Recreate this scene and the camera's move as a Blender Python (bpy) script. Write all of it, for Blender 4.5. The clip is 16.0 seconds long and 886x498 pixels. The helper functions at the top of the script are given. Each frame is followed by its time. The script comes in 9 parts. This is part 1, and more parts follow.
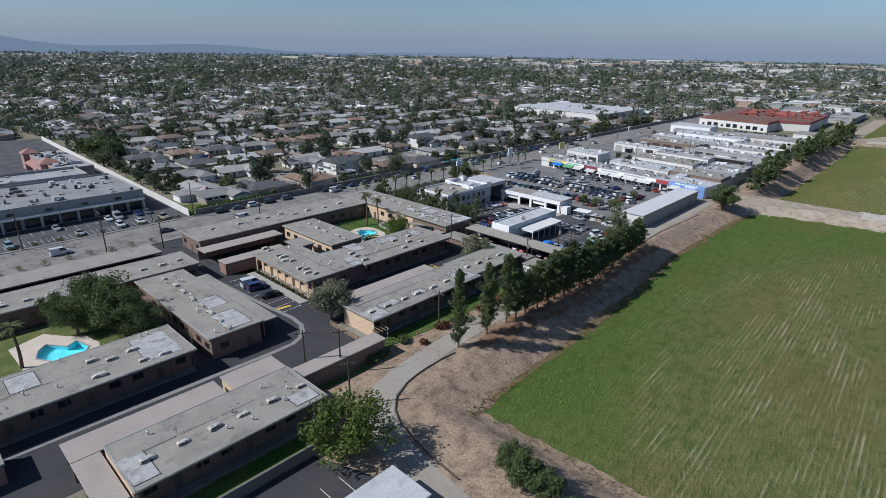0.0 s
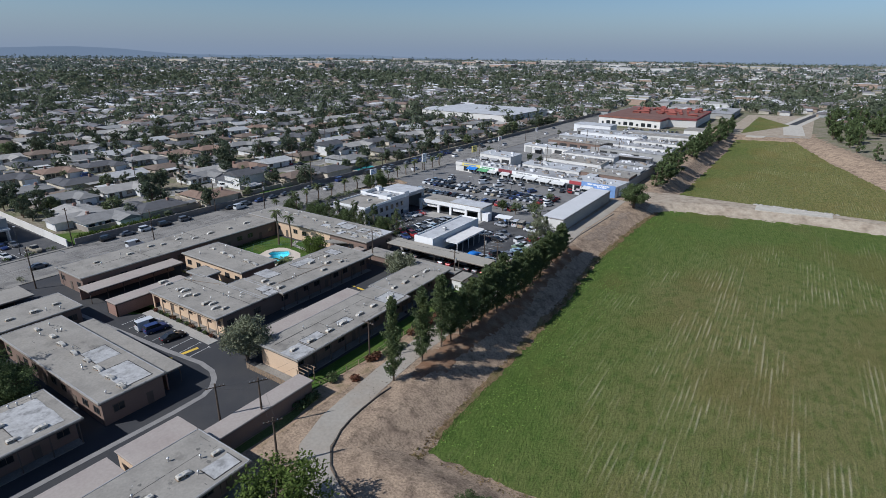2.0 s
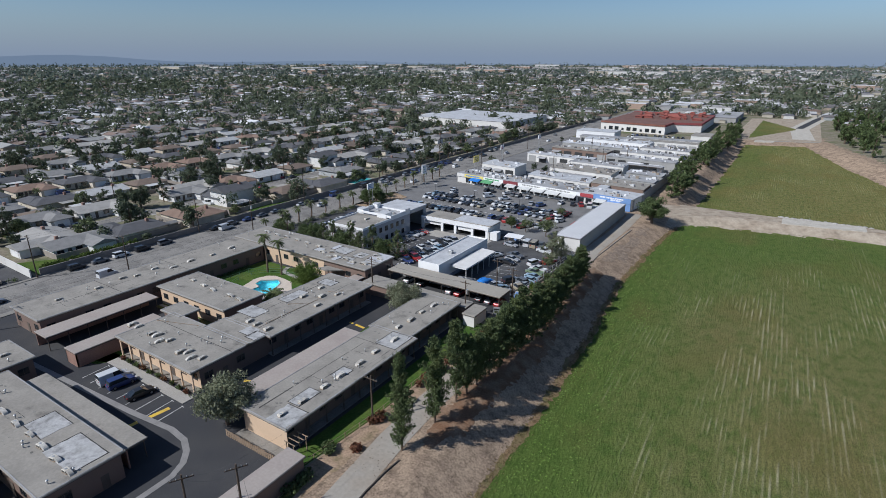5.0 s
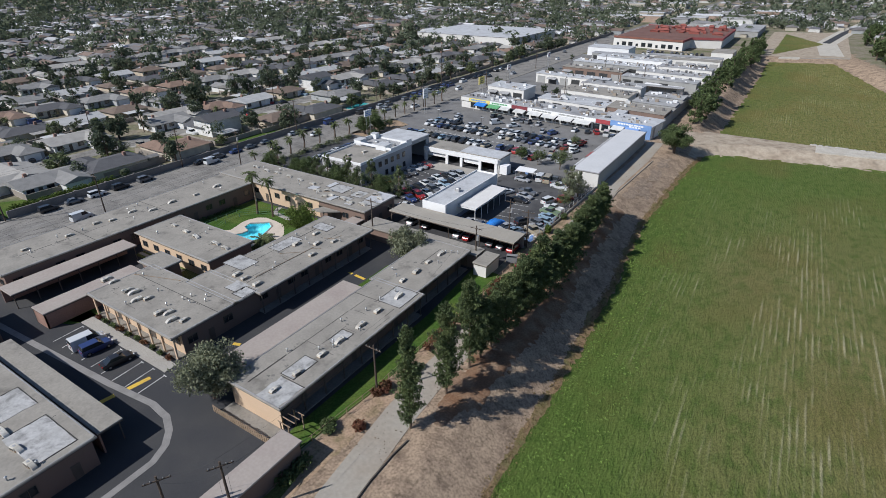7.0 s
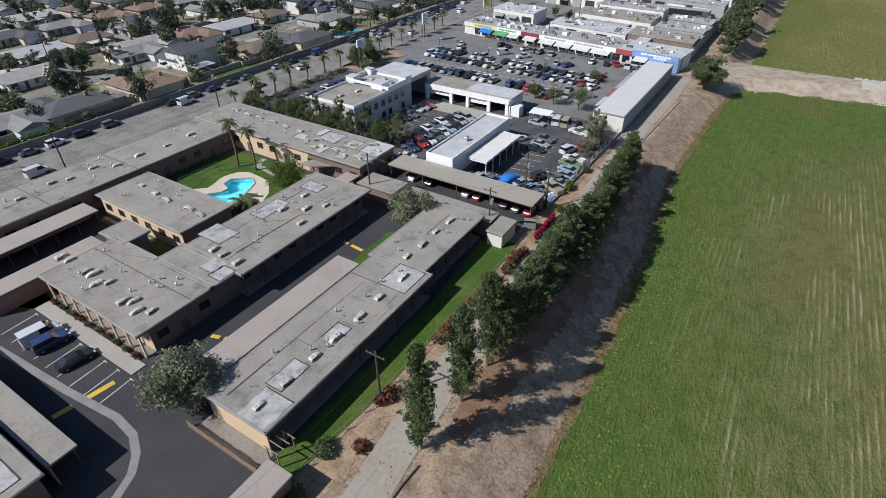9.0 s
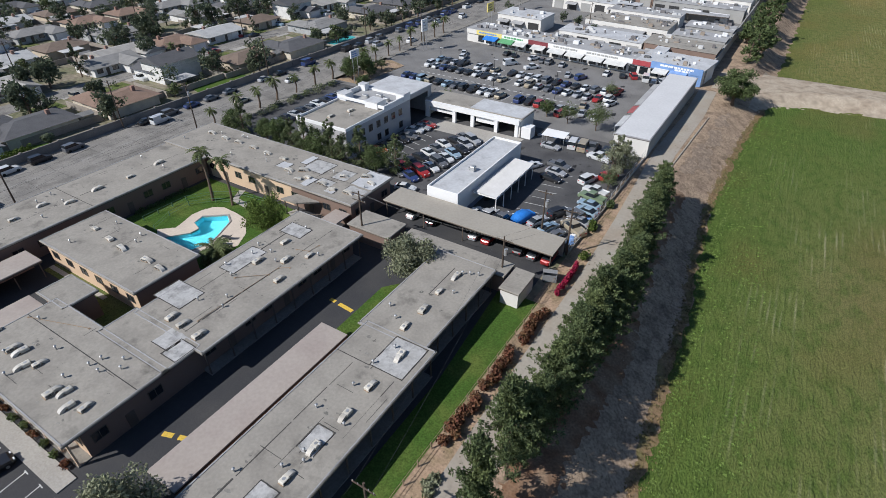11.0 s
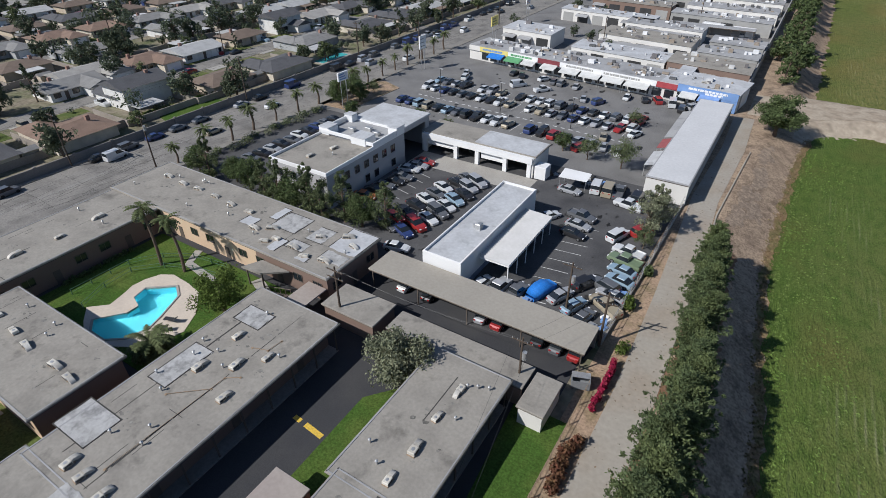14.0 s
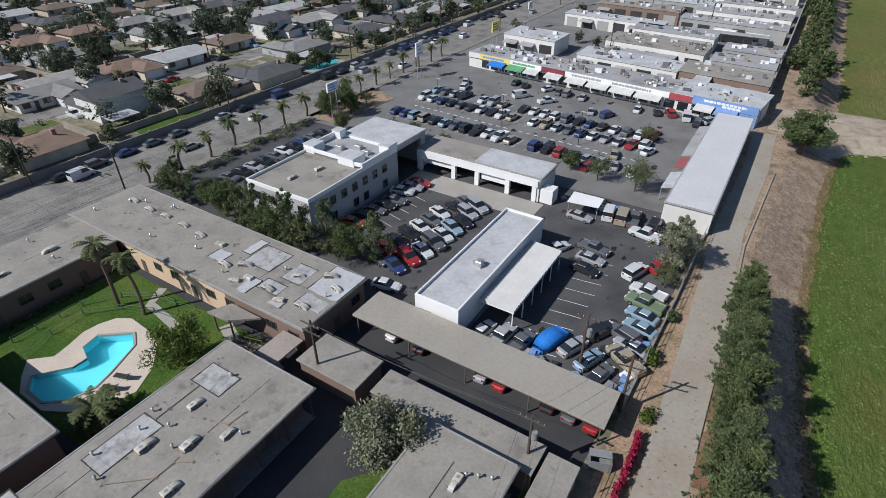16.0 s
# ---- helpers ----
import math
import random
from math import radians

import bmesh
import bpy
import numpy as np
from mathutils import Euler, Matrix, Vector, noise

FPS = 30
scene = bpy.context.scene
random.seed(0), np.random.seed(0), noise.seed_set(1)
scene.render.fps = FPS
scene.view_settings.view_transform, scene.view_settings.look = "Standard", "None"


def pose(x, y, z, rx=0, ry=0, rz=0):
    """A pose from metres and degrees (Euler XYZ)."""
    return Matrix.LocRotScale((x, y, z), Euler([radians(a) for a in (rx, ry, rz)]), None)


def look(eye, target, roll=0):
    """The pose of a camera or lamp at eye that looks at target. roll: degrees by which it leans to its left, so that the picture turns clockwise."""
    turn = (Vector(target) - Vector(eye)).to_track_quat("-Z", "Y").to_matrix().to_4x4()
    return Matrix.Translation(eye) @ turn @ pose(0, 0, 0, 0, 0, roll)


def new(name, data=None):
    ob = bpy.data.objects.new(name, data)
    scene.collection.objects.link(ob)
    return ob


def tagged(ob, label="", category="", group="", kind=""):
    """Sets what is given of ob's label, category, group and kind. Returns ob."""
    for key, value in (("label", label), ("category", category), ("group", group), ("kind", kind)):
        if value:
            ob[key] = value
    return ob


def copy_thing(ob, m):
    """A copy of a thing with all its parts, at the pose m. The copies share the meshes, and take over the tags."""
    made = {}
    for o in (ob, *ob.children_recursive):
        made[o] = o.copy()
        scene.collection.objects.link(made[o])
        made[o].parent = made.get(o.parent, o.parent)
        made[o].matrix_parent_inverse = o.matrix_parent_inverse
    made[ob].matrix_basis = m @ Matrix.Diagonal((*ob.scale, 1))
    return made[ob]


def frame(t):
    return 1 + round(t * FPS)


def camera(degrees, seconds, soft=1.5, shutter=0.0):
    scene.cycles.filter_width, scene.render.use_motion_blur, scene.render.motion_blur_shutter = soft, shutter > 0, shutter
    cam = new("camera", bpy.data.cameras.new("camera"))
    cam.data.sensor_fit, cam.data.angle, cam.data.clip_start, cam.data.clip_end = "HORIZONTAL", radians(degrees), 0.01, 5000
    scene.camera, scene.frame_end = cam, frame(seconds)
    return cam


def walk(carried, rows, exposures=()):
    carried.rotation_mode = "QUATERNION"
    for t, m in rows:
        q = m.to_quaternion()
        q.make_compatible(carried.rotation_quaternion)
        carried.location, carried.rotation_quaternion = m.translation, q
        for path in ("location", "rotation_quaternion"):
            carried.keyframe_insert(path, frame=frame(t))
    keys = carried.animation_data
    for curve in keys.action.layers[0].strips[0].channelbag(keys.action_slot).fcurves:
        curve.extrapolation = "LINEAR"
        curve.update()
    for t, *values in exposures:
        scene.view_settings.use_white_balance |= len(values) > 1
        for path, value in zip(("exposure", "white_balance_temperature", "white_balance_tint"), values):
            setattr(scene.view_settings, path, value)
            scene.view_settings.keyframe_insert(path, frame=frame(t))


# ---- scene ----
cam = camera(78.37, 16.0, soft=0.75)
PATH = [
    (0, look((48.732, -55.601, 49.832), (10.197, -14.451, 29.298), 0.88)),
    (0.5, look((46.909, -54.575, 50.116), (7.910, -13.894, 29.520), 0.81)),
    (1, look((45.087, -53.513, 50.382), (5.849, -13.051, 29.809), 0.87)),
    (1.5, look((43.261, -52.363, 50.616), (7.692, -8.582, 30.171), 0.75)),
    (2, look((41.429, -51.063, 50.811), (10.368, -3.911, 30.517), 0.63)),
    (2.5, look((39.604, -49.598, 50.957), (8.929, -2.160, 30.740), 0.57)),
    (3, look((37.781, -47.964, 51.051), (7.115, -0.474, 30.943), 0.54)),
    (3.5, look((35.958, -46.134, 51.086), (5.337, 1.413, 31.046), 0.52)),
    (4, look((34.130, -44.146, 51.070), (3.506, 3.420, 31.080), 0.46)),
    (4.2, look((33.398, -43.317, 51.052), (2.786, 4.277, 31.106), 0.36)),
    (6.3, look((25.599, -33.606, 50.454), (-5.265, 13.923, 30.745), -0.08)),
    (6.5, look((24.756, -32.659, 50.398), (-5.674, 14.306, 28.758), -0.17)),
    (7, look((22.556, -30.248, 50.266), (-6.320, 14.506, 22.637), -0.25)),
    (7.5, look((20.205, -27.704, 50.152), (-6.741, 14.301, 16.842), -0.28)),
    (8, look((17.774, -24.959, 50.026), (-8.603, 16.320, 15.382), -0.41)),
    (8.5, look((15.359, -22.039, 49.852), (-10.998, 19.340, 15.311), -0.36)),
    (9, look((12.965, -18.926, 49.627), (-13.385, 22.491, 15.126), -0.34)),
    (9.2, look((12.014, -17.646, 49.527), (-14.336, 23.802, 15.062), -0.30)),
    (11.3, look((2.651, -4.212, 48.273), (-23.563, 37.261, 13.736), -0.28)),
    (11.5, look((1.874, -2.997, 48.149), (-24.377, 38.457, 13.617), -0.29)),
    (12, look((0.000, 0.000, 47.833), (-26.315, 41.512, 13.421), -0.30)),
    (12.5, look((-1.813, 2.907, 47.515), (-28.173, 44.496, 13.230), -0.31)),
    (13, look((-3.558, 5.720, 47.194), (-29.972, 47.358, 13.009), -0.37)),
    (13.5, look((-5.169, 8.420, 46.873), (-31.648, 50.107, 12.799), -0.40)),
    (14, look((-6.644, 11.040, 46.544), (-33.153, 52.793, 12.573), -0.40)),
    (14.5, look((-8.018, 13.483, 46.210), (-34.514, 55.286, 12.291), -0.32)),
    (15, look((-9.346, 15.745, 45.885), (-35.826, 57.624, 12.047), -0.22)),
    (15.5, look((-10.608, 17.917, 45.571), (-37.078, 59.849, 11.792), -0.12)),
    (16, look((-11.850, 20.074, 45.272), (-38.315, 62.003, 11.485), -0.17)),
]
walk(cam, PATH, [(0, -0.02, 6050, 10), (4, -0.07, 6080, 10), (6.4, -0.05, 6150, 10), (7.4, 0.09, 6380, 10), (11.5, 0.13, 6380, 10), (13.3, 0.04, 6380, 10), (14.5, -0.02, 6350, 10), (16, -0.02, 6350, 10)])

# ---- world, sun ----
world = bpy.data.worlds.new("sky")
scene.world = world
world.use_nodes = True
wn = world.node_tree
sky = wn.nodes.new("ShaderNodeTexSky")
sky.sky_type = "NISHITA"
sky.sun_disc = False
SUN_WAY = Vector((0.64, 0.955, -1.0)).normalized()
sky.sun_elevation = math.asin(-SUN_WAY.z)
sky.sun_rotation = math.atan2(-SUN_WAY.x, -SUN_WAY.y)
sky.altitude = 1000
sky.air_density = 1.0
sky.dust_density = 1.2
sky.ozone_density = 4.5
wn.nodes["Background"].inputs["Strength"].default_value = 0.082
wn.links.new(sky.outputs["Color"], wn.nodes["Background"].inputs["Color"])

sun_data = bpy.data.lights.new("sun", "SUN")
sun_data.energy = 4.45
sun_data.angle = radians(0.55)
sun_data.color = (1.0, 0.972, 0.94)
sun = new("sun", sun_data)
sun.matrix_world = look((-79, -113, 120), Vector((-79, -113, 120)) + SUN_WAY)

# ---- materials ----
MATS = {}


def mat(name, base, rough=0.85, var=0.25, scale=1.5, fine=14.0, bump=0.15, metal=0.0, tint=None, tint_amt=0.5,
        island=0.0, per_object=0.0, spec=0.3, leaf=0.0):
    """A plain surface with two scales of variation in world metres and a fine relief."""
    if name in MATS:
        return MATS[name]
    m = bpy.data.materials.new(name)
    m.use_nodes = True
    nt = m.node_tree
    N, L = nt.nodes, nt.links
    bs = N["Principled BSDF"]
    geo = N.new("ShaderNodeNewGeometry")
    n1 = N.new("ShaderNodeTexNoise")
    n1.inputs["Scale"].default_value = 1.0 / scale
    n1.inputs["Detail"].default_value = 5
    n2 = N.new("ShaderNodeTexNoise")
    n2.inputs["Scale"].default_value = fine
    n2.inputs["Detail"].default_value = 3
    for n in (n1, n2):
        L.new(geo.outputs["Position"], n.inputs["Vector"])
    tint = tint or tuple(c * 0.6 for c in base)
    mx = N.new("ShaderNodeMix")
    mx.data_type = "RGBA"
    mx.inputs[6].default_value = (*base, 1)
    mx.inputs[7].default_value = (*tint, 1)
    ramp = N.new("ShaderNodeMapRange")
    ramp.inputs[1].default_value, ramp.inputs[2].default_value = 0.42, 0.72
    ramp.inputs[4].default_value = tint_amt
    L.new(n1.outputs["Fac"], ramp.inputs[0])
    L.new(ramp.outputs[0], mx.inputs[0])
    mul = N.new("ShaderNodeMapRange")
    mul.inputs[1].default_value, mul.inputs[2].default_value = 0.25, 0.75
    mul.inputs[3].default_value, mul.inputs[4].default_value = 1 - var, 1 + var
    L.new(n2.outputs["Fac"], mul.inputs[0])
    val = mul.outputs[0]
    for amount, node, sock in ((island, geo, "Random Per Island"), (per_object, None, "Random")):
        if amount:
            src = node or N.new("ShaderNodeObjectInfo")
            r = N.new("ShaderNodeMapRange")
            r.inputs[3].default_value, r.inputs[4].default_value = 1 - amount, 1 + amount
            L.new(src.outputs[sock], r.inputs[0])
            mm = N.new("ShaderNodeMath")
            mm.operation = "MULTIPLY"
            L.new(val, mm.inputs[0])
            L.new(r.outputs[0], mm.inputs[1])
            val = mm.outputs[0]
    hs = N.new("ShaderNodeHueSaturation")
    L.new(mx.outputs[2], hs.inputs["Color"])
    L.new(val, hs.inputs["Value"])
    L.new(hs.outputs[0], bs.inputs["Base Color"])
    bs.inputs["Roughness"].default_value = rough
    bs.inputs["Metallic"].default_value = metal
    bs.inputs["Specular IOR Level"].default_value = spec
    if bump:
        b = N.new("ShaderNodeBump")
        b.inputs["Strength"].default_value = bump
        b.inputs["Distance"].default_value = 0.03
        L.new(n2.outputs["Fac"], b.inputs["Height"])
        L.new(b.outputs[0], bs.inputs["Normal"])
    if leaf:
        tr = N.new("ShaderNodeBsdfTranslucent")
        L.new(hs.outputs[0], tr.inputs["Color"])
        ms = N.new("ShaderNodeMixShader")
        ms.inputs[0].default_value = leaf
        L.new(bs.outputs[0], ms.inputs[1])
        L.new(tr.outputs[0], ms.inputs[2])
        L.new(ms.outputs[0], N["Material Output"].inputs["Surface"])
    MATS[name] = m
    return m


def palette(name, colours, rough=0.8, var=0.15):
    """One paint in several colours, picked per separate island of the mesh."""
    m = bpy.data.materials.new(name)
    m.use_nodes = True
    N, L = m.node_tree.nodes, m.node_tree.links
    geo = N.new("ShaderNodeNewGeometry")
    cr = N.new("ShaderNodeValToRGB")
    cr.color_ramp.interpolation = "CONSTANT"
    e = cr.color_ramp.elements
    e[0].color = (*colours[0], 1)
    e[1].position, e[1].color = 1 / len(colours), (*colours[1], 1)
    for i, c in enumerate(colours[2:], 2):
        k = e.new(i / len(colours))
        k.color = (*c, 1)
    L.new(geo.outputs["Random Per Island"], cr.inputs[0])
    n = N.new("ShaderNodeTexNoise")
    n.inputs["Scale"].default_value = 0.8
    L.new(geo.outputs["Position"], n.inputs["Vector"])
    r = N.new("ShaderNodeMapRange")
    r.inputs[3].default_value, r.inputs[4].default_value = 1 - var * 2, 1 + var * 2
    L.new(n.outputs["Fac"], r.inputs[0])
    hs = N.new("ShaderNodeHueSaturation")
    L.new(cr.outputs[0], hs.inputs["Color"])
    L.new(r.outputs[0], hs.inputs["Value"])
    L.new(hs.outputs[0], N["Principled BSDF"].inputs["Base Color"])
    N["Principled BSDF"].inputs["Roughness"].default_value = rough
    return m


def field_mat(name, green, dry, soil, row_amt):
    """Short crop with drill rows along y, dry streaks and bare soil."""
    m = bpy.data.materials.new(name)
    m.use_nodes = True
    N, L = m.node_tree.nodes, m.node_tree.links
    bs = N["Principled BSDF"]
    bs.inputs["Roughness"].default_value = 0.95
    bs.inputs["Specular IOR Level"].default_value = 0.1
    geo = N.new("ShaderNodeNewGeometry")

    def noise_at(scale, stretch=(1, 1, 1), detail=4, rot=0.0):
        mp = N.new("ShaderNodeMapping")
        mp.inputs["Scale"].default_value = stretch
        mp.inputs["Rotation"].default_value = (0, 0, rot)
        L.new(geo.outputs["Position"], mp.inputs["Vector"])
        n = N.new("ShaderNodeTexNoise")
        n.inputs["Scale"].default_value = scale
        n.inputs["Detail"].default_value = detail
        L.new(mp.outputs[0], n.inputs["Vector"])
        return n.outputs["Fac"]

    def rng(src, a, b, c=0.0, d=1.0):
        r = N.new("ShaderNodeMapRange")
        for i, v in enumerate((a, b, c, d), 1):
            r.inputs[i].default_value = v
        L.new(src, r.inputs[0])
        return r.outputs[0]

    def math_n(op, a, b):
        x = N.new("ShaderNodeMath")
        x.operation = op
        for i, v in enumerate((a, b)):
            if isinstance(v, (int, float)):
                x.inputs[i].default_value = v
            else:
                L.new(v, x.inputs[i])
        return x.outputs[0]

    def mix(f, a, b):
        x = N.new("ShaderNodeMix")
        x.data_type = "RGBA"
        L.new(f, x.inputs[0])
        for i, v in ((6, a), (7, b)):
            if isinstance(v, tuple):
                x.inputs[i].default_value = (*v, 1)
            else:
                L.new(v, x.inputs[i])
        return x.outputs[2]

    big = noise_at(0.022, (1, 0.6, 1), 3)
    clump = noise_at(0.75, (1, 0.55, 1), 5)
    fine = noise_at(6.0, (1, 0.5, 1), 3)
    patch = noise_at(0.11, (1, 0.42, 1), 3)
    sep = N.new("ShaderNodeSeparateXYZ")
    L.new(geo.outputs["Position"], sep.inputs[0])
    # drill rows about 0.85 m apart, wandering a little, each row broken along its length
    wander = rng(noise_at(0.16, (1, 0.3, 1), 2), 0.0, 1.0, -0.7, 0.7)
    across = math_n("ADD", math_n("ADD", math_n("MULTIPLY", sep.outputs["X"], 7.4), math_n("MULTIPLY", sep.outputs["Y"], 0.22)), wander)
    rows = rng(math_n("SINE", across, 0.0), -1.0, 1.0)
    broken = noise_at(1.1, (1.6, 0.10, 1), 4, 0.03)
    far_end = rng(math_n("ADD", sep.outputs["Y"], rng(big, 0.3, 0.7, -25, 25)), 85, 125, 1.0, 0.25 if row_amt > 0.5 else 1.0)
    side = rng(math_n("ADD", sep.outputs["X"], rng(big, 0.3, 0.7, -14, 14)), 4, 26)
    side = math_n("MULTIPLY", side, far_end)
    col = mix(math_n("MULTIPLY", side, rng(big, 0.25, 0.6, 0.55, 1.0)), green, dry)
    lush = tuple(c * k for c, k in zip(green, (0.62, 0.74, 0.62)))
    col = mix(math_n("MULTIPLY", rng(clump, 0.44, 0.66), 0.6), col, lush)
    col = mix(math_n("MULTIPLY", rng(noise_at(0.05, (1, 0.7, 1), 4), 0.50, 0.66), 0.45), col, tuple(c * k for c, k in zip(dry, (0.95, 0.80, 0.75))))
    thin = math_n("MULTIPLY", rng(patch, 0.48, 0.66, 0.02, 1.0), rng(side, 0.0, 0.8, 0.10, 1.0))
    streak = math_n("MULTIPLY", math_n("MULTIPLY", rng(rows, 0.45, 0.95), rng(broken, 0.46, 0.62)), thin)
    streak = math_n("MULTIPLY", streak, row_amt)
    col = mix(streak, col, soil)
    hs = N.new("ShaderNodeHueSaturation")
    L.new(col, hs.inputs["Color"])
    shade = math_n("MULTIPLY", rng(fine, 0.3, 0.7, 0.74, 1.26), rng(math_n("MULTIPLY", math_n("MULTIPLY", rows, broken), thin), 0.0, 0.5, 0.98, 1.14))
    L.new(shade, hs.inputs["Value"])
    L.new(hs.outputs[0], bs.inputs["Base Color"])
    b = N.new("ShaderNodeBump")
    b.inputs["Strength"].default_value = 1.0
    b.inputs["Distance"].default_value = 0.22
    tuft = noise_at(2.4, (1, 0.45, 1), 4, 0.03)
    L.new(math_n("ADD", math_n("ADD", fine, math_n("MULTIPLY", tuft, 1.6)), math_n("MULTIPLY", math_n("MULTIPLY", rows, broken), math_n("MULTIPLY", thin, 0.6))), b.inputs["Height"])
    L.new(b.outputs[0], bs.inputs["Normal"])
    return m


ASPHALT = mat("asphalt", (0.047, 0.048, 0.052), 0.9, 0.18, 7.0, 9.0, 0.2, tint=(0.073, 0.071, 0.069), tint_amt=0.7)
LOT = mat("lot_asphalt", (0.095, 0.094, 0.095), 0.9, 0.2, 6.0, 5.0, 0.2, tint=(0.05, 0.05, 0.053), tint_amt=0.9)
MALL_LOT = mat("worn_asphalt", (0.20, 0.195, 0.188), 0.9, 0.2, 6.0, 5.0, 0.2, tint=(0.13, 0.126, 0.122), tint_amt=0.8)
ROAD = mat("road_asphalt", (0.25, 0.236, 0.214), 0.9, 0.2, 6.0, 3.0, 0.2, tint=(0.165, 0.157, 0.146), tint_amt=0.9)
CONCRETE = mat("concrete", (0.37, 0.35, 0.315), 0.85, 0.14, 4.0, 5.0, 0.15, tint=(0.30, 0.28, 0.25))
TRACK = mat("dusty_track", (0.40, 0.34, 0.265), 1.0, 0.18, 4.0, 2.0, 0.3, tint=(0.30, 0.24, 0.18), tint_amt=0.9, spec=0.05)
PAVING = mat("worn_pavement", (0.25, 0.235, 0.21), 0.9, 0.16, 3.0, 4.0, 0.15, tint=(0.19, 0.175, 0.15), tint_amt=0.9)
PALECONC = mat("bleached_concrete", (0.50, 0.465, 0.40), 0.9, 0.14, 3.0, 3.0, 0.15, tint=(0.38, 0.34, 0.28), tint_amt=0.8)
PATHDUST = mat("dusty_concrete", (0.345, 0.315, 0.268), 0.95, 0.10, 7.0, 2.0, 0.08, tint=(0.31, 0.26, 0.205), tint_amt=0.9)
DIRT = mat("dirt", (0.375, 0.282, 0.200), 1.0, 0.36, 2.6, 3.0, 0.8, tint=(0.21, 0.155, 0.115), tint_amt=0.9, spec=0.05)
DRYEDGE = mat("dried_weeds", (0.25, 0.17, 0.10), 1.0, 0.3, 2.0, 3.0, 0.4, tint=(0.15, 0.15, 0.06), tint_amt=0.9, spec=0.05)
BASE_GROUND = mat("dry_ground", (0.235, 0.205, 0.155), 1.0, 0.35, 9.0, 0.9, 0.3, tint=(0.105, 0.130, 0.055), tint_amt=1.0, spec=0.05)
MULCH = mat("red_mulch", (0.20, 0.115, 0.07), 1.0, 0.3, 3.0, 4.0, 0.4, tint=(0.29, 0.215, 0.15), tint_amt=0.9, spec=0.05)
STAIN = mat("dark_gravel", (0.25, 0.19, 0.14), 1.0, 0.4, 0.9, 3.0, 0.4, tint=(0.38, 0.29, 0.21), tint_amt=1.0)
LAWN = mat("lawn", (0.055, 0.108, 0.021), 1.0, 0.4, 4.0, 5.0, 0.6, tint=(0.11, 0.14, 0.035), tint_amt=0.8, spec=0.1)
DRYLAWN = mat("dry_lawn", (0.095, 0.125, 0.04), 1.0, 0.4, 4.0, 5.0, 0.5, tint=(0.19, 0.18, 0.075), tint_amt=0.9, spec=0.1)
FIELD = field_mat("young_crop", (0.092, 0.138, 0.031), (0.162, 0.152, 0.060), (0.36, 0.325, 0.215), 0.66)
FIELD2 = field_mat("dry_crop", (0.130, 0.152, 0.044), (0.195, 0.180, 0.066), (0.40, 0.37, 0.22), 0.32)
ROOF = mat("tan_flat_roofing", (0.309, 0.287, 0.251), 0.92, 0.11, 3.5, 3.0, 0.12, tint=(0.223, 0.207, 0.182), tint_amt=0.75)


def smudge(m, scale, lo, hi, amount):
    """Soft grimy smudges with a shape of their own over a roofing material."""
    N, L = m.node_tree.nodes, m.node_tree.links
    bs = N["Principled BSDF"]
    src = bs.inputs["Base Color"].links[0].from_socket
    geo = N.new("ShaderNodeNewGeometry")
    n = N.new("ShaderNodeTexNoise")
    n.inputs["Scale"].default_value = scale
    n.inputs["Detail"].default_value = 7
    n.inputs["Roughness"].default_value = 0.62
    L.new(geo.outputs["Position"], n.inputs["Vector"])
    r = N.new("ShaderNodeMapRange")
    for i, v in enumerate((lo, hi, 1.0, 1.0 - amount), 1):
        r.inputs[i].default_value = v
    L.new(n.outputs["Fac"], r.inputs[0])
    hs = N.new("ShaderNodeHueSaturation")
    L.new(src, hs.inputs["Color"])
    L.new(r.outputs[0], hs.inputs["Value"])
    L.new(hs.outputs[0], bs.inputs["Base Color"])


smudge(ROOF, 0.33, 0.57, 0.72, 0.42)
smudge(DIRT, 0.7, 0.50, 0.68, 0.38)
smudge(DIRT, 2.6, 0.54, 0.68, 0.40)
smudge(TRACK, 0.5, 0.50, 0.70, 0.30)
smudge(ROAD, 0.25, 0.50, 0.66, 0.30)
ROOF_W = mat("grey_white_roof_coating", (0.50, 0.51, 0.52), 0.8, 0.10, 3.0, 2.0, 0.1, tint=(0.38, 0.38, 0.385), tint_amt=0.8)
ROOF_G = mat("grey_flat_roofing", (0.36, 0.36, 0.36), 0.9, 0.10, 8.0, 2.0, 0.1, tint=(0.25, 0.25, 0.255), tint_amt=0.9)
PATCH = mat("silver_roof_patch", (0.445, 0.44, 0.43), 0.7, 0.14, 1.5, 3.0, 0.1, tint=(0.33, 0.325, 0.31), tint_amt=0.9)
smudge(ROOF_W, 0.4, 0.56, 0.74, 0.30)
smudge(PATCH, 0.8, 0.50, 0.68, 0.45)
smudge(ROOF_G, 0.25, 0.56, 0.72, 0.35)
TAR = mat("tar_seam", (0.07, 0.065, 0.06), 0.8, 0.3, 1.0, 6.0)
FASCIA = mat("brown_fascia", (0.13, 0.105, 0.085), 0.8, 0.15)
# one wall colour twice: peach for sunlit sides, brown with shade painted in
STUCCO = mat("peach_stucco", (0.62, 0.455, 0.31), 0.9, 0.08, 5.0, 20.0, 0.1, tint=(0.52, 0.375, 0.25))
STUCCO_SHADE = mat("shade_brown_stucco", (0.215, 0.15, 0.12), 0.9, 0.10, 5.0, 20.0, 0.1, tint=(0.17, 0.118, 0.095))
BROWNWALL = mat("brown_block_wall", (0.31, 0.19, 0.15), 0.9, 0.12, 3.0, 6.0, 0.2, tint=(0.21, 0.135, 0.105))
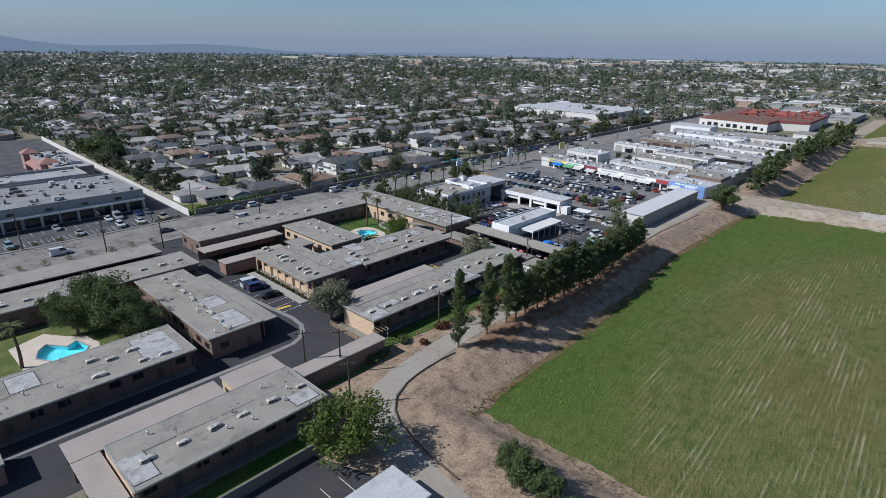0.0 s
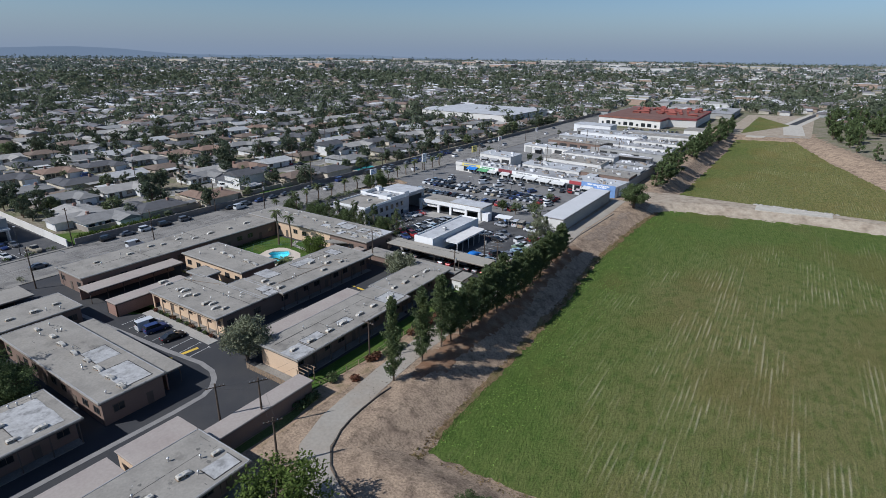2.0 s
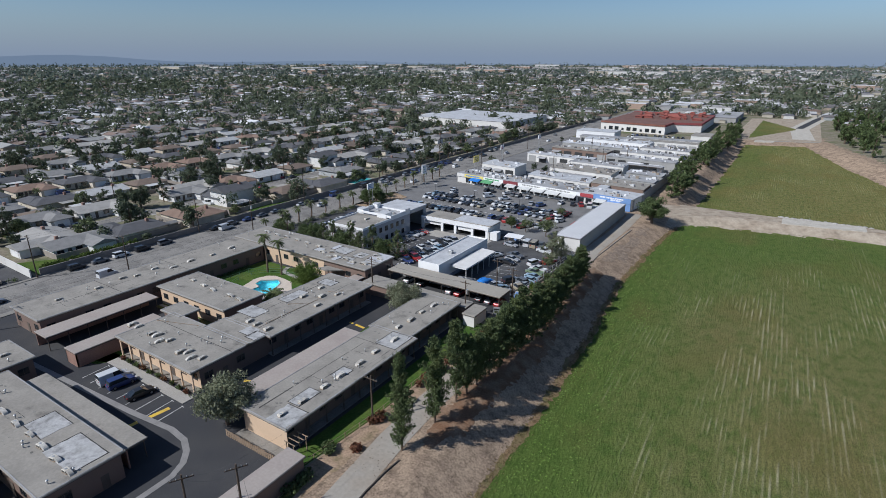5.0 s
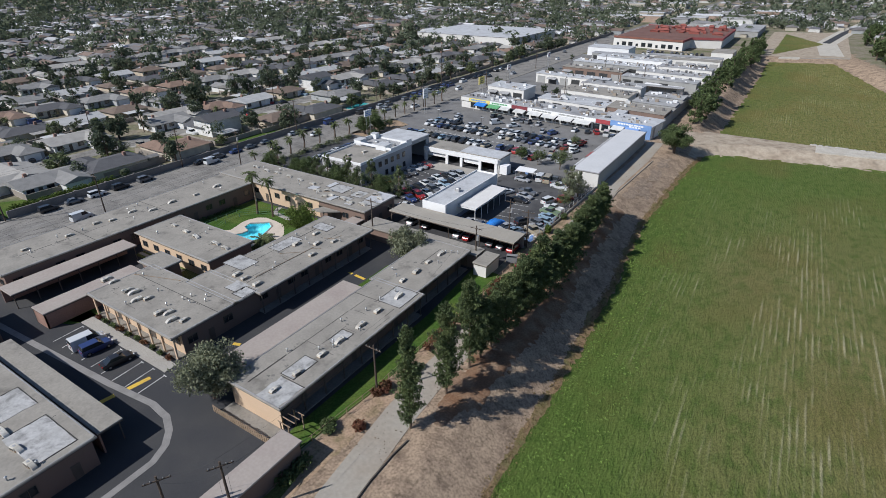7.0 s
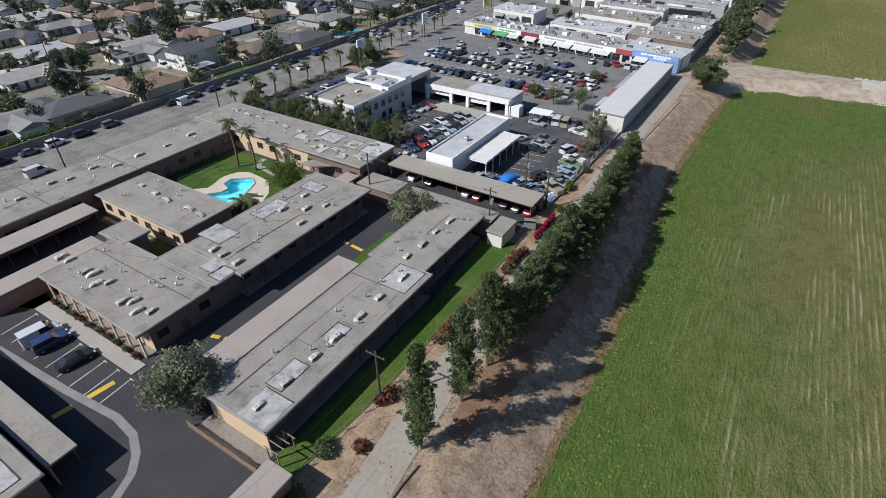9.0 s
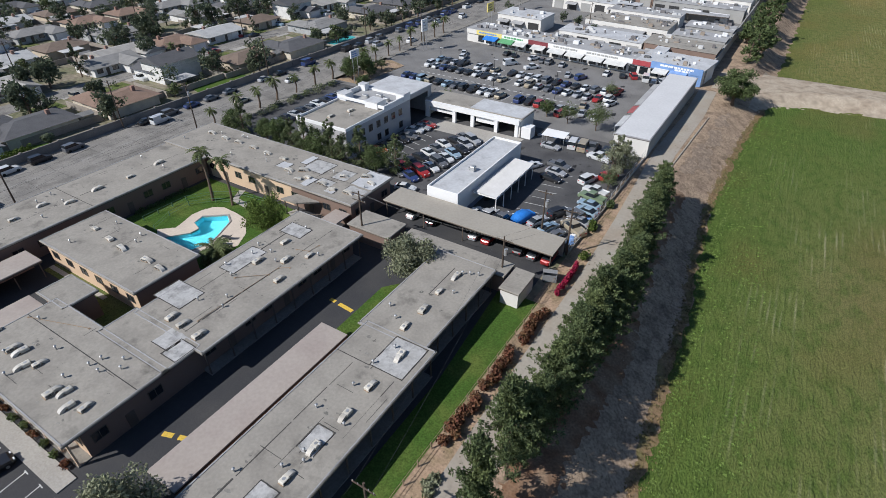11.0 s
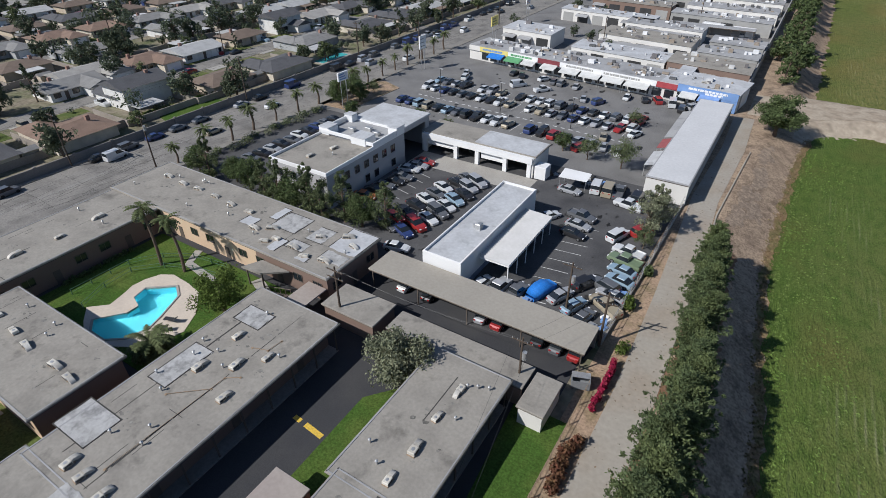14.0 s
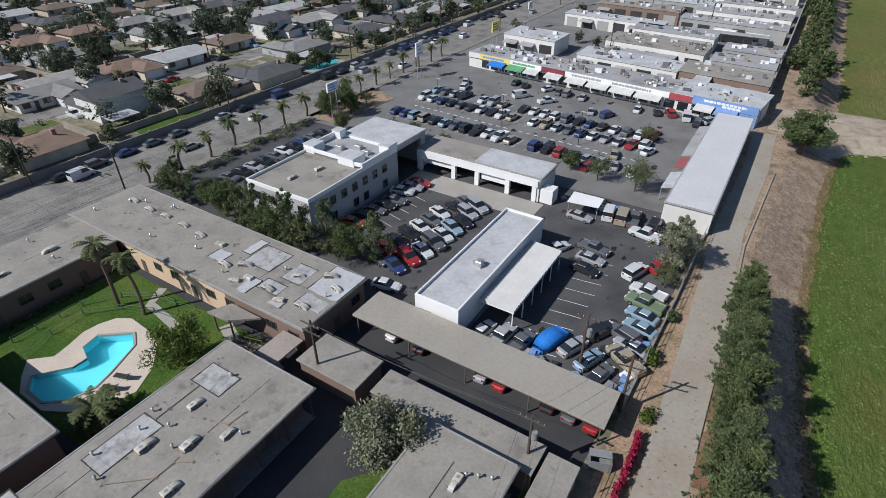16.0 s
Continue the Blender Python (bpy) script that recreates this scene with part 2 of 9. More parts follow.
ROOF_P = mat("pinkish_tan_roofing", (0.365, 0.32, 0.285), 0.92, 0.08, 5.0, 2.6, 0.1, tint=(0.31, 0.26, 0.235), tint_amt=0.7)
WHITE = mat("white_paint", (0.78, 0.78, 0.77), 0.6, 0.05, 4.0, 10.0, 0.05, tint=(0.66, 0.65, 0.63))
OFFWHITE = mat("offwhite_stucco", (0.68, 0.66, 0.62), 0.85, 0.06, 5.0, 14.0, 0.1, tint=(0.56, 0.54, 0.50))
GREYWALL = mat("grey_block_wall", (0.34, 0.335, 0.32), 0.9, 0.10, 4.0, 8.0, 0.15, tint=(0.25, 0.25, 0.24))
BLUE = mat("blue_paint", (0.19, 0.32, 0.58), 0.6, 0.08, 4.0, 8.0, 0.05)
YELLOW = mat("yellow_paint", (0.74, 0.62, 0.20), 0.6, 0.08, 4.0, 8.0, 0.05)
RED = mat("red_paint", (0.40, 0.07, 0.08), 0.7, 0.1)
GREENP = mat("green_awning_cloth", (0.12, 0.34, 0.16), 0.8, 0.1)
GREYAWN = mat("pale_awning_cloth", (0.58, 0.58, 0.56), 0.85, 0.12, island=0.2)
PAINT_W = mat("white_marking_paint", (0.62, 0.62, 0.60), 0.8, 0.25, 2.0, 6.0, 0.0, tint=(0.30, 0.30, 0.30), tint_amt=0.7)
PAINT_Y = mat("yellow_marking_paint", (0.68, 0.46, 0.07), 0.8, 0.2, 2.0, 6.0, 0.0, tint=(0.45, 0.31, 0.08), tint_amt=0.6)
METAL = mat("galvanised_metal", (0.55, 0.55, 0.54), 0.45, 0.12, 1.0, 8.0, 0.05, metal=0.6)
DARKMETAL = mat("dark_metal", (0.07, 0.07, 0.07), 0.5, 0.15, metal=0.4)
ACBOX = mat("beige_unit_metal", (0.58, 0.55, 0.48), 0.55, 0.10, 1.0, 8.0, 0.05, tint=(0.42, 0.38, 0.31), per_object=0.15)
DUCT = mat("weathered_duct_metal", (0.52, 0.50, 0.455), 0.6, 0.12, 1.0, 6.0, 0.05, tint=(0.40, 0.36, 0.30), tint_amt=0.8, per_object=0.15, metal=0.1)
WOODPOLE = mat("weathered_pole_wood", (0.095, 0.072, 0.055), 0.95, 0.25, 0.6, 9.0, 0.3)
TIMBER = mat("fence_timber", (0.30, 0.22, 0.15), 0.9, 0.2, 1.0, 9.0, 0.2, island=0.2)
TRUNK = mat("bark", (0.15, 0.11, 0.08), 1.0, 0.3, 0.5, 9.0, 0.6)
LEAF_PINE = mat("pine_needles", (0.108, 0.142, 0.068), 0.9, 0.3, 2.5, 2.0, 0.0, tint=(0.18, 0.215, 0.088), tint_amt=0.8, island=0.4, leaf=0.32, spec=0.1)
LEAF_OLIVE = mat("olive_leaves", (0.215, 0.23, 0.145), 0.9, 0.3, 2.0, 3.0, 0.0, tint=(0.30, 0.305, 0.205), island=0.4, leaf=0.25, spec=0.2)
LEAF_BRIGHT = mat("bright_leaves", (0.105, 0.148, 0.035), 0.9, 0.3, 2.0, 3.0, 0.0, tint=(0.13, 0.18, 0.04), island=0.4, leaf=0.3, spec=0.2)
LEAF_LOT = mat("dull_green_leaves", (0.135, 0.165, 0.080), 0.9, 0.3, 2.0, 3.0, 0.0, tint=(0.16, 0.18, 0.09), island=0.4, leaf=0.3, spec=0.2)
LEAF_DARK = mat("dark_leaves", (0.105, 0.142, 0.058), 0.9, 0.3, 3.0, 3.0, 0.0, tint=(0.13, 0.16, 0.07), island=0.45, leaf=0.32, spec=0.2)
LEAF_TOWN = mat("town_tree_leaves", (0.105, 0.128, 0.082), 0.9, 0.3, 14.0, 3.0, 0.0, tint=(0.16, 0.175, 0.11), island=0.25, leaf=0.3, spec=0.15)
LEAF_PALM = mat("palm_fronds", (0.10, 0.125, 0.05), 0.8, 0.3, 2.0, 3.0, 0.0, tint=(0.15, 0.16, 0.08), island=0.35, leaf=0.25, spec=0.25)
# paler, bluer copy of the town leaves with distance haze painted in
LEAF_HAZE = mat("hazed_tree_leaves", (0.125, 0.155, 0.125), 0.9, 0.2, 14.0, 3.0, 0.0, tint=(0.16, 0.18, 0.15), island=0.25, leaf=0.3, spec=0.1)
PETAL = mat("magenta_blossom", (0.36, 0.02, 0.07), 0.9, 0.3, 1.0, 4.0, 0.0, tint=(0.26, 0.05, 0.06), island=0.4, leaf=0.3)
RUSTLEAF = mat("rusty_shrub_leaves", (0.16, 0.065, 0.04), 0.9, 0.3, 1.0, 4.0, 0.0, tint=(0.12, 0.11, 0.04), island=0.4, leaf=0.2)
TYRE = mat("tyre_rubber", (0.025, 0.025, 0.025), 0.9, 0.1)
RIM = mat("wheel_rim", (0.45, 0.45, 0.46), 0.35, 0.05, metal=0.8)
LAMP_R = mat("red_lamp_glass", (0.35, 0.02, 0.02), 0.2, 0.05)
LAMP_W = mat("clear_lamp_glass", (0.75, 0.76, 0.78), 0.1, 0.05)
TARP = mat("blue_tarpaulin", (0.03, 0.20, 0.62), 0.5, 0.15, 1.0, 5.0, 0.2)
POOLTILE = mat("pale_pool_plaster", (0.22, 0.66, 0.74), 0.6, 0.06, 4.0, 6.0, 0.0, tint=(0.18, 0.60, 0.70))
# bluish emission puts the haze into the hills themselves
HAZE_HILL = bpy.data.materials.new("haze_glow_hills")
HAZE_HILL.use_nodes = True
hn = HAZE_HILL.node_tree.nodes["Principled BSDF"]
hn.inputs["Base Color"].default_value = (0.05, 0.06, 0.07, 1)
hn.inputs["Roughness"].default_value = 1.0
hn.inputs["Emission Color"].default_value = (0.22, 0.29, 0.40, 1)
hn.inputs["Emission Strength"].default_value = 0.75
# glowing blue sheet that paints haze along the horizon, thinning out upwards
HAZE_GLOW = bpy.data.materials.new("horizon_haze_glow")
HAZE_GLOW.use_nodes = True
an, al = HAZE_GLOW.node_tree.nodes, HAZE_GLOW.node_tree.links
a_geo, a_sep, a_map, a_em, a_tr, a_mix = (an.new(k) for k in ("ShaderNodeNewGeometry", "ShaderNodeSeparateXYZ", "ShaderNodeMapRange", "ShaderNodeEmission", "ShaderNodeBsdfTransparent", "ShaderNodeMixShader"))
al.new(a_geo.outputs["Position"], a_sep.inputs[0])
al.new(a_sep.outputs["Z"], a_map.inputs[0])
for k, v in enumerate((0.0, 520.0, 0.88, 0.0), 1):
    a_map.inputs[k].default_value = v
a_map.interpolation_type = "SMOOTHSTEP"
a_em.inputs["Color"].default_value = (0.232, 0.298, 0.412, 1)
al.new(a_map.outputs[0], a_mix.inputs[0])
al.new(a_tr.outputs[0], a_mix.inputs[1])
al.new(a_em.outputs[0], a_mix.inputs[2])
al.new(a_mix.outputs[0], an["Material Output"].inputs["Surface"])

WINDOW = bpy.data.materials.new("window_glass")
WINDOW.use_nodes = True
g = WINDOW.node_tree.nodes["Principled BSDF"]
g.inputs["Base Color"].default_value = (0.02, 0.025, 0.03, 1)
g.inputs["Roughness"].default_value = 0.06
g.inputs["Specular IOR Level"].default_value = 0.8

WATER = bpy.data.materials.new("pool_water")
WATER.use_nodes = True
nt = WATER.node_tree
g = nt.nodes["Principled BSDF"]
g.inputs["Base Color"].default_value = (0.45, 0.93, 1.0, 1)
g.inputs["Roughness"].default_value = 0.03
g.inputs["IOR"].default_value = 1.33
g.inputs["Transmission Weight"].default_value = 1.0
nz = nt.nodes.new("ShaderNodeTexNoise")
nz.inputs["Scale"].default_value = 2.5
gg = nt.nodes.new("ShaderNodeNewGeometry")
nt.links.new(gg.outputs["Position"], nz.inputs["Vector"])
bp = nt.nodes.new("ShaderNodeBump")
bp.inputs["Strength"].default_value = 0.15
bp.inputs["Distance"].default_value = 0.05
nt.links.new(nz.outputs["Fac"], bp.inputs["Height"])
nt.links.new(bp.outputs[0], g.inputs["Normal"])

CAR_COLOURS = {"white": (0.72, 0.73, 0.73), "black": (0.02, 0.02, 0.023), "silver": (0.42, 0.43, 0.45), "grey": (0.14, 0.145, 0.155),
               "red": (0.38, 0.025, 0.025), "blue": (0.03, 0.055, 0.18), "green": (0.20, 0.27, 0.16), "pale_blue": (0.30, 0.42, 0.52),
               "tan": (0.42, 0.36, 0.26), "yellow": (0.55, 0.60, 0.05), "orange": (0.48, 0.13, 0.03)}
CARPAINT = {}
for cname, cc in CAR_COLOURS.items():
    m = bpy.data.materials.new(cname + "_car_paint")
    m.use_nodes = True
    p = m.node_tree.nodes["Principled BSDF"]
    n = m.node_tree.nodes.new("ShaderNodeTexNoise")
    n.inputs["Scale"].default_value = 1.2
    r = m.node_tree.nodes.new("ShaderNodeMix")
    r.data_type = "RGBA"
    r.inputs[6].default_value = (*cc, 1)
    r.inputs[7].default_value = (*[v * 0.75 + 0.02 for v in cc], 1)
    m.node_tree.links.new(n.outputs["Fac"], r.inputs[0])
    m.node_tree.links.new(r.outputs[2], p.inputs["Base Color"])
    p.inputs["Roughness"].default_value = 0.28
    p.inputs["Metallic"].default_value = 0.1
    p.inputs["Coat Weight"].default_value = 0.5
    CARPAINT[cname] = m

# ---- geometry helpers ----
from mathutils.geometry import tessellate_polygon


class Geo:
    """Vertices and faces of one mesh."""

    def __init__(self):
        self.v, self.f = [], []

    def add(self, verts, faces):
        k = len(self.v)
        self.v.extend(verts)
        self.f.extend([tuple(i + k for i in f) for f in faces])
        return self

    def box(self, x0, y0, z0, x1, y1, z1, rot=0.0, about=None, bevel=0.0):
        if bevel:
            b = bevel
            pts = [(x0, y0, z0), (x1, y0, z0), (x1, y1, z0), (x0, y1, z0), (x0, y0, z1 - b), (x1, y0, z1 - b), (x1, y1, z1 - b), (x0, y1, z1 - b),
                   (x0 + b, y0 + b, z1), (x1 - b, y0 + b, z1), (x1 - b, y1 - b, z1), (x0 + b, y1 - b, z1)]
            fs = [(3, 2, 1, 0), (0, 1, 5, 4), (1, 2, 6, 5), (2, 3, 7, 6), (3, 0, 4, 7), (4, 5, 9, 8), (5, 6, 10, 9), (6, 7, 11, 10), (7, 4, 8, 11), (8, 9, 10, 11)]
        else:
            pts = [(x0, y0, z0), (x1, y0, z0), (x1, y1, z0), (x0, y1, z0), (x0, y0, z1), (x1, y0, z1), (x1, y1, z1), (x0, y1, z1)]
            fs = [(3, 2, 1, 0), (4, 5, 6, 7), (0, 1, 5, 4), (1, 2, 6, 5), (2, 3, 7, 6), (3, 0, 4, 7)]
        if rot:
            cx, cy = about if about else ((x0 + x1) / 2, (y0 + y1) / 2)
            c, s = math.cos(rot), math.sin(rot)
            pts = [(cx + (x - cx) * c - (y - cy) * s, cy + (x - cx) * s + (y - cy) * c, z) for x, y, z in pts]
        return self.add(pts, fs)

    def prism(self, poly, z0, z1):
        n = len(poly)
        area = sum(poly[i][0] * poly[(i + 1) % n][1] - poly[(i + 1) % n][0] * poly[i][1] for i in range(n))
        if area < 0:
            poly = poly[::-1]
        return self.add([(x, y, z0) for x, y in poly] + [(x, y, z1) for x, y in poly],
                        [tuple(range(n))[::-1], tuple(range(n, 2 * n))] + [(i, (i + 1) % n, n + (i + 1) % n, n + i) for i in range(n)])

    def tube(self, p0, p1, r0, r1=None, n=8):
        r1 = r0 if r1 is None else r1
        p0, p1 = Vector(p0), Vector(p1)
        d = (p1 - p0).normalized()
        a = d.orthogonal().normalized()
        b = d.cross(a)
        vs = []
        for p, r in ((p0, r0), (p1, r1)):
            vs += [tuple(p + a * (r * math.cos(2 * math.pi * i / n)) + b * (r * math.sin(2 * math.pi * i / n))) for i in range(n)]
        return self.add(vs, [(i, (i + 1) % n, n + (i + 1) % n, n + i) for i in range(n)] + [tuple(range(n))[::-1], tuple(range(n, 2 * n))])

    def strip(self, pts, width, z0, z1):
        """A ribbon of that width along a line of plan points, as a slab."""
        left, right = [], []
        for i, p in enumerate(pts):
            a = pts[max(i - 1, 0)]
            b = pts[min(i + 1, len(pts) - 1)]
            dx, dy = b[0] - a[0], b[1] - a[1]
            k = width / 2 / math.hypot(dx, dy)
            left.append((p[0] - dy * k, p[1] + dx * k))
            right.append((p[0] + dy * k, p[1] - dx * k))
        for i in range(len(pts) - 1):
            self.prism([left[i], right[i], right[i + 1], left[i + 1]], z0, z1)
        return self

    def plate(self, outer, holes, z0, z1):
        """A slab with openings that go through it."""
        loops = [[Vector((x, y, 0)) for x, y in q] for q in (outer, *holes)]
        flat = [p for q in loops for p in q]
        k, n = len(self.v), len(flat)
        self.v.extend([(p.x, p.y, z1) for p in flat] + [(p.x, p.y, z0) for p in flat])
        for a, b, c in tessellate_polygon(loops):
            up = (flat[b] - flat[a]).cross(flat[c] - flat[a]).z > 0
            self.f.append((k + a, k + b, k + c) if up else (k + c, k + b, k + a))
        o = 0
        for q in loops:
            m = len(q)
            for i in range(m):
                a, b = k + o + i, k + o + (i + 1) % m
                self.f.append((a, b, b + n, a + n))
            o += m
        return self

    def mesh(self, name, material):
        me = bpy.data.meshes.new(name)
        me.from_pydata(self.v, [], self.f)
        for m in material if isinstance(material, (list, tuple)) else [material]:
            me.materials.append(m)
        me.update()
        return me


def part(name, geo, material, parent, label=""):
    ob = new(name, geo.mesh(name, material) if isinstance(geo, Geo) else geo)
    ob.parent = parent
    if label:
        ob["label"] = label
    return ob


def thing(name, label, category, group="", at=None, kind=""):
    ob = new(name)
    ob.empty_display_size = 0.5
    if at is not None:
        ob.matrix_basis = at
    return tagged(ob, label, category, group, kind)


def solid(name, geo, material, label, category, group="", kind=""):
    return tagged(new(name, geo.mesh(name, material)), label, category, group, kind)


def smooth(ob):
    for p in ob.data.polygons:
        p.use_smooth = True
    return ob


def setting(name, geo, material, label, category="ground"):
    return solid(name, geo, material, label, category, kind="structure")


# ---- ground ----
def ramp(v, xs, ys):
    return float(np.interp(v, xs, ys))


def toe(y):
    """Foot of the bank along the crop field."""
    return ramp(y, (0, 13, 37, 45, 55, 64, 75, 90, 110, 130, 149), (5.4, 4.9, 4.3, 3.7, 3.1, 2.7, 1.4, 0.3, 0.5, 1.2, 2.5))


def north_edge(x):
    """Foot of the cross bank at the far end of the crop field."""
    return ramp(x, (-2, 0, 5, 11, 29, 48, 70), (147, 149, 153, 156, 159, 162.5, 163))


def field2_east(y):
    return ramp(y, (180, 262, 400), (92, 72, 28))


def ground_z(x, y):
    f1 = max((toe(y) - x) / 9.0, (x - 92) / 9, (1.0 - y) / 8, (y - north_edge(x)) / 5.5)
    f2 = max((1.5 - x) / 7, (x - field2_east(y)) / 12, (184 - y) / 12, (y - 366 - 0.3 * x) / 9)
    f = max(0.0, min(1.0, min(f1, f2)))
    depth = ramp(y, (105, 150, 168, 185, 320, 372), (3.1, 2.5, 2.5, 4.0, 4.0, 1.8))
    z = -depth * (1 - f * (0.55 + f * (1.35 - 0.9 * f)))
    if 0.02 < f < 0.98:
        z += 0.07 * noise.noise((x * 0.5, y * 0.25, 3))
    return z


def axis(lo, hi, step, far):
    a = list(np.arange(lo, hi + 0.01, step))
    out, k = [], step
    while a[-1] + k < far:
        k *= 1.6
        a.append(a[-1] + k)
    k = step
    while a[0] - k > -far:
        k *= 1.6
        a.insert(0, a[0] - k)
    return a


# the two swimming pools go down through the ground
POOL_N = [(-72.3, 31.2), (-69.8, 34.2), (-69.8, 35.8), (-71.9, 36.5), (-72.4, 38.5), (-69.2, 41.0), (-67.2, 39.8), (-65.5, 35.9), (-64.9, 34.0), (-65.6, 31.4), (-67.6, 29.9), (-70.5, 29.9)]
POOL_S = [(-55.2, -44.3), (-57.8, -43.5), (-59.5, -42.0), (-56.2, -39.6), (-57.4, -37.9), (-53.9, -36.9), (-52.2, -38.0), (-52.4, -42.6)]


def bounds(poly):
    return min(p[0] for p in poly), min(p[1] for p in poly), max(p[0] for p in poly), max(p[1] for p in poly)


PITS = [bounds(POOL_N), bounds(POOL_S)]
gx, gy = axis(-16, 104, 1.2, 4990), axis(-26, 420, 1.6, 4990)
gx = sorted(gx + [v for q in PITS for v in (q[0], q[2])])
gy = sorted(gy + [v for q in PITS for v in (q[1], q[3])])
geo = Geo()
for y in gy:
    for x in gx:
        inside = -16 < x < 104 and -26 < y < 420
        z = ground_z(x, y) if inside else 0.0
        geo.v.append((x, y, z))
nx = len(gx)
idx = []
for j in range(len(gy) - 1):
    for i in range(nx - 1):
        a = j * nx + i
        cx, cy = (gx[i] + gx[i + 1]) / 2, (gy[j] + gy[j + 1]) / 2
        if any(q[0] < cx < q[2] and q[1] < cy < q[3] for q in PITS):
            continue
        geo.f.append((a, a + 1, a + nx + 1, a + nx))
        w = noise.noise((cx * 0.35, cy * 0.35, 0)) * 1.6
        k = 0
        if cx > -16 and -26 < cy < 420 and cx < 104:
            k = 1
            if cx > -2 and 147 < cy < 183:
                k = 2
            if cy > 178 and cx > field2_east(cy) + 18 + w * 3:
                k = 0
        idx.append(k)
ground = setting("ground", geo, [BASE_GROUND, DIRT, TRACK],
                 "dry sandy ground with bare dirt banks around the fields")
ground.data.polygons.foreach_set("material_index", idx)
smooth(ground)


def crop_sheet(name, depth_in, x0, x1, y0, y1, step, material, label, lift=0.07, category="field"):
    """A sheet laid on the ground wherever depth_in(x, y, w) is positive, cut along that line."""
    g2, nv = Geo(), {}
    nx_, ny_ = int((x1 - x0) / step), int((y1 - y0) / step)
    val = {}

    def depth_at(i, j):
        if (i, j) not in val:
            x, y = x0 + i * step, y0 + j * step
            w = noise.noise((x * 0.3, y * 0.3, 5)) * 0.9 + noise.noise((x * 1.3, y * 1.3, 9)) * 0.55
            val[i, j] = depth_in(x, y, w)
        return val[i, j]

    def vert(key):
        if key not in nv:
            nv[key] = len(g2.v)
            (i, j), (k, m) = key
            f = 0.0
            if key[0] != key[1]:
                a_, b_ = depth_at(i, j), depth_at(k, m)
                f = a_ / (a_ - b_)
            x, y = x0 + (i + (k - i) * f) * step, y0 + (j + (m - j) * f) * step
            g2.v.append((x, y, ground_z(x, y) + lift))
        return nv[key]

    for j in range(ny_):
        for i in range(nx_):
            cell = ((i, j), (i + 1, j), (i + 1, j + 1), (i, j + 1))
            d = [depth_at(*c) for c in cell]
            if max(d) <= 0:
                continue
            loop = []
            for q in range(4):
                a_, b_ = cell[q], cell[(q + 1) % 4]
                if d[q] > 0:
                    loop.append(vert((a_, a_)))
                if (d[q] > 0) != (d[(q + 1) % 4] > 0):
                    loop.append(vert((min(a_, b_), max(a_, b_))))
            if len(loop) > 2:
                g2.f.append(tuple(loop))
    return smooth(solid(name, g2, material, label, category, kind="stuff"))


crop_sheet("crop_field", lambda x, y, w: min(x - toe(y) + 0.4 - w, 93 + w - x, y - 1.0 - 0.06 * (x - 9) - w, north_edge(x) + 0.6 + 0.6 * w - y), -4, 95, -2, 166, 0.7, FIELD,
           "young green crop field with drill rows and bare streaks")
crop_sheet("second_crop_field", lambda x, y, w: min(x - 2 - w * 2, field2_east(y) + w * 1.5 - x, y - 183 - w, 366.5 + 0.3 * x + w - y), 0, 95, 180, 402, 1.3, FIELD2,
           "yellowing green field beyond the dirt cross bank")
crop_sheet("far_grass_patch", lambda x, y, w: min(x - 1.5, (y - 398 - (x - 5) * 2.7) / 3, (526 - (x - 2) * 2.3 - y) / 3) + w, 0, 28, 392, 530, 2.0, FIELD2,
           "small grass patch among bare earth")
crop_sheet("dry_field_edge", lambda x, y, w: min(x - toe(y) + 1.6 - 0.9 * w, 0.5 + w - x + toe(y), y - 4, 149 - y), -4, 9, 2, 151, 0.5, DRYEDGE,
           "rusty strip of dried weeds along the crop edge", 0.04, "weeds")
WEEDY = mat("weedy_soil", (0.36, 0.255, 0.175), 1.0, 0.34, 2.0, 3.0, 0.4, tint=(0.13, 0.115, 0.05), tint_amt=0.7)
crop_sheet("mulch_strip", lambda x, y, w: ramp(y, (5, 16, 48, 60, 88), (-1.5, 2.3, 3.4, 2.6, 1.4)) + 2.2 * w + 0.9 * noise.noise((x * 2.1, y * 2.1, 6)) - abs(x + ramp(y, (40, 60), (5.2, 6.2)) + 1.2 * w), -13, 1, 3, 92, 0.45, MULCH,
           "brown leaf mulch under the pine row", 0.03, "mulch")
crop_sheet("weedy_strip", lambda x, y, w: min(-12.3 + 0.8 * w - x, y + 26, 92 - y), -16, -11, -26, 94, 0.45, WEEDY,
           "sandy reddish strip with weeds beside the service road", 0.02, "soil")
# crop tufts give the field its relief
rng = np.random.default_rng(5)
geo = Geo()
for k in range(5200):
    x, y = 9 * rng.random() ** 1.8, 3 + 140 * rng.random()
    x += toe(y) + 0.2
    if noise.noise((x * 1.1, y * 0.08, 2)) < -0.12:
        continue
    z, h = ground_z(x, y) + 0.05, 0.07 + 0.11 * rng.random()
    a = rng.random() * math.pi
    r = 0.12 + 0.16 * rng.random()
    dx, dy = r * math.cos(a), r * math.sin(a)
    geo.add([(x - dx, y - dy, z), (x + dx, y + dy, z), (x + dy * 0.7, y - dx * 0.7, z + h), (x - dy, y + dx, z + h * 0.8)], [(0, 1, 2), (0, 1, 3)])
solid("crop_tufts", geo, mat("crop_blades", (0.12, 0.19, 0.04), 0.9, 0.3, 12.0, 2.0, 0.0, tint=(0.15, 0.19, 0.06), tint_amt=0.9, island=0.35, leaf=0.25),
      "low tufts of young green crop", "crop", kind="stuff")

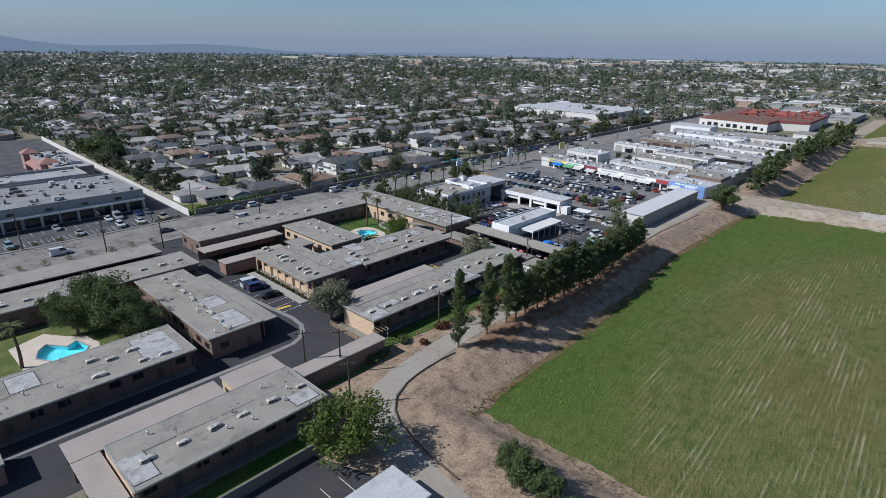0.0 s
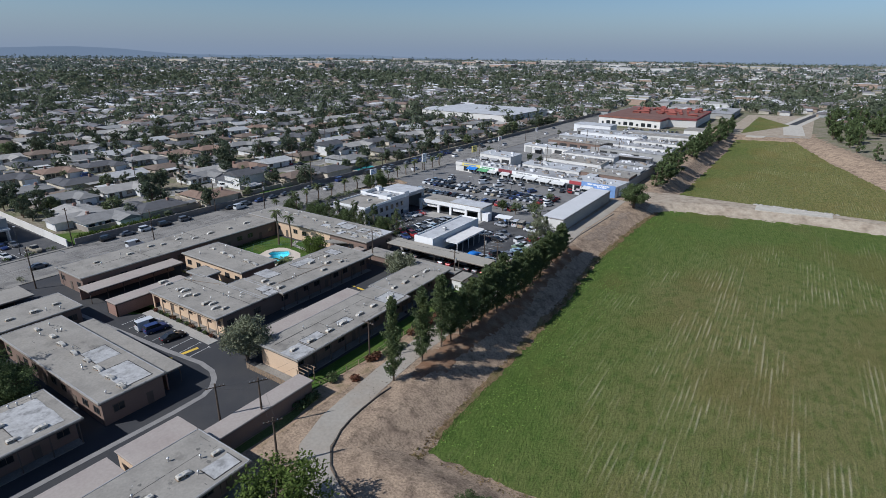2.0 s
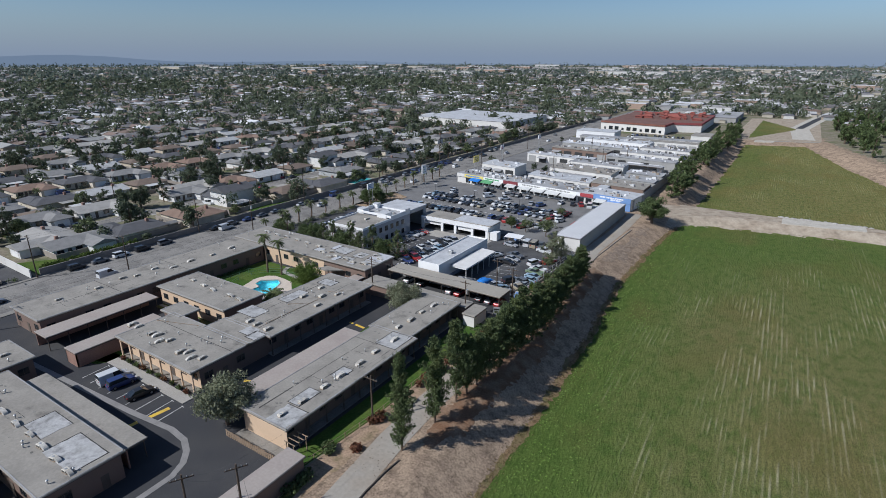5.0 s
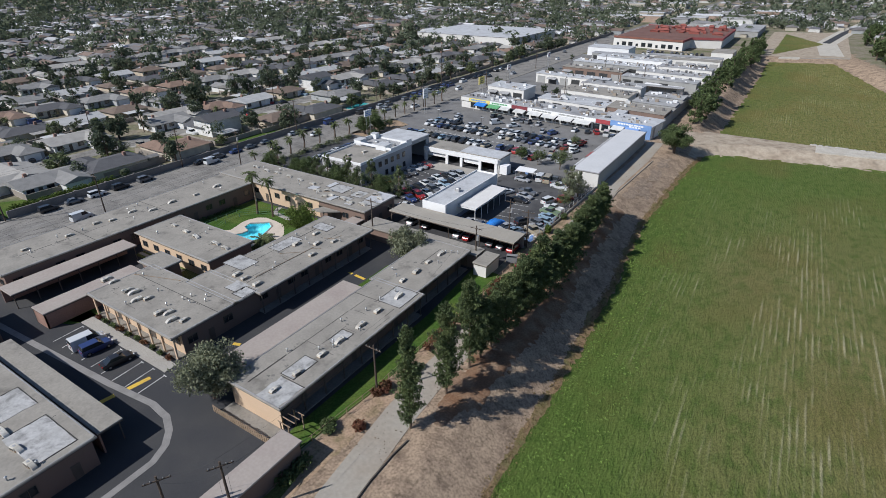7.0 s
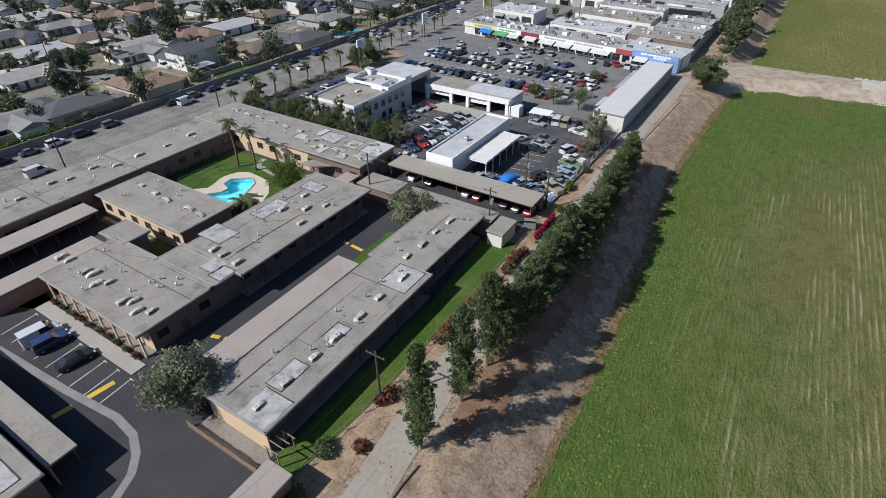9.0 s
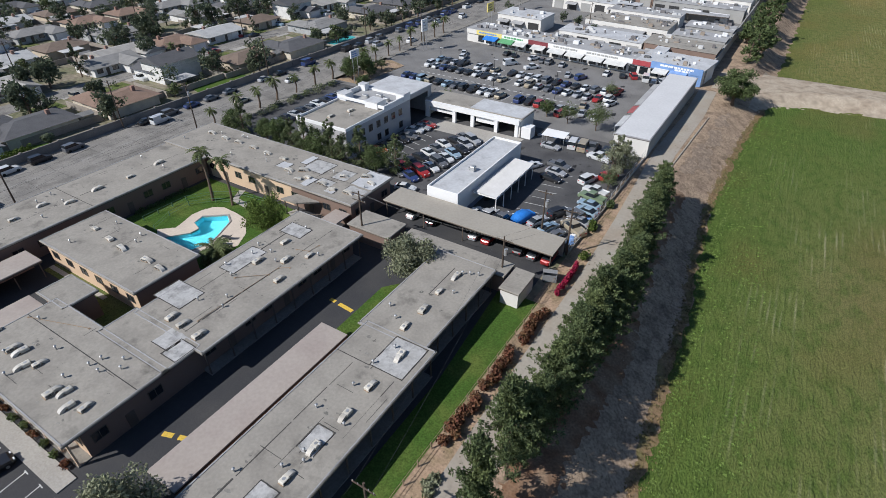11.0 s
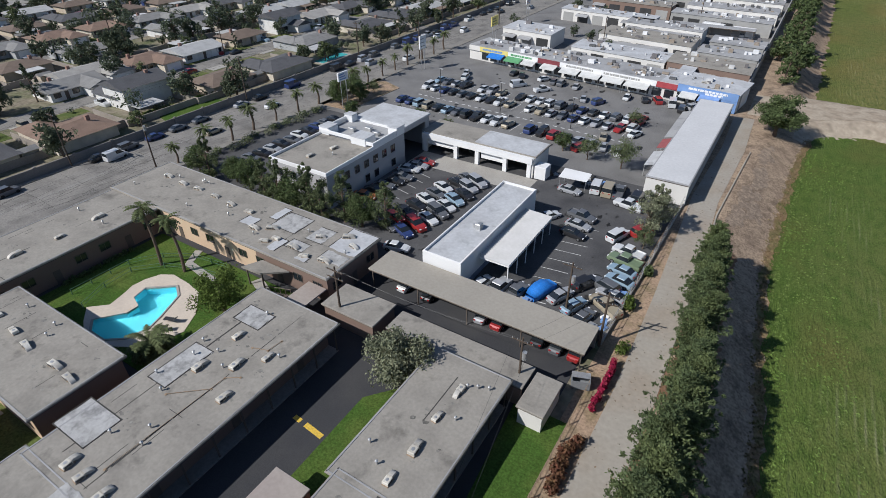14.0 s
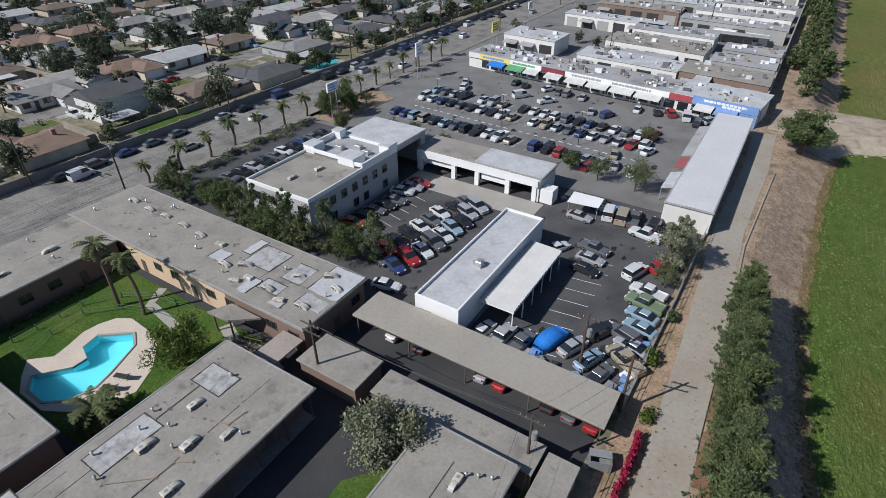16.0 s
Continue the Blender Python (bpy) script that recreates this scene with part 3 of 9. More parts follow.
geo = Geo()
for k in range(3400):
    y = -2 + 152 * rng.random()
    x = toe(y) - 0.9 + rng.normal() * 0.55 + 0.5 * noise.noise((y * 0.3, 1, 1))
    if k % 5 == 0:
        x, y = 8 + 70 * rng.random(), 0.6 + rng.normal() * 0.6
    z, h, a, r = ground_z(x, y) + 0.02, 0.08 + 0.14 * rng.random(), rng.random() * math.pi, 0.10 + 0.12 * rng.random()
    dx, dy = r * math.cos(a), r * math.sin(a)
    geo.add([(x - dx, y - dy, z), (x + dx, y + dy, z), (x + dy * 0.7, y - dx * 0.7, z + h), (x - dy, y + dx, z + h * 0.8)], [(0, 1, 2), (0, 1, 3)])
solid("dry_weeds", geo, mat("dry_weed_stalks", (0.24, 0.17, 0.09), 1.0, 0.3, 4.0, 3.0, 0.0, tint=(0.11, 0.12, 0.04), tint_amt=0.9, island=0.4, leaf=0.2), "rusty dry weeds along the field edge", "weeds", kind="stuff")
# clods and stones on the bank
geo = Geo()
for k in range(1100):
    y = -12 + 158 * rng.random()
    x = toe(y) - 7.5 * rng.random() if k % 3 else -6 + 22 * rng.random()
    if k % 3 == 0:
        y = -13 + 13 * rng.random()
    s = 0.03 + 0.06 * rng.random() ** 2
    z = ground_z(x, y)
    geo.box(x - s, y - s * 0.8, z - 0.05, x + s, y + s * 0.8, z + s * 0.9, rot=rng.random() * 3, bevel=s * 0.4)
solid("bank_stones", geo, DIRT, "loose clods and stones on the dirt bank", "stones", kind="stuff")

# paved surfaces
box_of = lambda q: [(q[0], q[1]), (q[2], q[1]), (q[2], q[3]), (q[0], q[3])]
geo = Geo().plate([(-101.5, -140), (-17.2, -140), (-17.2, 56), (-16.6, 60.5), (-101.5, 60.5)], [box_of(q) for q in PITS], -0.3, 0.03)
setting("apartment_driveways", geo, ASPHALT, "dark asphalt driveways between the apartment blocks", "driveway")
geo = Geo().prism([(-101.5, 60.5), (-16.6, 60.5), (-15.6, 104), (-101.5, 104)], -0.3, 0.04)
setting("repair_yard_paving", geo, LOT, "dark stained asphalt of the car repair yard", "parking lot")
geo = Geo().prism([(-101.5, 104), (-15.6, 104), (-14.4, 330), (-101.5, 330)], -0.3, 0.035)
setting("mall_parking_paving", geo, MALL_LOT, "worn grey asphalt of the shopping parking lot", "parking lot")
setting("road", Geo().box(-119.5, -900, -0.3, -103.3, 2600, 0.02), ROAD, "wide pale grey asphalt avenue with tar cracks", "road")
for nm, x0, x1, lab in (("pavement_1", -103.3, -101.5, "pale concrete pavement beside the apartments"), ("pavement_2", -120.6, -119.5, "pale concrete pavement along the garden wall")):
    geo = Geo()
    for k in range(64):
        y = -120 + 9.0 * k
        geo.box(x0, y, -0.3, x1, y + 8.97, 0.16)
    setting(nm, geo, PAVING, lab, "pavement")
setting("office_parking_paving", Geo().prism([(-138, -260), (-120.6, -260), (-120.6, 10), (-330, 17), (-330, -260)], -0.3, 0.035), LOT, "asphalt parking beside the long office block", "parking lot")
geo = Geo()
rows = [(-116.2, "d"), (-112.0, "y"), (-111.6, "y"), (-108.3, "d")]
for x, kind_ in rows:
    y = -200.0
    while y < 700:
        step = 9.0 if kind_ == "d" else 6.0
        geo.box(x - 0.07, y, 0.02, x + 0.07, y + (3.0 if kind_ == "d" else 6.0), 0.026)
        y += step + (3 if kind_ == "d" else 0)
setting("lane_markings", geo, mat("faded_lane_paint", (0.30, 0.29, 0.27), 0.9, 0.3, 2.0, 5.0, 0.0, tint=(0.17, 0.165, 0.155), tint_amt=0.9), "worn white lane lines on the avenue", "marking")
geo = Geo()
for k in range(190):
    x, y = -119 + 15.0 * rng.random(), -40 + 260 * rng.random()
    pts = [(x, y)]
    for q in range(4):
        pts.append((pts[-1][0] + rng.normal() * 0.7, pts[-1][1] + 1.5 + rng.random() * 2.5))
    geo.strip(pts, 0.06, 0.02, 0.027)
for k in range(40):
    y = -40 + 7.5 * k + rng.random() * 3
    geo.strip([(-118.4, y), (-112 + rng.random(), y + rng.normal() * 0.4), (-105.2, y + rng.normal() * 0.5)], 0.05, 0.02, 0.028)
setting("road_cracks", geo, TAR, "black tar lines sealing cracks in the avenue", "marking")

# oil stains on the repair yard and the shop parking
geo = Geo()
for k in range(230):
    x, y = (-63 + 46 * rng.random(), 62 + 38 * rng.random()) if k < 120 else (-88 + 62 * rng.random(), 110 + 42 * rng.random())
    s, n = 0.12 + 0.55 * rng.random() ** 2, 9
    ring = [(x + s * (0.6 + 0.7 * rng.random()) * math.cos(2 * math.pi * q / n), y + 1.6 * s * (0.6 + 0.7 * rng.random()) * math.sin(2 * math.pi * q / n), 0.043 + 0.00002 * k) for q in range(n)]
    geo.add(ring, [tuple(range(n))])
solid("oil_stains", geo, mat("oil_stain", (0.03, 0.029, 0.028), 0.6, 0.3, 1.0, 4.0, 0.0, tint=(0.06, 0.058, 0.056), island=0.4), "dark oil stains on the parking asphalt", "stains", kind="stuff")
# service road beside the trees, and its bends
geo = Geo()
pts = [(-12.2, 150), (-11.6, 130), (-12.4, 105), (-10.9, 74), (-10.4, 55), (-10.6, 40), (-10.6, 20), (-10.0, 10), (-9.2, 3), (-8.4, -4), (-6.6, -9.6), (-3.0, -13.4), (3, -16.2), (9.5, -17.4), (22, -19)]
line = []
for i in range(len(pts) - 1):
    (x0, y0), (x1, y1) = pts[i], pts[i + 1]
    L = math.hypot(x1 - x0, y1 - y0)
    k = max(1, int(L / 5))
    line += [(x0 + (x1 - x0) * q / k, y0 + (y1 - y0) * q / k) for q in range(k)]
geo.strip(line + [pts[-1]], 4.3, -0.2, 0.05)
setting("service_road", geo, PATHDUST, "dusty pale concrete service road along the trees", "road")
geo = Geo()
geo.strip([(-6.6, 7.0), (-6.8, 4.2), (-6.7, 0.1), (-6.4, -2.6), (-5.8, -5.4), (-4.2, -8.9), (-2.0, -11.2), (0.5, -12.6), (4.0, -13.6), (8.8, -14.5), (14, -15.0)], 0.16, -0.1, 0.2)
setting("curved_kerb", geo, mat("stained_kerb", (0.10, 0.085, 0.07), 0.9, 0.2), "low dark curved kerb round the dirt mound", "kerb")
geo = Geo().strip([(-8.6, 60), (-8.9, 80), (-9.7, 100), (-8.4, 130)], 0.22, -0.1, 0.22)
setting("service_road_kerb", geo, PATHDUST, "low concrete kerb of the service road", "kerb")
geo = Geo()
stain_at = [(-6.2, 112, 1.2, 4.5), (-5.0, 121, 1.0, 3.8), (-6.8, 103, 1.0, 3.2), (-5.6, 131, 0.9, 3.0), (-4.6, 108, 0.8, 2.6)]
for k in range(150):
    x, y, w, h = stain_at[k % 5]
    x, y = x + rng.normal() * w * 0.55, y + rng.normal() * h * 0.6
    w = h = 0.25 + 0.5 * rng.random()
    n = 9
    ring = []
    for q in range(n):
        a = 2 * math.pi * q / n
        s = 0.7 + 0.6 * rng.random()
        px, py = x + w * s * math.cos(a), y + 2.2 * h * s * math.sin(a)
        ring.append((px, py, ground_z(px, py) + 0.04 + 0.0002 * k))
    geo.add(ring + [(x, y, ground_z(x, y) + 0.045 + 0.0002 * k)], [(q, (q + 1) % n, n) for q in range(n)])
solid("bank_gravel", geo, STAIN, "dark gravel strewn on the dirt bank", "gravel", kind="stuff")
# fallen leaves on the road and the strip beside it
geo = Geo()
for k in range(1500):
    y = 2 + 125 * rng.random()
    x = -15.0 + 8.5 * rng.random() if k % 3 else -8.2 + rng.normal() * 0.7
    if noise.noise((x * 0.5, y * 0.25, 11)) < -0.05:
        continue
    z, s, a = max(0.056, ground_z(x, y) + 0.03), 0.05 + 0.13 * rng.random() ** 2, rng.random() * 6.28
    dx, dy = s * math.cos(a), s * math.sin(a)
    geo.add([(x - dx, y - dy, z), (x + dy * 0.6, y - dx * 0.6, z + 0.02), (x + dx, y + dy, z), (x - dy * 0.6, y + dx * 0.6, z + 0.03)], [(0, 1, 2, 3)])
solid("leaf_litter", geo, mat("dead_leaves", (0.17, 0.125, 0.085), 1.0, 0.3, 1.0, 4.0, 0.0, island=0.5), "dark fallen leaves strewn beside the trees", "leaves", kind="stuff")
# concrete crossing over the bank
setting("bank_crossing", Geo().prism([(-12, 153.0), (-2, 153.5), (5, 159), (11, 162), (29, 165), (48, 168.4), (92, 168.8), (92, 174), (60, 173.5), (24, 172), (-12, 169)], -0.4, 0.05), TRACK, "pale dusty track across the bank", "track")
setting("spillway", Geo().prism([(31, 164.6), (54, 168.2), (54, 174.5), (31, 173.0)], -1.5, 0.09), PALECONC, "pale concrete spillway in the cross bank", "spillway")
geo = Geo()
for k in range(160):
    x, y = 30 + 26 * rng.random(), 173.5 + 4.0 * rng.random()
    s = 0.25 + 0.4 * rng.random()
    z = ground_z(x, y)
    geo.box(x - s, y - s, z - 0.2, x + s, y + s * 0.8, z + s, rot=rng.random() * 3, bevel=s * 0.35)
solid("riprap", geo, CONCRETE, "loose pale riprap stones below the spillway", "stones", kind="stuff")
# far channel
setting("far_channel", Geo().strip([(34, 400), (30, 470), (42, 560), (70, 720), (150, 1150)], 13, -0.5, 0.06), PALECONC, "pale concrete flood channel running away", "channel")
setting("far_channel_bed", Geo().strip([(30, 472), (42, 560), (70, 720), (150, 1150)], 5, -0.4, 0.10), ASPHALT, "dark water stain in the channel bed", "channel")
setting("far_bare_earth", Geo().prism([(-8, 381), (8, 381), (44, 394), (44, 560), (-8, 540)], -0.3, 0.04), TRACK, "bare pale earth at the basin head", "earth")
setting("far_weir", Geo().prism([(6.5, 374), (17.5, 377.5), (17.5, 383.5), (6.5, 380)], -1.2, 0.10), PALECONC, "pale concrete weir at the head of the far field", "weir")
setting("far_kerb", Geo().strip([(17.8, 380.0), (30, 384.5), (43, 390)], 0.5, -0.8, 0.45), CONCRETE, "low concrete kerb along the basin head", "kerb")

# courts, lawns, pools
LAWN_Z = 0.09


def lawn(name, poly, label, material=None, z=LAWN_Z, pit=None):
    return setting(name, Geo().plate(poly, [box_of(pit)], -0.2, z) if pit else Geo().prism(poly, -0.2, z), material or LAWN, label, "lawn")


lawn("lawn", [(-67.3, -3.0), (-66.2, -2.6), (-65.2, -1.4), (-65.2, 1.2), (-67.3, 1.2)], "small green lawn beside the brown carport wall")
lawn("lawn", [(-19.6, -2), (-16.6, -2), (-15.4, 12), (-15.2, 48), (-21, 48), (-19.4, 30)], "mown green lawn strip behind the long block")
lawn("lawn", [(-14.95, -18.0), (-13.7, -18.0), (-13.2, -8), (-14.2, -2.05), (-14.95, -2.05)], "rough green grass beside the garage row", DRYLAWN, 0.06)
lawn("lawn", [(-83, 29), (-56, 29), (-54.5, 48.5), (-83, 48.5)], "green court lawn round the swimming pool", pit=PITS[0])
lawn("lawn", [(-69.4, 2.0), (-65.2, 2.0), (-65.2, -1.4), (-69.4, -3.0)], "small green lawn beside the carport wall")
lawn("lawn", [(-35.0, 28.2), (-30.2, 28.2), (-30.2, 43), (-32.4, 43), (-35.2, 39.6)], "narrow lawn strip beside the alley")
lawn("lawn", [(-66, 13.5), (-56, 13.5), (-56, 18.6), (-80, 18.6), (-80, 16.5), (-66, 16.5)], "narrow lawn strips in the small court", DRYLAWN)
lawn("lawn", [(-7.0, -46), (-2.6, -46), (-2.6, -20.5), (-7.0, -20.5)], "green lawn strip behind the south block")
lawn("lawn", [(-68.5, -62), (-45, -62), (-45, -25), (-68.5, -25)], "south court lawn under the trees", DRYLAWN, pit=PITS[1])
lawn("lawn", [(-122, 78), (-122, 95), (-134.5, 95), (-131, 80)], "front lawn of a house behind the wall")
setting("planting_strip", Geo().prism([(-102.8, 106), (-94, 106), (-93, 126), (-102.8, 130)], -0.2, 0.16), WEEDY, "bare planted strip by the parking lot", "soil")
setting("walkway", Geo().box(-65, -1.3, -0.1, -42.5, 0.6, 0.15), CONCRETE, "pale concrete walk in front of the middle block", "walkway")
setting("walkway", Geo().box(-80, 17.2, -0.1, -66, 17.9, 0.12), CONCRETE, "narrow concrete walk in the court", "walkway")
setting("walkway", Geo().strip([(-61, 48), (-57.5, 46.5), (-54, 47.2), (-50, 46.0)], 1.6, -0.1, 0.13), CONCRETE, "concrete walk from the pool court", "walkway")
setting("walkway", Geo().strip([(-74, 48.4), (-72.5, 45.5), (-66, 44.6)], 1.2, -0.1, 0.13), CONCRETE, "concrete walk across the court lawn", "walkway")


def pool(at_label, deck, water):
    t = thing("swimming_pool", at_label, "pool")
    if sum(a[0] * b[1] - b[0] * a[1] for a, b in zip(water, water[1:] + water[:1])) < 0:
        water = water[::-1]
    cx, cy = sum(p[0] for p in water) / len(water), sum(p[1] for p in water) / len(water)
    inner = water

    def ring(name, outer, hole, z0, z1, m, lab):
        n = len(hole)
        v = [(x, y, z1) for x, y in hole] + [(x, y, z1) for x, y in outer] + [(x, y, z0) for x, y in hole] + [(x, y, z0) for x, y in outer]
        f = []
        for i in range(n):
            j = (i + 1) % n
            f += [(i, j, n + j, n + i), (n + i, n + j, 3 * n + j, 3 * n + i), (2 * n + i, 2 * n + j, j, i)]
        return part(name, Geo().add(v, f), m, t, lab)

    def dense_poly(poly, k=6):
        out = []
        for i in range(len(poly)):
            a, b = poly[i], poly[(i + 1) % len(poly)]
            out += [(a[0] + (b[0] - a[0]) * q / k, a[1] + (b[1] - a[1]) * q / k) for q in range(k)]
        return out

    hole = dense_poly(water)
    grow = [(cx + (x - cx) * 1.06, cy + (y - cy) * 1.06) for x, y in hole]
    part("deck", Geo().plate(deck, [water], -0.1, 0.14), mat("pool_deck", (0.60, 0.52, 0.43), 0.9, 0.08, 3.0, 4.0, 0.1, tint=(0.50, 0.43, 0.36)), t, "pale tan concrete deck")
    ring("coping", grow, hole, 0.14, 0.24, CONCRETE, "white pool edge coping")
    n = len(hole)
    # the floor falls from the shallow end to the deep one
    y_lo, y_hi = min(y for x, y in hole), max(y for x, y in hole)
    floor_z = lambda y: -0.75 - 1.15 * (y - y_lo) / (y_hi - y_lo)
    basin = Geo().add([(x, y, 0.14) for x, y in hole] + [(x, y, floor_z(y)) for x, y in hole], [(n + i, n + (i + 1) % n, (i + 1) % n, i) for i in range(n)])
    tri = tessellate_polygon([[Vector((x, y, 0)) for x, y in hole]])
    basin.f += [(n + p, n + q, n + r) for p, q, r in tri]
    part("basin", basin, POOLTILE, t, "pale turquoise plaster basin")
    w = part("water", Geo().add([(x, y, 0.06) for x, y in hole], [tuple(range(n))]), WATER, t, "clear turquoise water")
    w.visible_shadow = False
    return t


# the decks stand a little above the court lawns
pool("clear turquoise angular swimming pool with a tan deck",
     [(-73.2, 30.4), (-75.5, 32.1), (-73.4, 34.0), (-73.9, 36.0), (-74.6, 38.0), (-74.4, 39.8), (-73.6, 41.6), (-71.9, 42.6), (-68.5, 42.4), (-65.6, 41.9), (-62.2, 38.9), (-60.6, 35.9), (-61.5, 32.8), (-64.0, 30.6), (-66.6, 29.2), (-71, 29.2)],
     POOL_N)
pool("small turquoise swimming pool in the south court",
     [(-62.0, -47.0), (-64.4, -41.4), (-60.2, -38.4), (-58.4, -36.2), (-54.0, -35.2), (-50.4, -36.2), (-50.2, -46.6)],
     POOL_S)

# ---- flat-roofed buildings ----
def window_unit(parent, x, y, z, w, h, nx, ny, frame_mat=None, name="window"):
    """A window on a wall whose outward normal is (nx, ny): frame, pane and sill."""
    tx, ty = -ny, nx

    def slab(a0, a1, z0, z1, d0, d1):
        p = [(x + tx * a + nx * d, y + ty * a + ny * d) for a, d in ((a0, d0), (a1, d0), (a1, d1), (a0, d1))]
        return p, z0, z1

    fr = Geo()
    for a0, a1, z0, z1 in ((-w / 2 - 0.07, w / 2 + 0.07, z + h / 2, z + h / 2 + 0.08), (-w / 2 - 0.07, w / 2 + 0.07, z - h / 2 - 0.08, z - h / 2),
                           (-w / 2 - 0.07, -w / 2, z - h / 2, z + h / 2), (w / 2, w / 2 + 0.07, z - h / 2, z + h / 2), (-0.03, 0.03, z - h / 2, z + h / 2)):
        fr.prism(*slab(a0, a1, z0, z1, 0.0, 0.07))
    win = part(name, fr, frame_mat or FASCIA, parent)
    part("pane", Geo().prism(*slab(-w / 2, w / 2, z - h / 2, z + h / 2, 0.0, 0.03)), WINDOW, win)
    return win


def door_unit(parent, x, y, w, h, nx, ny, material, name="door", z=0.03):
    tx, ty = -ny, nx
    g3 = Geo().prism([(x + tx * a + nx * d, y + ty * a + ny * d) for a, d in ((-w / 2, 0), (w / 2, 0), (w / 2, 0.06), (-w / 2, 0.06))], z, z + h)
    if w > 2:
        for k in range(1, 4):
            zz = z + h * k / 4
            g3.prism([(x + tx * a + nx * d, y + ty * a + ny * d) for a, d in ((-w / 2, 0.06), (w / 2, 0.06), (w / 2, 0.075), (-w / 2, 0.075))], zz - 0.05, zz + 0.05)
    return part(name, g3, material, parent)


SIDES = {"s": (0, -1), "n": (0, 1), "w": (-1, 0), "e": (1, 0)}


def along(rect, side):
    x0, y0, x1, y1 = rect
    return {"s": ((x0, y0), (x1, y0)), "n": ((x1, y1), (x0, y1)), "w": ((x0, y1), (x0, y0)), "e": ((x1, y0), (x1, y1))}[side]


def gable(g4, x0, y0, x1, y1, z0, h, over=0.5, hip=0.0):
    """A gabled or hipped roof with its ridge along the longer side, as a closed body."""
    x0, y0, x1, y1 = x0 - over, y0 - over, x1 + over, y1 + over
    if x1 - x0 >= y1 - y0:
        m = (y0 + y1) / 2
        k = hip * (y1 - y0) / 2
        v = [(x0, y0, z0), (x1, y0, z0), (x1, y1, z0), (x0, y1, z0), (x0 + k, m, z0 + h), (x1 - k, m, z0 + h)]
        f = [(3, 2, 1, 0), (0, 1, 5, 4), (2, 3, 4, 5), (1, 2, 5), (3, 0, 4)]
    else:
        m = (x0 + x1) / 2
        k = hip * (x1 - x0) / 2
        v = [(x0, y0, z0), (x1, y0, z0), (x1, y1, z0), (x0, y1, z0), (m, y0 + k, z0 + h), (m, y1 - k, z0 + h)]
        f = [(3, 2, 1, 0), (1, 2, 5, 4), (3, 0, 4, 5), (0, 1, 4), (2, 3, 5)]
    return g4.add(v, f)


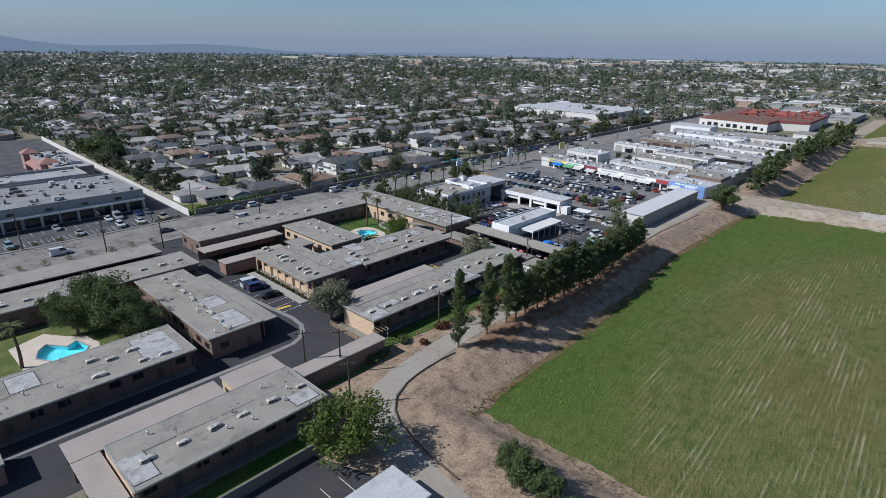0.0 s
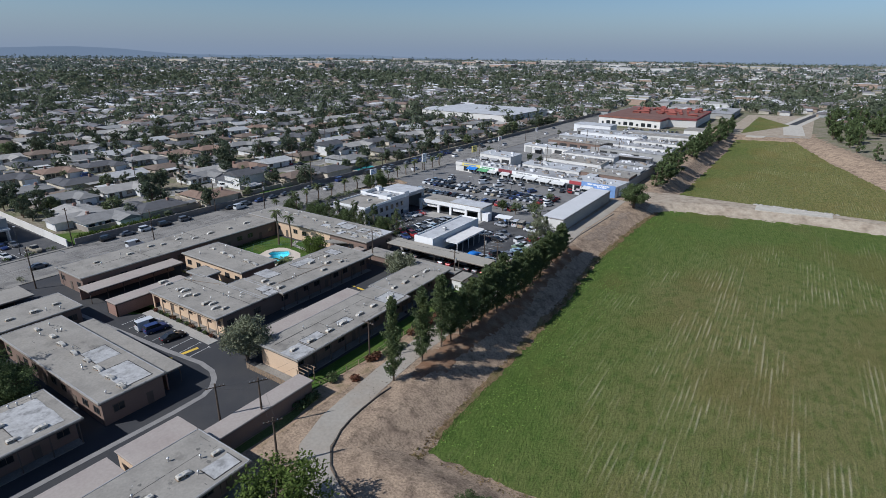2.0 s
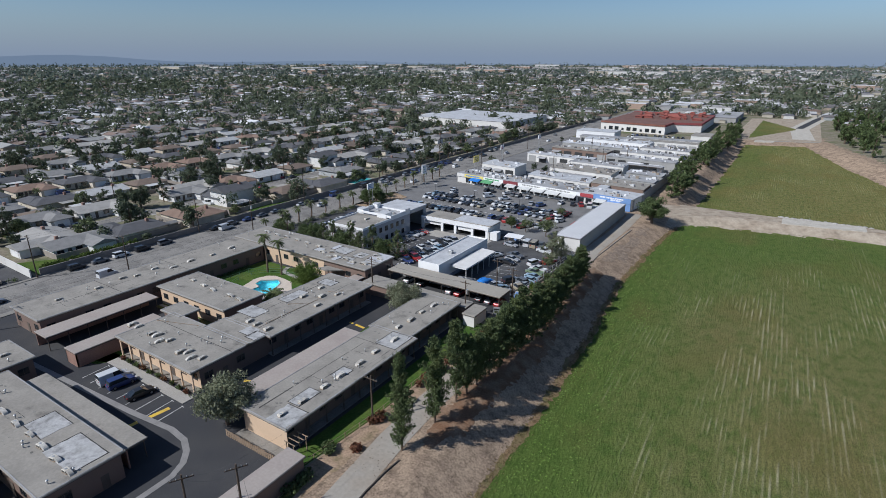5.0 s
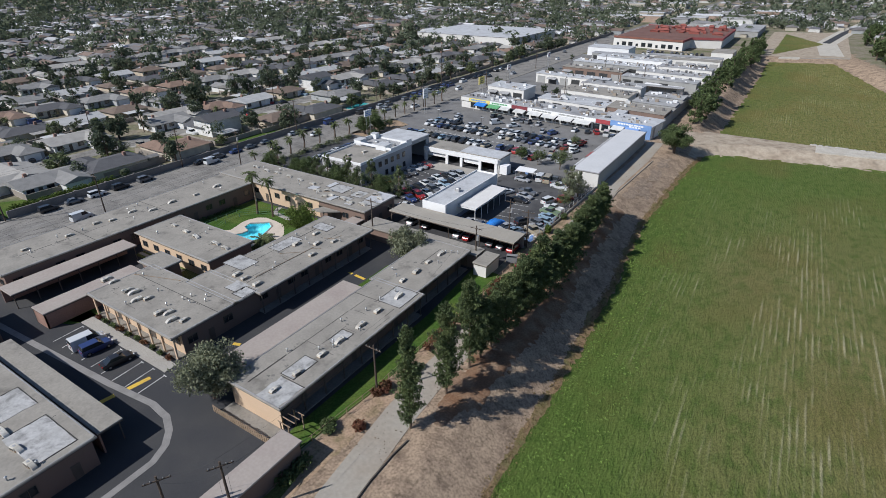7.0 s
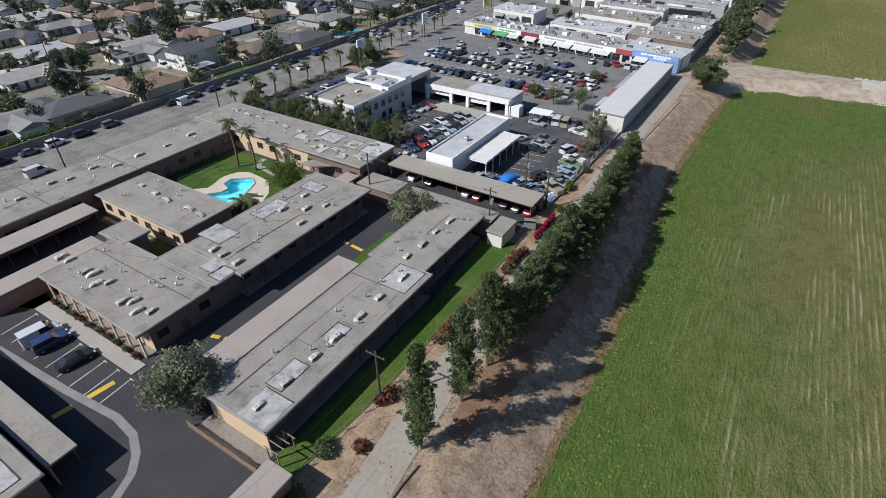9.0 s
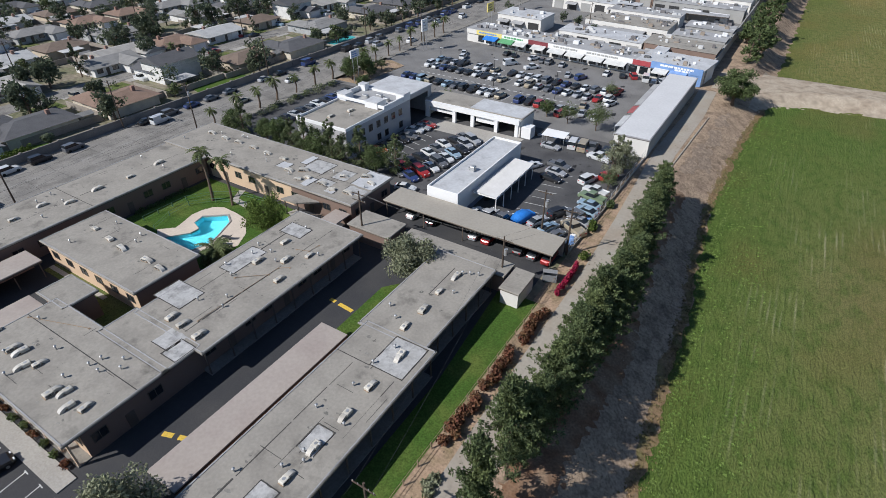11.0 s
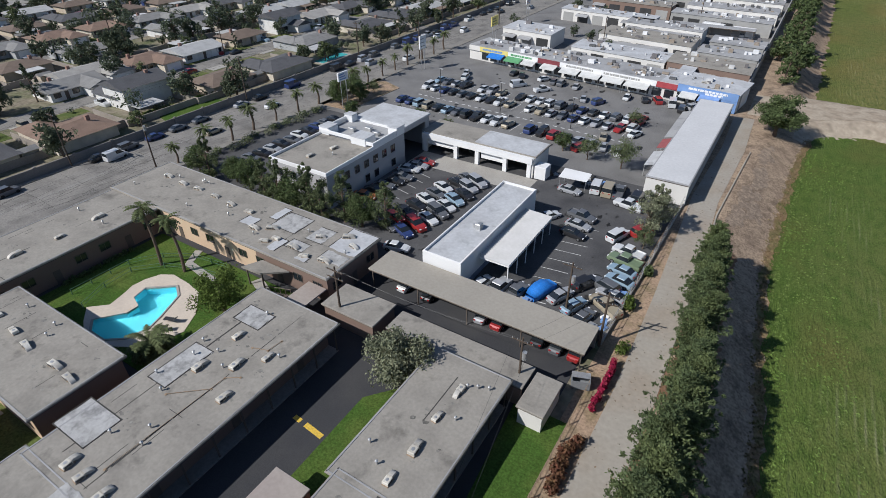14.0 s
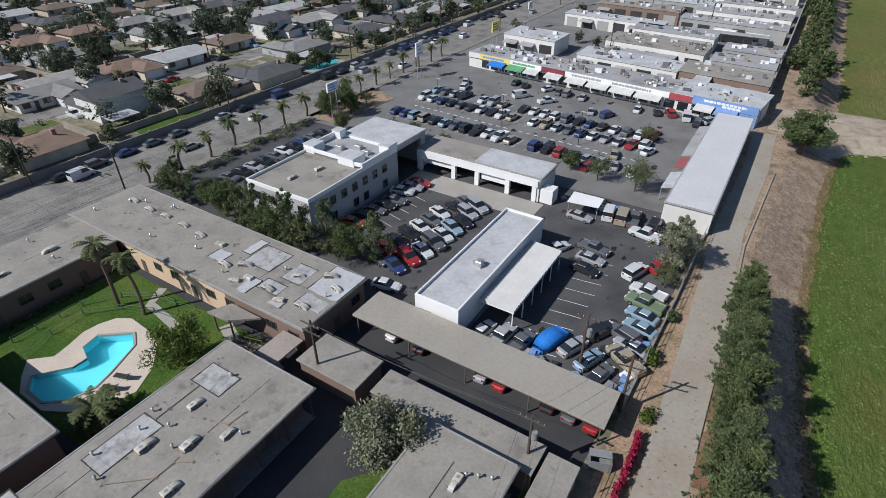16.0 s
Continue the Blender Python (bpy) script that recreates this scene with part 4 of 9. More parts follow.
def flat_block(name, label, category, rects, z, wall_mat, roof_mat, over=0.5, parapet=0.0, storeys=1, windows="", spacing=3.4, doors=True, group="", seams=True, walk_sides=""):
    """A flat-roofed building of one or more plan rectangles; windows names the sides (with the rectangle's number) that have them."""
    b = thing(name, label, category, group)
    set_back = []
    for i, r in enumerate(rects):
        x0, y0, x1, y1 = r[:4]
        zz = r[4] if len(r) > 4 else z
        east, south = f"{i}e" in walk_sides, f"{i}s" in walk_sides
        # covered walks: the wall stands back behind posts under the roof's edge
        if east:
            part("walk_beam", Geo().box(x1 - 0.14, y0 - 0.2, zz - 0.72, x1 + 0.02, y1 + 0.2, zz - 0.364), FASCIA, b, "dark timber beam over the covered walk")
            part("walk_slab", Geo().box(x1 - 1.5, y0, 0, x1 + 0.1, y1, 0.16), PAVING, b, "concrete slab of the covered walk")
            n = max(2, int((y1 - y0) / 3.3))
            for q in range(n + 1):
                yy = y0 + 0.1 + (y1 - y0 - 0.2) * q / n
                part("walk_post", Geo().box(x1 - 0.13, yy - 0.07, 0.16, x1 + 0.01, yy + 0.07, zz - 0.72), FASCIA, b)
            x1 -= 1.5
        if south:
            part("walk_beam", Geo().box(x0, y0 - 0.02, zz - 0.95, x1, y0 + 0.16, zz - 0.364), STUCCO, b, "peach beam over the porch")
            part("walk_slab", Geo().box(x0, y0 - 0.1, 0, x1, y0 + 1.3, 0.17), PAVING, b, "concrete slab of the porch")
            n = max(2, int((x1 - x0) / 2.9))
            for q in range(n + 1):
                xx = x0 + 0.2 + (x1 - x0 - 0.4) * q / n
                part("walk_post", Geo().box(xx - 0.17, y0 - 0.02, 0.17, xx + 0.17, y0 + 0.16, zz - 0.95), STUCCO, b, "peach stucco pier")
            y0 += 1.3
        set_back.append((x0, y0, x1, y1, *r[4:]))
        part("wall", Geo().box(x0, y0, 0, x1, y1, zz - 0.32), wall_mat, b)
        if parapet:
            g3 = Geo()
            t = 0.25
            for q in ((x0, y0, x1, y0 + t), (x0, y1 - t, x1, y1), (x0, y0 + t, x0 + t, y1 - t), (x1 - t, y0 + t, x1, y1 - t)):
                g3.box(q[0], q[1], zz - 0.32, q[2], q[3], zz + parapet, bevel=0.04)
            part("parapet", g3, wall_mat, b)
            part("roof", Geo().box(x0 + t, y0 + t, zz - 0.32, x1 - t, y1 - t, zz), roof_mat, b)
        else:
            x0, y0, x1, y1 = r[:4]
            part("roof", Geo().box(x0 - over, y0 - over, zz - 0.22, x1 + over, y1 + over, zz, bevel=0.05), roof_mat, b)
            part("fascia", Geo().box(x0 - over + 0.06, y0 - over + 0.06, zz - 0.36, x1 + over - 0.06, y1 + over - 0.06, zz - 0.224), FASCIA, b)
            if seams:
                g3 = Geo()
                o = over - 0.12
                for q in ((x0 - o, y0 - o, x1 + o, y0 - o + 0.12), (x0 - o, y1 + o - 0.12, x1 + o, y1 + o), (x0 - o, y0 - o, x0 - o + 0.12, y1 + o), (x1 + o - 0.12, y0 - o, x1 + o, y1 + o)):
                    g3.box(q[0], q[1], zz - 0.03, q[2], q[3], zz + 0.05)
                part("gravel_stop", g3, ROOF_G, b)
    for spec in windows.split():
        i, side = int(spec[0]), spec[1]
        r = set_back[i]
        zz = r[4] if len(r) > 4 else z
        nx_, ny_ = SIDES[side]
        (ax, ay), (bx, by) = along(r[:4], side)
        L = math.hypot(bx - ax, by - ay)
        n = max(1, int(L / spacing))
        for k in range(n):
            f = (k + 0.5) / n
            px, py = ax + (bx - ax) * f, ay + (by - ay) * f
            for s in range(storeys):
                zc = (zz - 0.4) / storeys * (s + 0.56)
                if doors and s == 0 and k % 3 == 1:
                    door_unit(b, px, py, 0.95, 2.05, nx_, ny_, FASCIA)
                else:
                    window_unit(b, px, py, zc, 1.5, 1.1, nx_, ny_)
    return b


def carport(label, x0, y0, x1, y1, z, back="", roof_mat=None, wall_mat=None, post_step=3.2, name="carport", group="carports"):
    """A flat roof on posts, with a closed back wall on the sides that back names."""
    c = thing(name, label, "carport", group)
    part("roof", Geo().box(x0, y0, z - 0.16, x1, y1, z, bevel=0.03), roof_mat or ROOF, c)
    part("fascia", Geo().box(x0 + 0.04, y0 + 0.04, z - 0.36, x1 - 0.04, y1 - 0.04, z - 0.164), FASCIA, c)
    t = 0.2
    walls = {"s": (x0 + 0.1, y0 + 0.1, x1 - 0.1, y0 + 0.1 + t), "n": (x0 + 0.1, y1 - 0.1 - t, x1 - 0.1, y1 - 0.1), "w": (x0 + 0.1, y0 + 0.1, x0 + 0.1 + t, y1 - 0.1), "e": (x1 - 0.1 - t, y0 + 0.1, x1 - 0.1, y1 - 0.1)}
    for s in back:
        q = walls[s]
        part("wall", Geo().box(q[0], q[1], 0, q[2], q[3], z - 0.36), wall_mat or BROWNWALL, c)
    post = Geo().box(-0.06, -0.06, 0, 0.06, 0.06, z - 0.36).mesh("post", FASCIA)
    longx = x1 - x0 > y1 - y0
    n = int(((x1 - x0) if longx else (y1 - y0)) / post_step)
    for k in range(n + 1):
        f = k / n
        for side in (("s", "n") if longx else ("w", "e")):
            if side in back:
                continue
            px = x0 + 0.4 + (x1 - x0 - 0.8) * f if longx else (x0 + 0.4 if side == "w" else x1 - 0.4)
            py = y0 + 0.4 + (y1 - y0 - 0.8) * f if not longx else (y0 + 0.4 if side == "s" else y1 - 0.4)
            o = part("post", post, None, c)
            o.location = (px, py, 0)
    return c


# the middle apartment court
# brown walls carry painted shade; the peach panels paint their sunlit sides
ROAD_BLOCK = flat_block("apartment_building", "long tan flat-roofed apartment block along the avenue", "building", [(-95, -3.5, -83.8, 49.0)], 4.2, STUCCO_SHADE, ROOF, windows="0e 0s 0w")
POOL_BLOCK = flat_block("apartment_building", "peach stucco apartment block with a flat tan roof by the pool", "building", [(-80.4, 18.4, -58.4, 27.6)], 4.2, STUCCO_SHADE, ROOF, windows="0s 0n", spacing=3.4, doors=False)
part("wall", Geo().box(-80.38, 18.386, 0, -58.42, 18.396, 3.8), STUCCO, POOL_BLOCK, "peach stucco front, sunlit side painted by colour")
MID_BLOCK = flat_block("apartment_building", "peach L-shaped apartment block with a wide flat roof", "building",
                       [(-65.0, 1.4, -43.4, 12.0), (-54.8, 12.0, -43.4, 16.2), (-54.2, 16.2, -42.2, 43.6, 4.22), (-68.4, 12.0, -63.0, 15.6)], 4.2, STUCCO_SHADE, ROOF, windows="0s 0e 2e 2w", spacing=3.0, walk_sides="2e 0s")
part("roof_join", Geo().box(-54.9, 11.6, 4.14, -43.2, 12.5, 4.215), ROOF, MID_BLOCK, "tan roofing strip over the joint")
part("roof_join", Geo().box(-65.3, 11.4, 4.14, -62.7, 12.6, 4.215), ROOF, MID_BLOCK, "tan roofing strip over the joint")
part("wall", Geo().box(-64.98, 2.686, 0.17, -43.42, 2.696, 3.84), STUCCO, MID_BLOCK, "peach stucco front, sunlit side painted by colour")
TOP_BLOCK = flat_block("apartment_building", "peach apartment block with a stained flat roof beside the repair yard", "building", [(-95.4, 49.6, -48.8, 60.0)], 4.5, STUCCO_SHADE, ROOF, windows="0s 0e")
part("wall", Geo().box(-83.6, 49.586, 0.0, -62, 49.596, 4.1), STUCCO, TOP_BLOCK, "peach stucco court front, sunlit side painted by colour")
LONG_BLOCK = flat_block("apartment_building", "long narrow apartment block with a flat tan roof near the trees", "building", [(-29.3, 0.2, -20.3, 29.6), (-30.0, 29.6, -21.6, 46.6, 3.98)], 4.0, STUCCO_SHADE, ROOF, windows="0e 1e", spacing=3.0, walk_sides="0e 1e")
part("wall", Geo().box(-29.28, 0.13, 0, -20.32, 0.195, 3.6), STUCCO, LONG_BLOCK, "orange stucco end wall, sunlit side painted by colour")
g3 = Geo().box(-52.0, 45.2, 2.4, -48.9, 49.4, 2.6)
for q in ((-51.8, 45.4), (-49.1, 45.4)):
    g3.box(q[0] - 0.08, q[1] - 0.08, 0, q[0] + 0.08, q[1] + 0.08, 2.4)
part("porch", g3, ROOF_P, TOP_BLOCK, "flat tan stair porch on posts")
pg = thing("entry_canopy", "flat tan canopy over a dark timber stair at the court gate", "canopy")
part("roof", Geo().prism([(-61.5, 46.5), (-58.2, 46.7), (-55.2, 49.1), (-60.2, 49.1)], 2.9, 3.15), ROOF, pg)
for x, y in ((-61.1, 46.8), (-58.4, 47.0)):
    part("post", Geo().box(x, y, 0, x + 0.16, y + 0.16, 2.9), FASCIA, pg)
for k in range(9):
    part("tread", Geo().box(-58.0 + k * 0.62, 45.6, 0.18 + 0.18 * k, -57.5 + k * 0.62, 46.8, 0.26 + 0.18 * k), FASCIA, pg)
for y in (45.5, 46.82):
    part("handrail", Geo().tube((-58.0, y, 1.05), (-52.6, y, 2.65), 0.05, 0.05, 6), FASCIA, pg)
    for k in range(6):
        part("baluster", Geo().box(-57.9 + k * 1.02, y - 0.03, 0.1 + 0.29 * k, -57.84 + k * 1.02, y + 0.03, 1.05 + 0.3 * k), FASCIA, pg)

carport("low carport with a tan roof beside the long block", -35.0, 4.0, -30.9, 27.6, 3.0, "e", ROOF_P, group="tenant carports")
carport("long brown-edged carport in the west court", -82.2, -5.2, -77.6, 16.2, 3.0, "w", ROOF_P)
carport("short carport with a brown end wall", -71.2, -5.0, -67.3, 11.3, 2.9, "sew", ROOF_P)
carport("long carport with parked cars beside the alley", -46.6, 55.2, -16.4, 60.3, 3.2, "n", mat("plain_tan_roofing", (0.345, 0.318, 0.272), 0.92, 0.08, 6.0, 3.0, 0.1, tint=(0.30, 0.275, 0.235), tint_amt=0.6), GREYWALL, 7.4)
flat_block("garage_block", "small tan garage block beside a utility pole", "garage", [(-47.0, 46.9, -39.4, 51.2)], 2.9, STUCCO_SHADE, ROOF, over=0.25, windows="", seams=False)
carport("narrow tan garage roof along the alley", -37.8, 47.4, -20.2, 50.9, 2.9, "s", group="tenant carports", wall_mat=STUCCO_SHADE)
flat_block("shed", "small cream shed with a flat roof on the lawn", "shed", [(-19.7, 45.5, -17.1, 50.4)], 2.7, OFFWHITE, ROOF, over=0.2, seams=False)

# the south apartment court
A_BLOCK = flat_block("apartment_building", "south apartment block with a dark-edged flat roof", "building", [(-17.4, -44.0, -7.6, -19.6)], 4.1, STUCCO_SHADE, ROOF, windows="0e", spacing=3.0, walk_sides="0e")
# lighter end panel paints the sunlit side of the brown block
part("wall", Geo().box(-17.38, -44.46, 0, -8.0, -44.005, 3.735), STUCCO, A_BLOCK, "peach stucco end wall, sunlit side painted by colour")
B_BLOCK = flat_block("apartment_building", "south apartment block beside the small pool", "building", [(-44.0, -66.0, -33.0, -27.0)], 4.1, STUCCO_SHADE, ROOF, windows="0e 0n", spacing=3.2, walk_sides="0e")
C_BLOCK = flat_block("apartment_building", "tan apartment block with a row of roof units", "building", [(-67.6, -23.6, -34.2, -14.6)], 4.2, STUCCO_SHADE, ROOF, windows="0s 0e", spacing=3.2)
D_BLOCK = flat_block("apartment_building", "long tan apartment block in the south court", "building", [(-79.4, -72.0, -69.8, -10.2)], 4.1, STUCCO_SHADE, ROOF, windows="0e 0n", spacing=3.2)
carport("narrow tan carport roof in the south court", -64.0, -13.6, -35.2, -10.6, 3.2, "s", wall_mat=BROWNWALL)
carport("long carport beside the avenue pavement", -93.4, -80.0, -85.6, -12.0, 3.0, "w")
carport("flat tan carport roof beside the south block", -23.5, -47.9, -18.7, -28.2, 3.1, "e", ROOF_P, BROWNWALL)
carport("flat tan carport roof at the end of the south block", -18.6, -47.9, -8.2, -44.7, 3.1, "n", ROOF_P, STUCCO_SHADE)
flat_block("garage_block", "small tan garage with an orange wall", "garage", [(-23.4, -27.0, -18.8, -18.8)], 3.3, STUCCO, ROOF_P, over=0.2, seams=False)
flat_block("garage_block", "long low tan garage row beside the service road", "garage", [(-18.0, -18.6, -15.2, -1.8)], 3.0, STUCCO_SHADE, ROOF_P, over=0.25, seams=False)
flat_block("garage_block", "small garage at the edge of the south drive", "garage", [(-30.0, -66.0, -24.6, -53.4)], 3.0, BROWNWALL, ROOF, over=0.2, seams=False)
flat_block("shed", "pale flat-roofed shed beside the dirt bank", "shed", [(9.0, -36.0, 15.0, -21.4)], 3.0, OFFWHITE, ROOF_W, over=0.3, seams=False)
setting("south_parking_paving", Geo().prism([(-2.4, -70), (8.6, -70), (8.6, -21), (-2.4, -25)], -0.2, 0.05), ASPHALT, "dark asphalt parking behind the garden wall", "parking lot")
g3 = Geo()
for k in range(8):
    g3.box(3.0, -64 + k * 2.7 + 20, 0.05, 8.2, -64 + k * 2.7 + 20.1, 0.058)
setting("parking_lines", g3, PAINT_W, "white stall lines on the south parking", "marking")


def roof_patch(x0, y0, x1, y1, z, material=None, label="silver coated patch framed by black tar seams on the flat roof"):
    t = thing("roof_patch", label, "roof patch", "roof repair patches")
    r9 = np.random.default_rng(int(abs(x0 * 31 + y0 * 17)))
    rim = []
    for (ax, ay), (bx, by) in zip(((x0, y0), (x1, y0), (x1, y1), (x0, y1)), ((x1, y0), (x1, y1), (x0, y1), (x0, y0))):
        for q in range(5):
            rim.append((ax + (bx - ax) * q / 5 + r9.normal() * 0.07, ay + (by - ay) * q / 5 + r9.normal() * 0.07))
    part("coating", Geo().prism(rim, z, z + 0.03), material or PATCH, t)
    g4 = Geo()
    sides = [q for k, q in enumerate(((x0 - 0.1, y0 - 0.1, x1 + 0.1, y0), (x0 - 0.1, y1, x1 + 0.1, y1 + 0.1), (x0 - 0.1, y0, x0, y1), (x1, y0, x1 + 0.1, y1))) if r9.random() < 0.7] or [(x0, y0 - 0.1, x1, y0)]
    for q in sides:
        g4.box(q[0], q[1], z, q[2], q[3], z + 0.045)
    part("tar_seam", g4, TAR, t)


for q in ((-55.4, 19.2, -50.4, 22.8), (-48.2, 14.0, -45.4, 16.6), (-52.9, 38.3, -48.9, 40.9), (-53.1, 27.5, -50.4, 33.3), (-45.6, 13.4, -43.2, 16.0)):
    roof_patch(*q, 4.225)
for q in ((-24.6, 4.4, -22.4, 8.6), (-24.2, -0.1, -20.2, 4.0), (-24.4, 12.8, -22.4, 15.8), (-25.0, 24.6, -20.8, 29.6)):
    roof_patch(*q, 4.005)
for q in ((-64.2, 54.8, -59.6, 58.9), (-57.4, 54.8, -54.5, 58.2), (-52.6, 52.2, -48.8, 54.2), (-58.6, 51.9, -55.4, 53.8)):
    roof_patch(*q, 4.505)
for q in ((-66.0, 56.2, -64.6, 59.4), (-60.4, 50.2, -58.9, 53.0), (-55.2, 50.4, -53.4, 51.6), (-69.0, 53.0, -66.6, 55.0)):
    roof_patch(*q, 4.505, ROOF_W, "ragged grey-white roof coating over old seams")
roof_patch(-53.1, 54.8, -48.5, 60.2, 4.506, ROOF_W, "broad grey-white coated area at the roof's end")
for q in ((-42.0, -20.0, -35.0, -15.6), (-50.0, -19.0, -45.0, -15.2)):
    roof_patch(*q, 4.205)
for q in ((-42.6, -33.5, -34.0, -28.2), (-43.2, -50.0, -38.4, -46.4)):
    roof_patch(*q, 4.105)
roof_patch(-13.6, -44.2, -8.2, -41.4, 4.105)
roof_patch(-10.6, -23.6, -8.0, -20.0, 4.105)

# dark stains and stray seams on the big roofs
g3 = Geo()
for (x0, y0, x1, y1, z) in ((-64, 2, -44, 12, 4.2), (-54, 17, -42.5, 43, 4.22), (-29, 1, -20.5, 29, 4.0), (-95, 50, -49, 60, 4.5), (-67, -23, -34.5, -15, 4.2), (-94, -3, -84, 48, 4.2), (-80, 19, -59, 27, 4.2), (-17, -43, -8, -20, 4.1), (-44, -60, -33.5, -28, 4.1), (-79, -60, -70, -11, 4.1)):
    for k in range(7):
        x, y = x0 + (x1 - x0) * rng.random(), y0 + (y1 - y0) * rng.random()
        L = 1 + 3 * rng.random()
        if rng.random() < 0.5:
            g3.box(x, y, z, min(x + L, x1), y + 0.05, z + 0.012)
        else:
            g3.box(x, y, z, x + 0.05, min(y + L, y1), z + 0.012)
r5 = np.random.default_rng(31)
g5 = Geo()
for (x0, y0, x1, y1, z) in ((-64, 2, -44, 12, 4.2), (-54, 17, -42.5, 43, 4.22), (-29, 1, -20.5, 29, 4.0), (-29.5, 30, -22, 46, 3.98), (-95, 50, -49, 60, 4.5), (-67, -23, -34.5, -15, 4.2), (-94, -3, -84, 48, 4.2), (-80, 19, -59, 27, 4.2), (-17, -43, -8, -20, 4.1), (-44, -60, -33.5, -28, 4.1)):
    for k in range(int((x1 - x0) * (y1 - y0) / 16)):
        cx, cy = x0 + (x1 - x0) * r5.random(), y0 + (y1 - y0) * r5.random()
        for q in range(int(2 + 5 * r5.random())):
            px, py = cx + r5.normal() * 0.5, cy + r5.normal() * 0.5
            s, m = 0.04 + 0.20 * r5.random() ** 2, 7
            ring = [(px + s * (0.5 + r5.random()) * 1.5 * math.cos(2 * math.pi * w / m), py + s * (0.5 + r5.random()) * math.sin(2 * math.pi * w / m)) for w in range(m)]
            if x0 < px - 2 * s and px + 2 * s < x1 and y0 < py - 2 * s and py + 2 * s < y1:
                zz = z + 0.006 + 0.006 * r5.random()
                g5.add([(a, b, zz) for a, b in ring], [tuple(range(m))])
solid("roof_stains", g5, mat("grimy_roof_stain", (0.20, 0.19, 0.17), 0.9, 0.3, 0.6, 4.0, 0.0, tint=(0.28, 0.265, 0.24), island=0.35), "small grimy stains on the flat roofs", "stains", kind="stuff")
for x, y0_, y1_, z in ((-24.6, 6.0, 29.0, 4.0), (-26.9, 1.0, 28.0, 4.0), (-21.4, 9.0, 24.0, 4.0), (-46.4, 17.0, 42.6, 4.22), (-51.6, 18.0, 40.0, 4.22), (-26.2, 31.0, 45.6, 3.98), (-88.9, -2.0, 47.0, 4.2), (-13.4, -42.0, -21.0, 4.1), (-38.0, -62.0, -29.0, 4.1)):
    y = y0_
    while y < y1_:
        L = 2.0 + 5.0 * r5.random()
        if r5.random() < 0.7:
            g3.box(x + r5.normal() * 0.05, y, z, x + 0.06 + 0.05 * r5.random(), min(y + L, y1_), z + 0.014)
        y += L + 0.3
for (x0, x1, y, z) in ((-29.6, -19.9, 29.9, 4.0), (-29.6, -25.0, 24.4, 4.0), (-65.2, -43.0, 8.8, 4.2), (-95.4, -83.4, 12.0, 4.2), (-95.4, -83.4, 27.6, 4.2)):
    g3.box(x0, y, z, x1, y + 0.1, z + 0.016)
solid("roof_seams", g3, TAR, "stray black seam lines on the flat roofs", "seam", kind="stuff")


# ---- rooftop units ----
def rooftop_unit():
    t = thing("rooftop_unit", "weathered beige rooftop cooling unit with a short duct", "cooling unit", "rooftop cooling units")
    part("base", Geo().box(-0.7, -0.46, 0, 0.5, 0.46, 0.12), TIMBER, t)
    part("cabinet", Geo().box(-0.62, -0.45, 0.12, 0.3, 0.45, 0.72, bevel=0.07), ACBOX, t)
    g4 = Geo()
    for k in range(4):
        g4.box(-0.54, -0.47, 0.2 + k * 0.12, 0.22, -0.45, 0.27 + k * 0.12)
    part("grille", g4, DARKMETAL, t, "dark louvred intake")
    # a pale rectangular duct that arches from the cabinet down into the roof
    arch = [(0.3 + 0.95 * math.sin(q * math.pi / 12), 0.75 * math.cos(q * math.pi / 12)) for q in range(7)]
    g4 = Geo()
    for q, (ax, az) in enumerate(arch):
        ix, iz = 0.3 + (ax - 0.3) * 0.42, az * 0.42
        g4.v += [(ax, -0.34, az), (ax, 0.34, az), (ix, 0.34, iz), (ix, -0.34, iz)]
        if q:
            o = 4 * q
            g4.f += [(o - 4 + k, o - 4 + (k + 1) % 4, o + (k + 1) % 4, o + k) for k in range(4)]
    g4.f += [(3, 2, 1, 0), (24, 25, 26, 27)]
    part("duct", g4, DUCT, t, "pale arched sheet metal duct")
    part("fan", Geo().tube((-0.16, 0, 0.72), (-0.16, 0, 0.76), 0.2, 0.2, 10), METAL, t, "grey top fan grille")
    return t


UNIT = rooftop_unit()
first_unit = [True]


def units(places, z, rot=90):
    for (x, y) in places:
        a = rot + rng.normal() * 4 + (180 if rng.random() < 0.3 else 0)
        k = 0.70 + 0.22 * rng.random()
        m = pose(x, y, z, 0, 0, a) @ Matrix.Diagonal((k * 1.1, k, k * 0.9, 1))
        if first_unit[0]:
            UNIT.matrix_basis = m
            first_unit[0] = False
        else:
            copy_thing(UNIT, m)


units([(-66.7, 4.8), (-65.2, 5.4), (-60.5, 4.8), (-59.1, 5.4), (-56.6, 4.4), (-55.5, 5.2), (-50.2, 3.8), (-49.1, 4.9), (-47.0, 4.0), (-45.4, 4.6)], 4.2)
units([(-49.8, 17.6), (-47.6, 17.5), (-44.4, 17.3), (-44.2, 29.6), (-49.7, 31.0), (-44.6, 35.7), (-49.9, 36.3), (-46.6, 33.2)], 4.22)
units([(-22.9, 1.6), (-22.8, 5.4), (-22.8, 9.8), (-22.9, 13.7), (-22.8, 18.1), (-23.0, 22.0), (-22.9, 27.4)], 4.0)
units([(-25.2, 31.3), (-25.0, 34.9), (-25.2, 38.9), (-25.0, 43.0)], 3.98)
units([(-76.7, 24.0), (-72.1, 23.5), (-68.7, 23.1), (-63.0, 23.2), (-59.9, 23.0)], 4.2, 0)
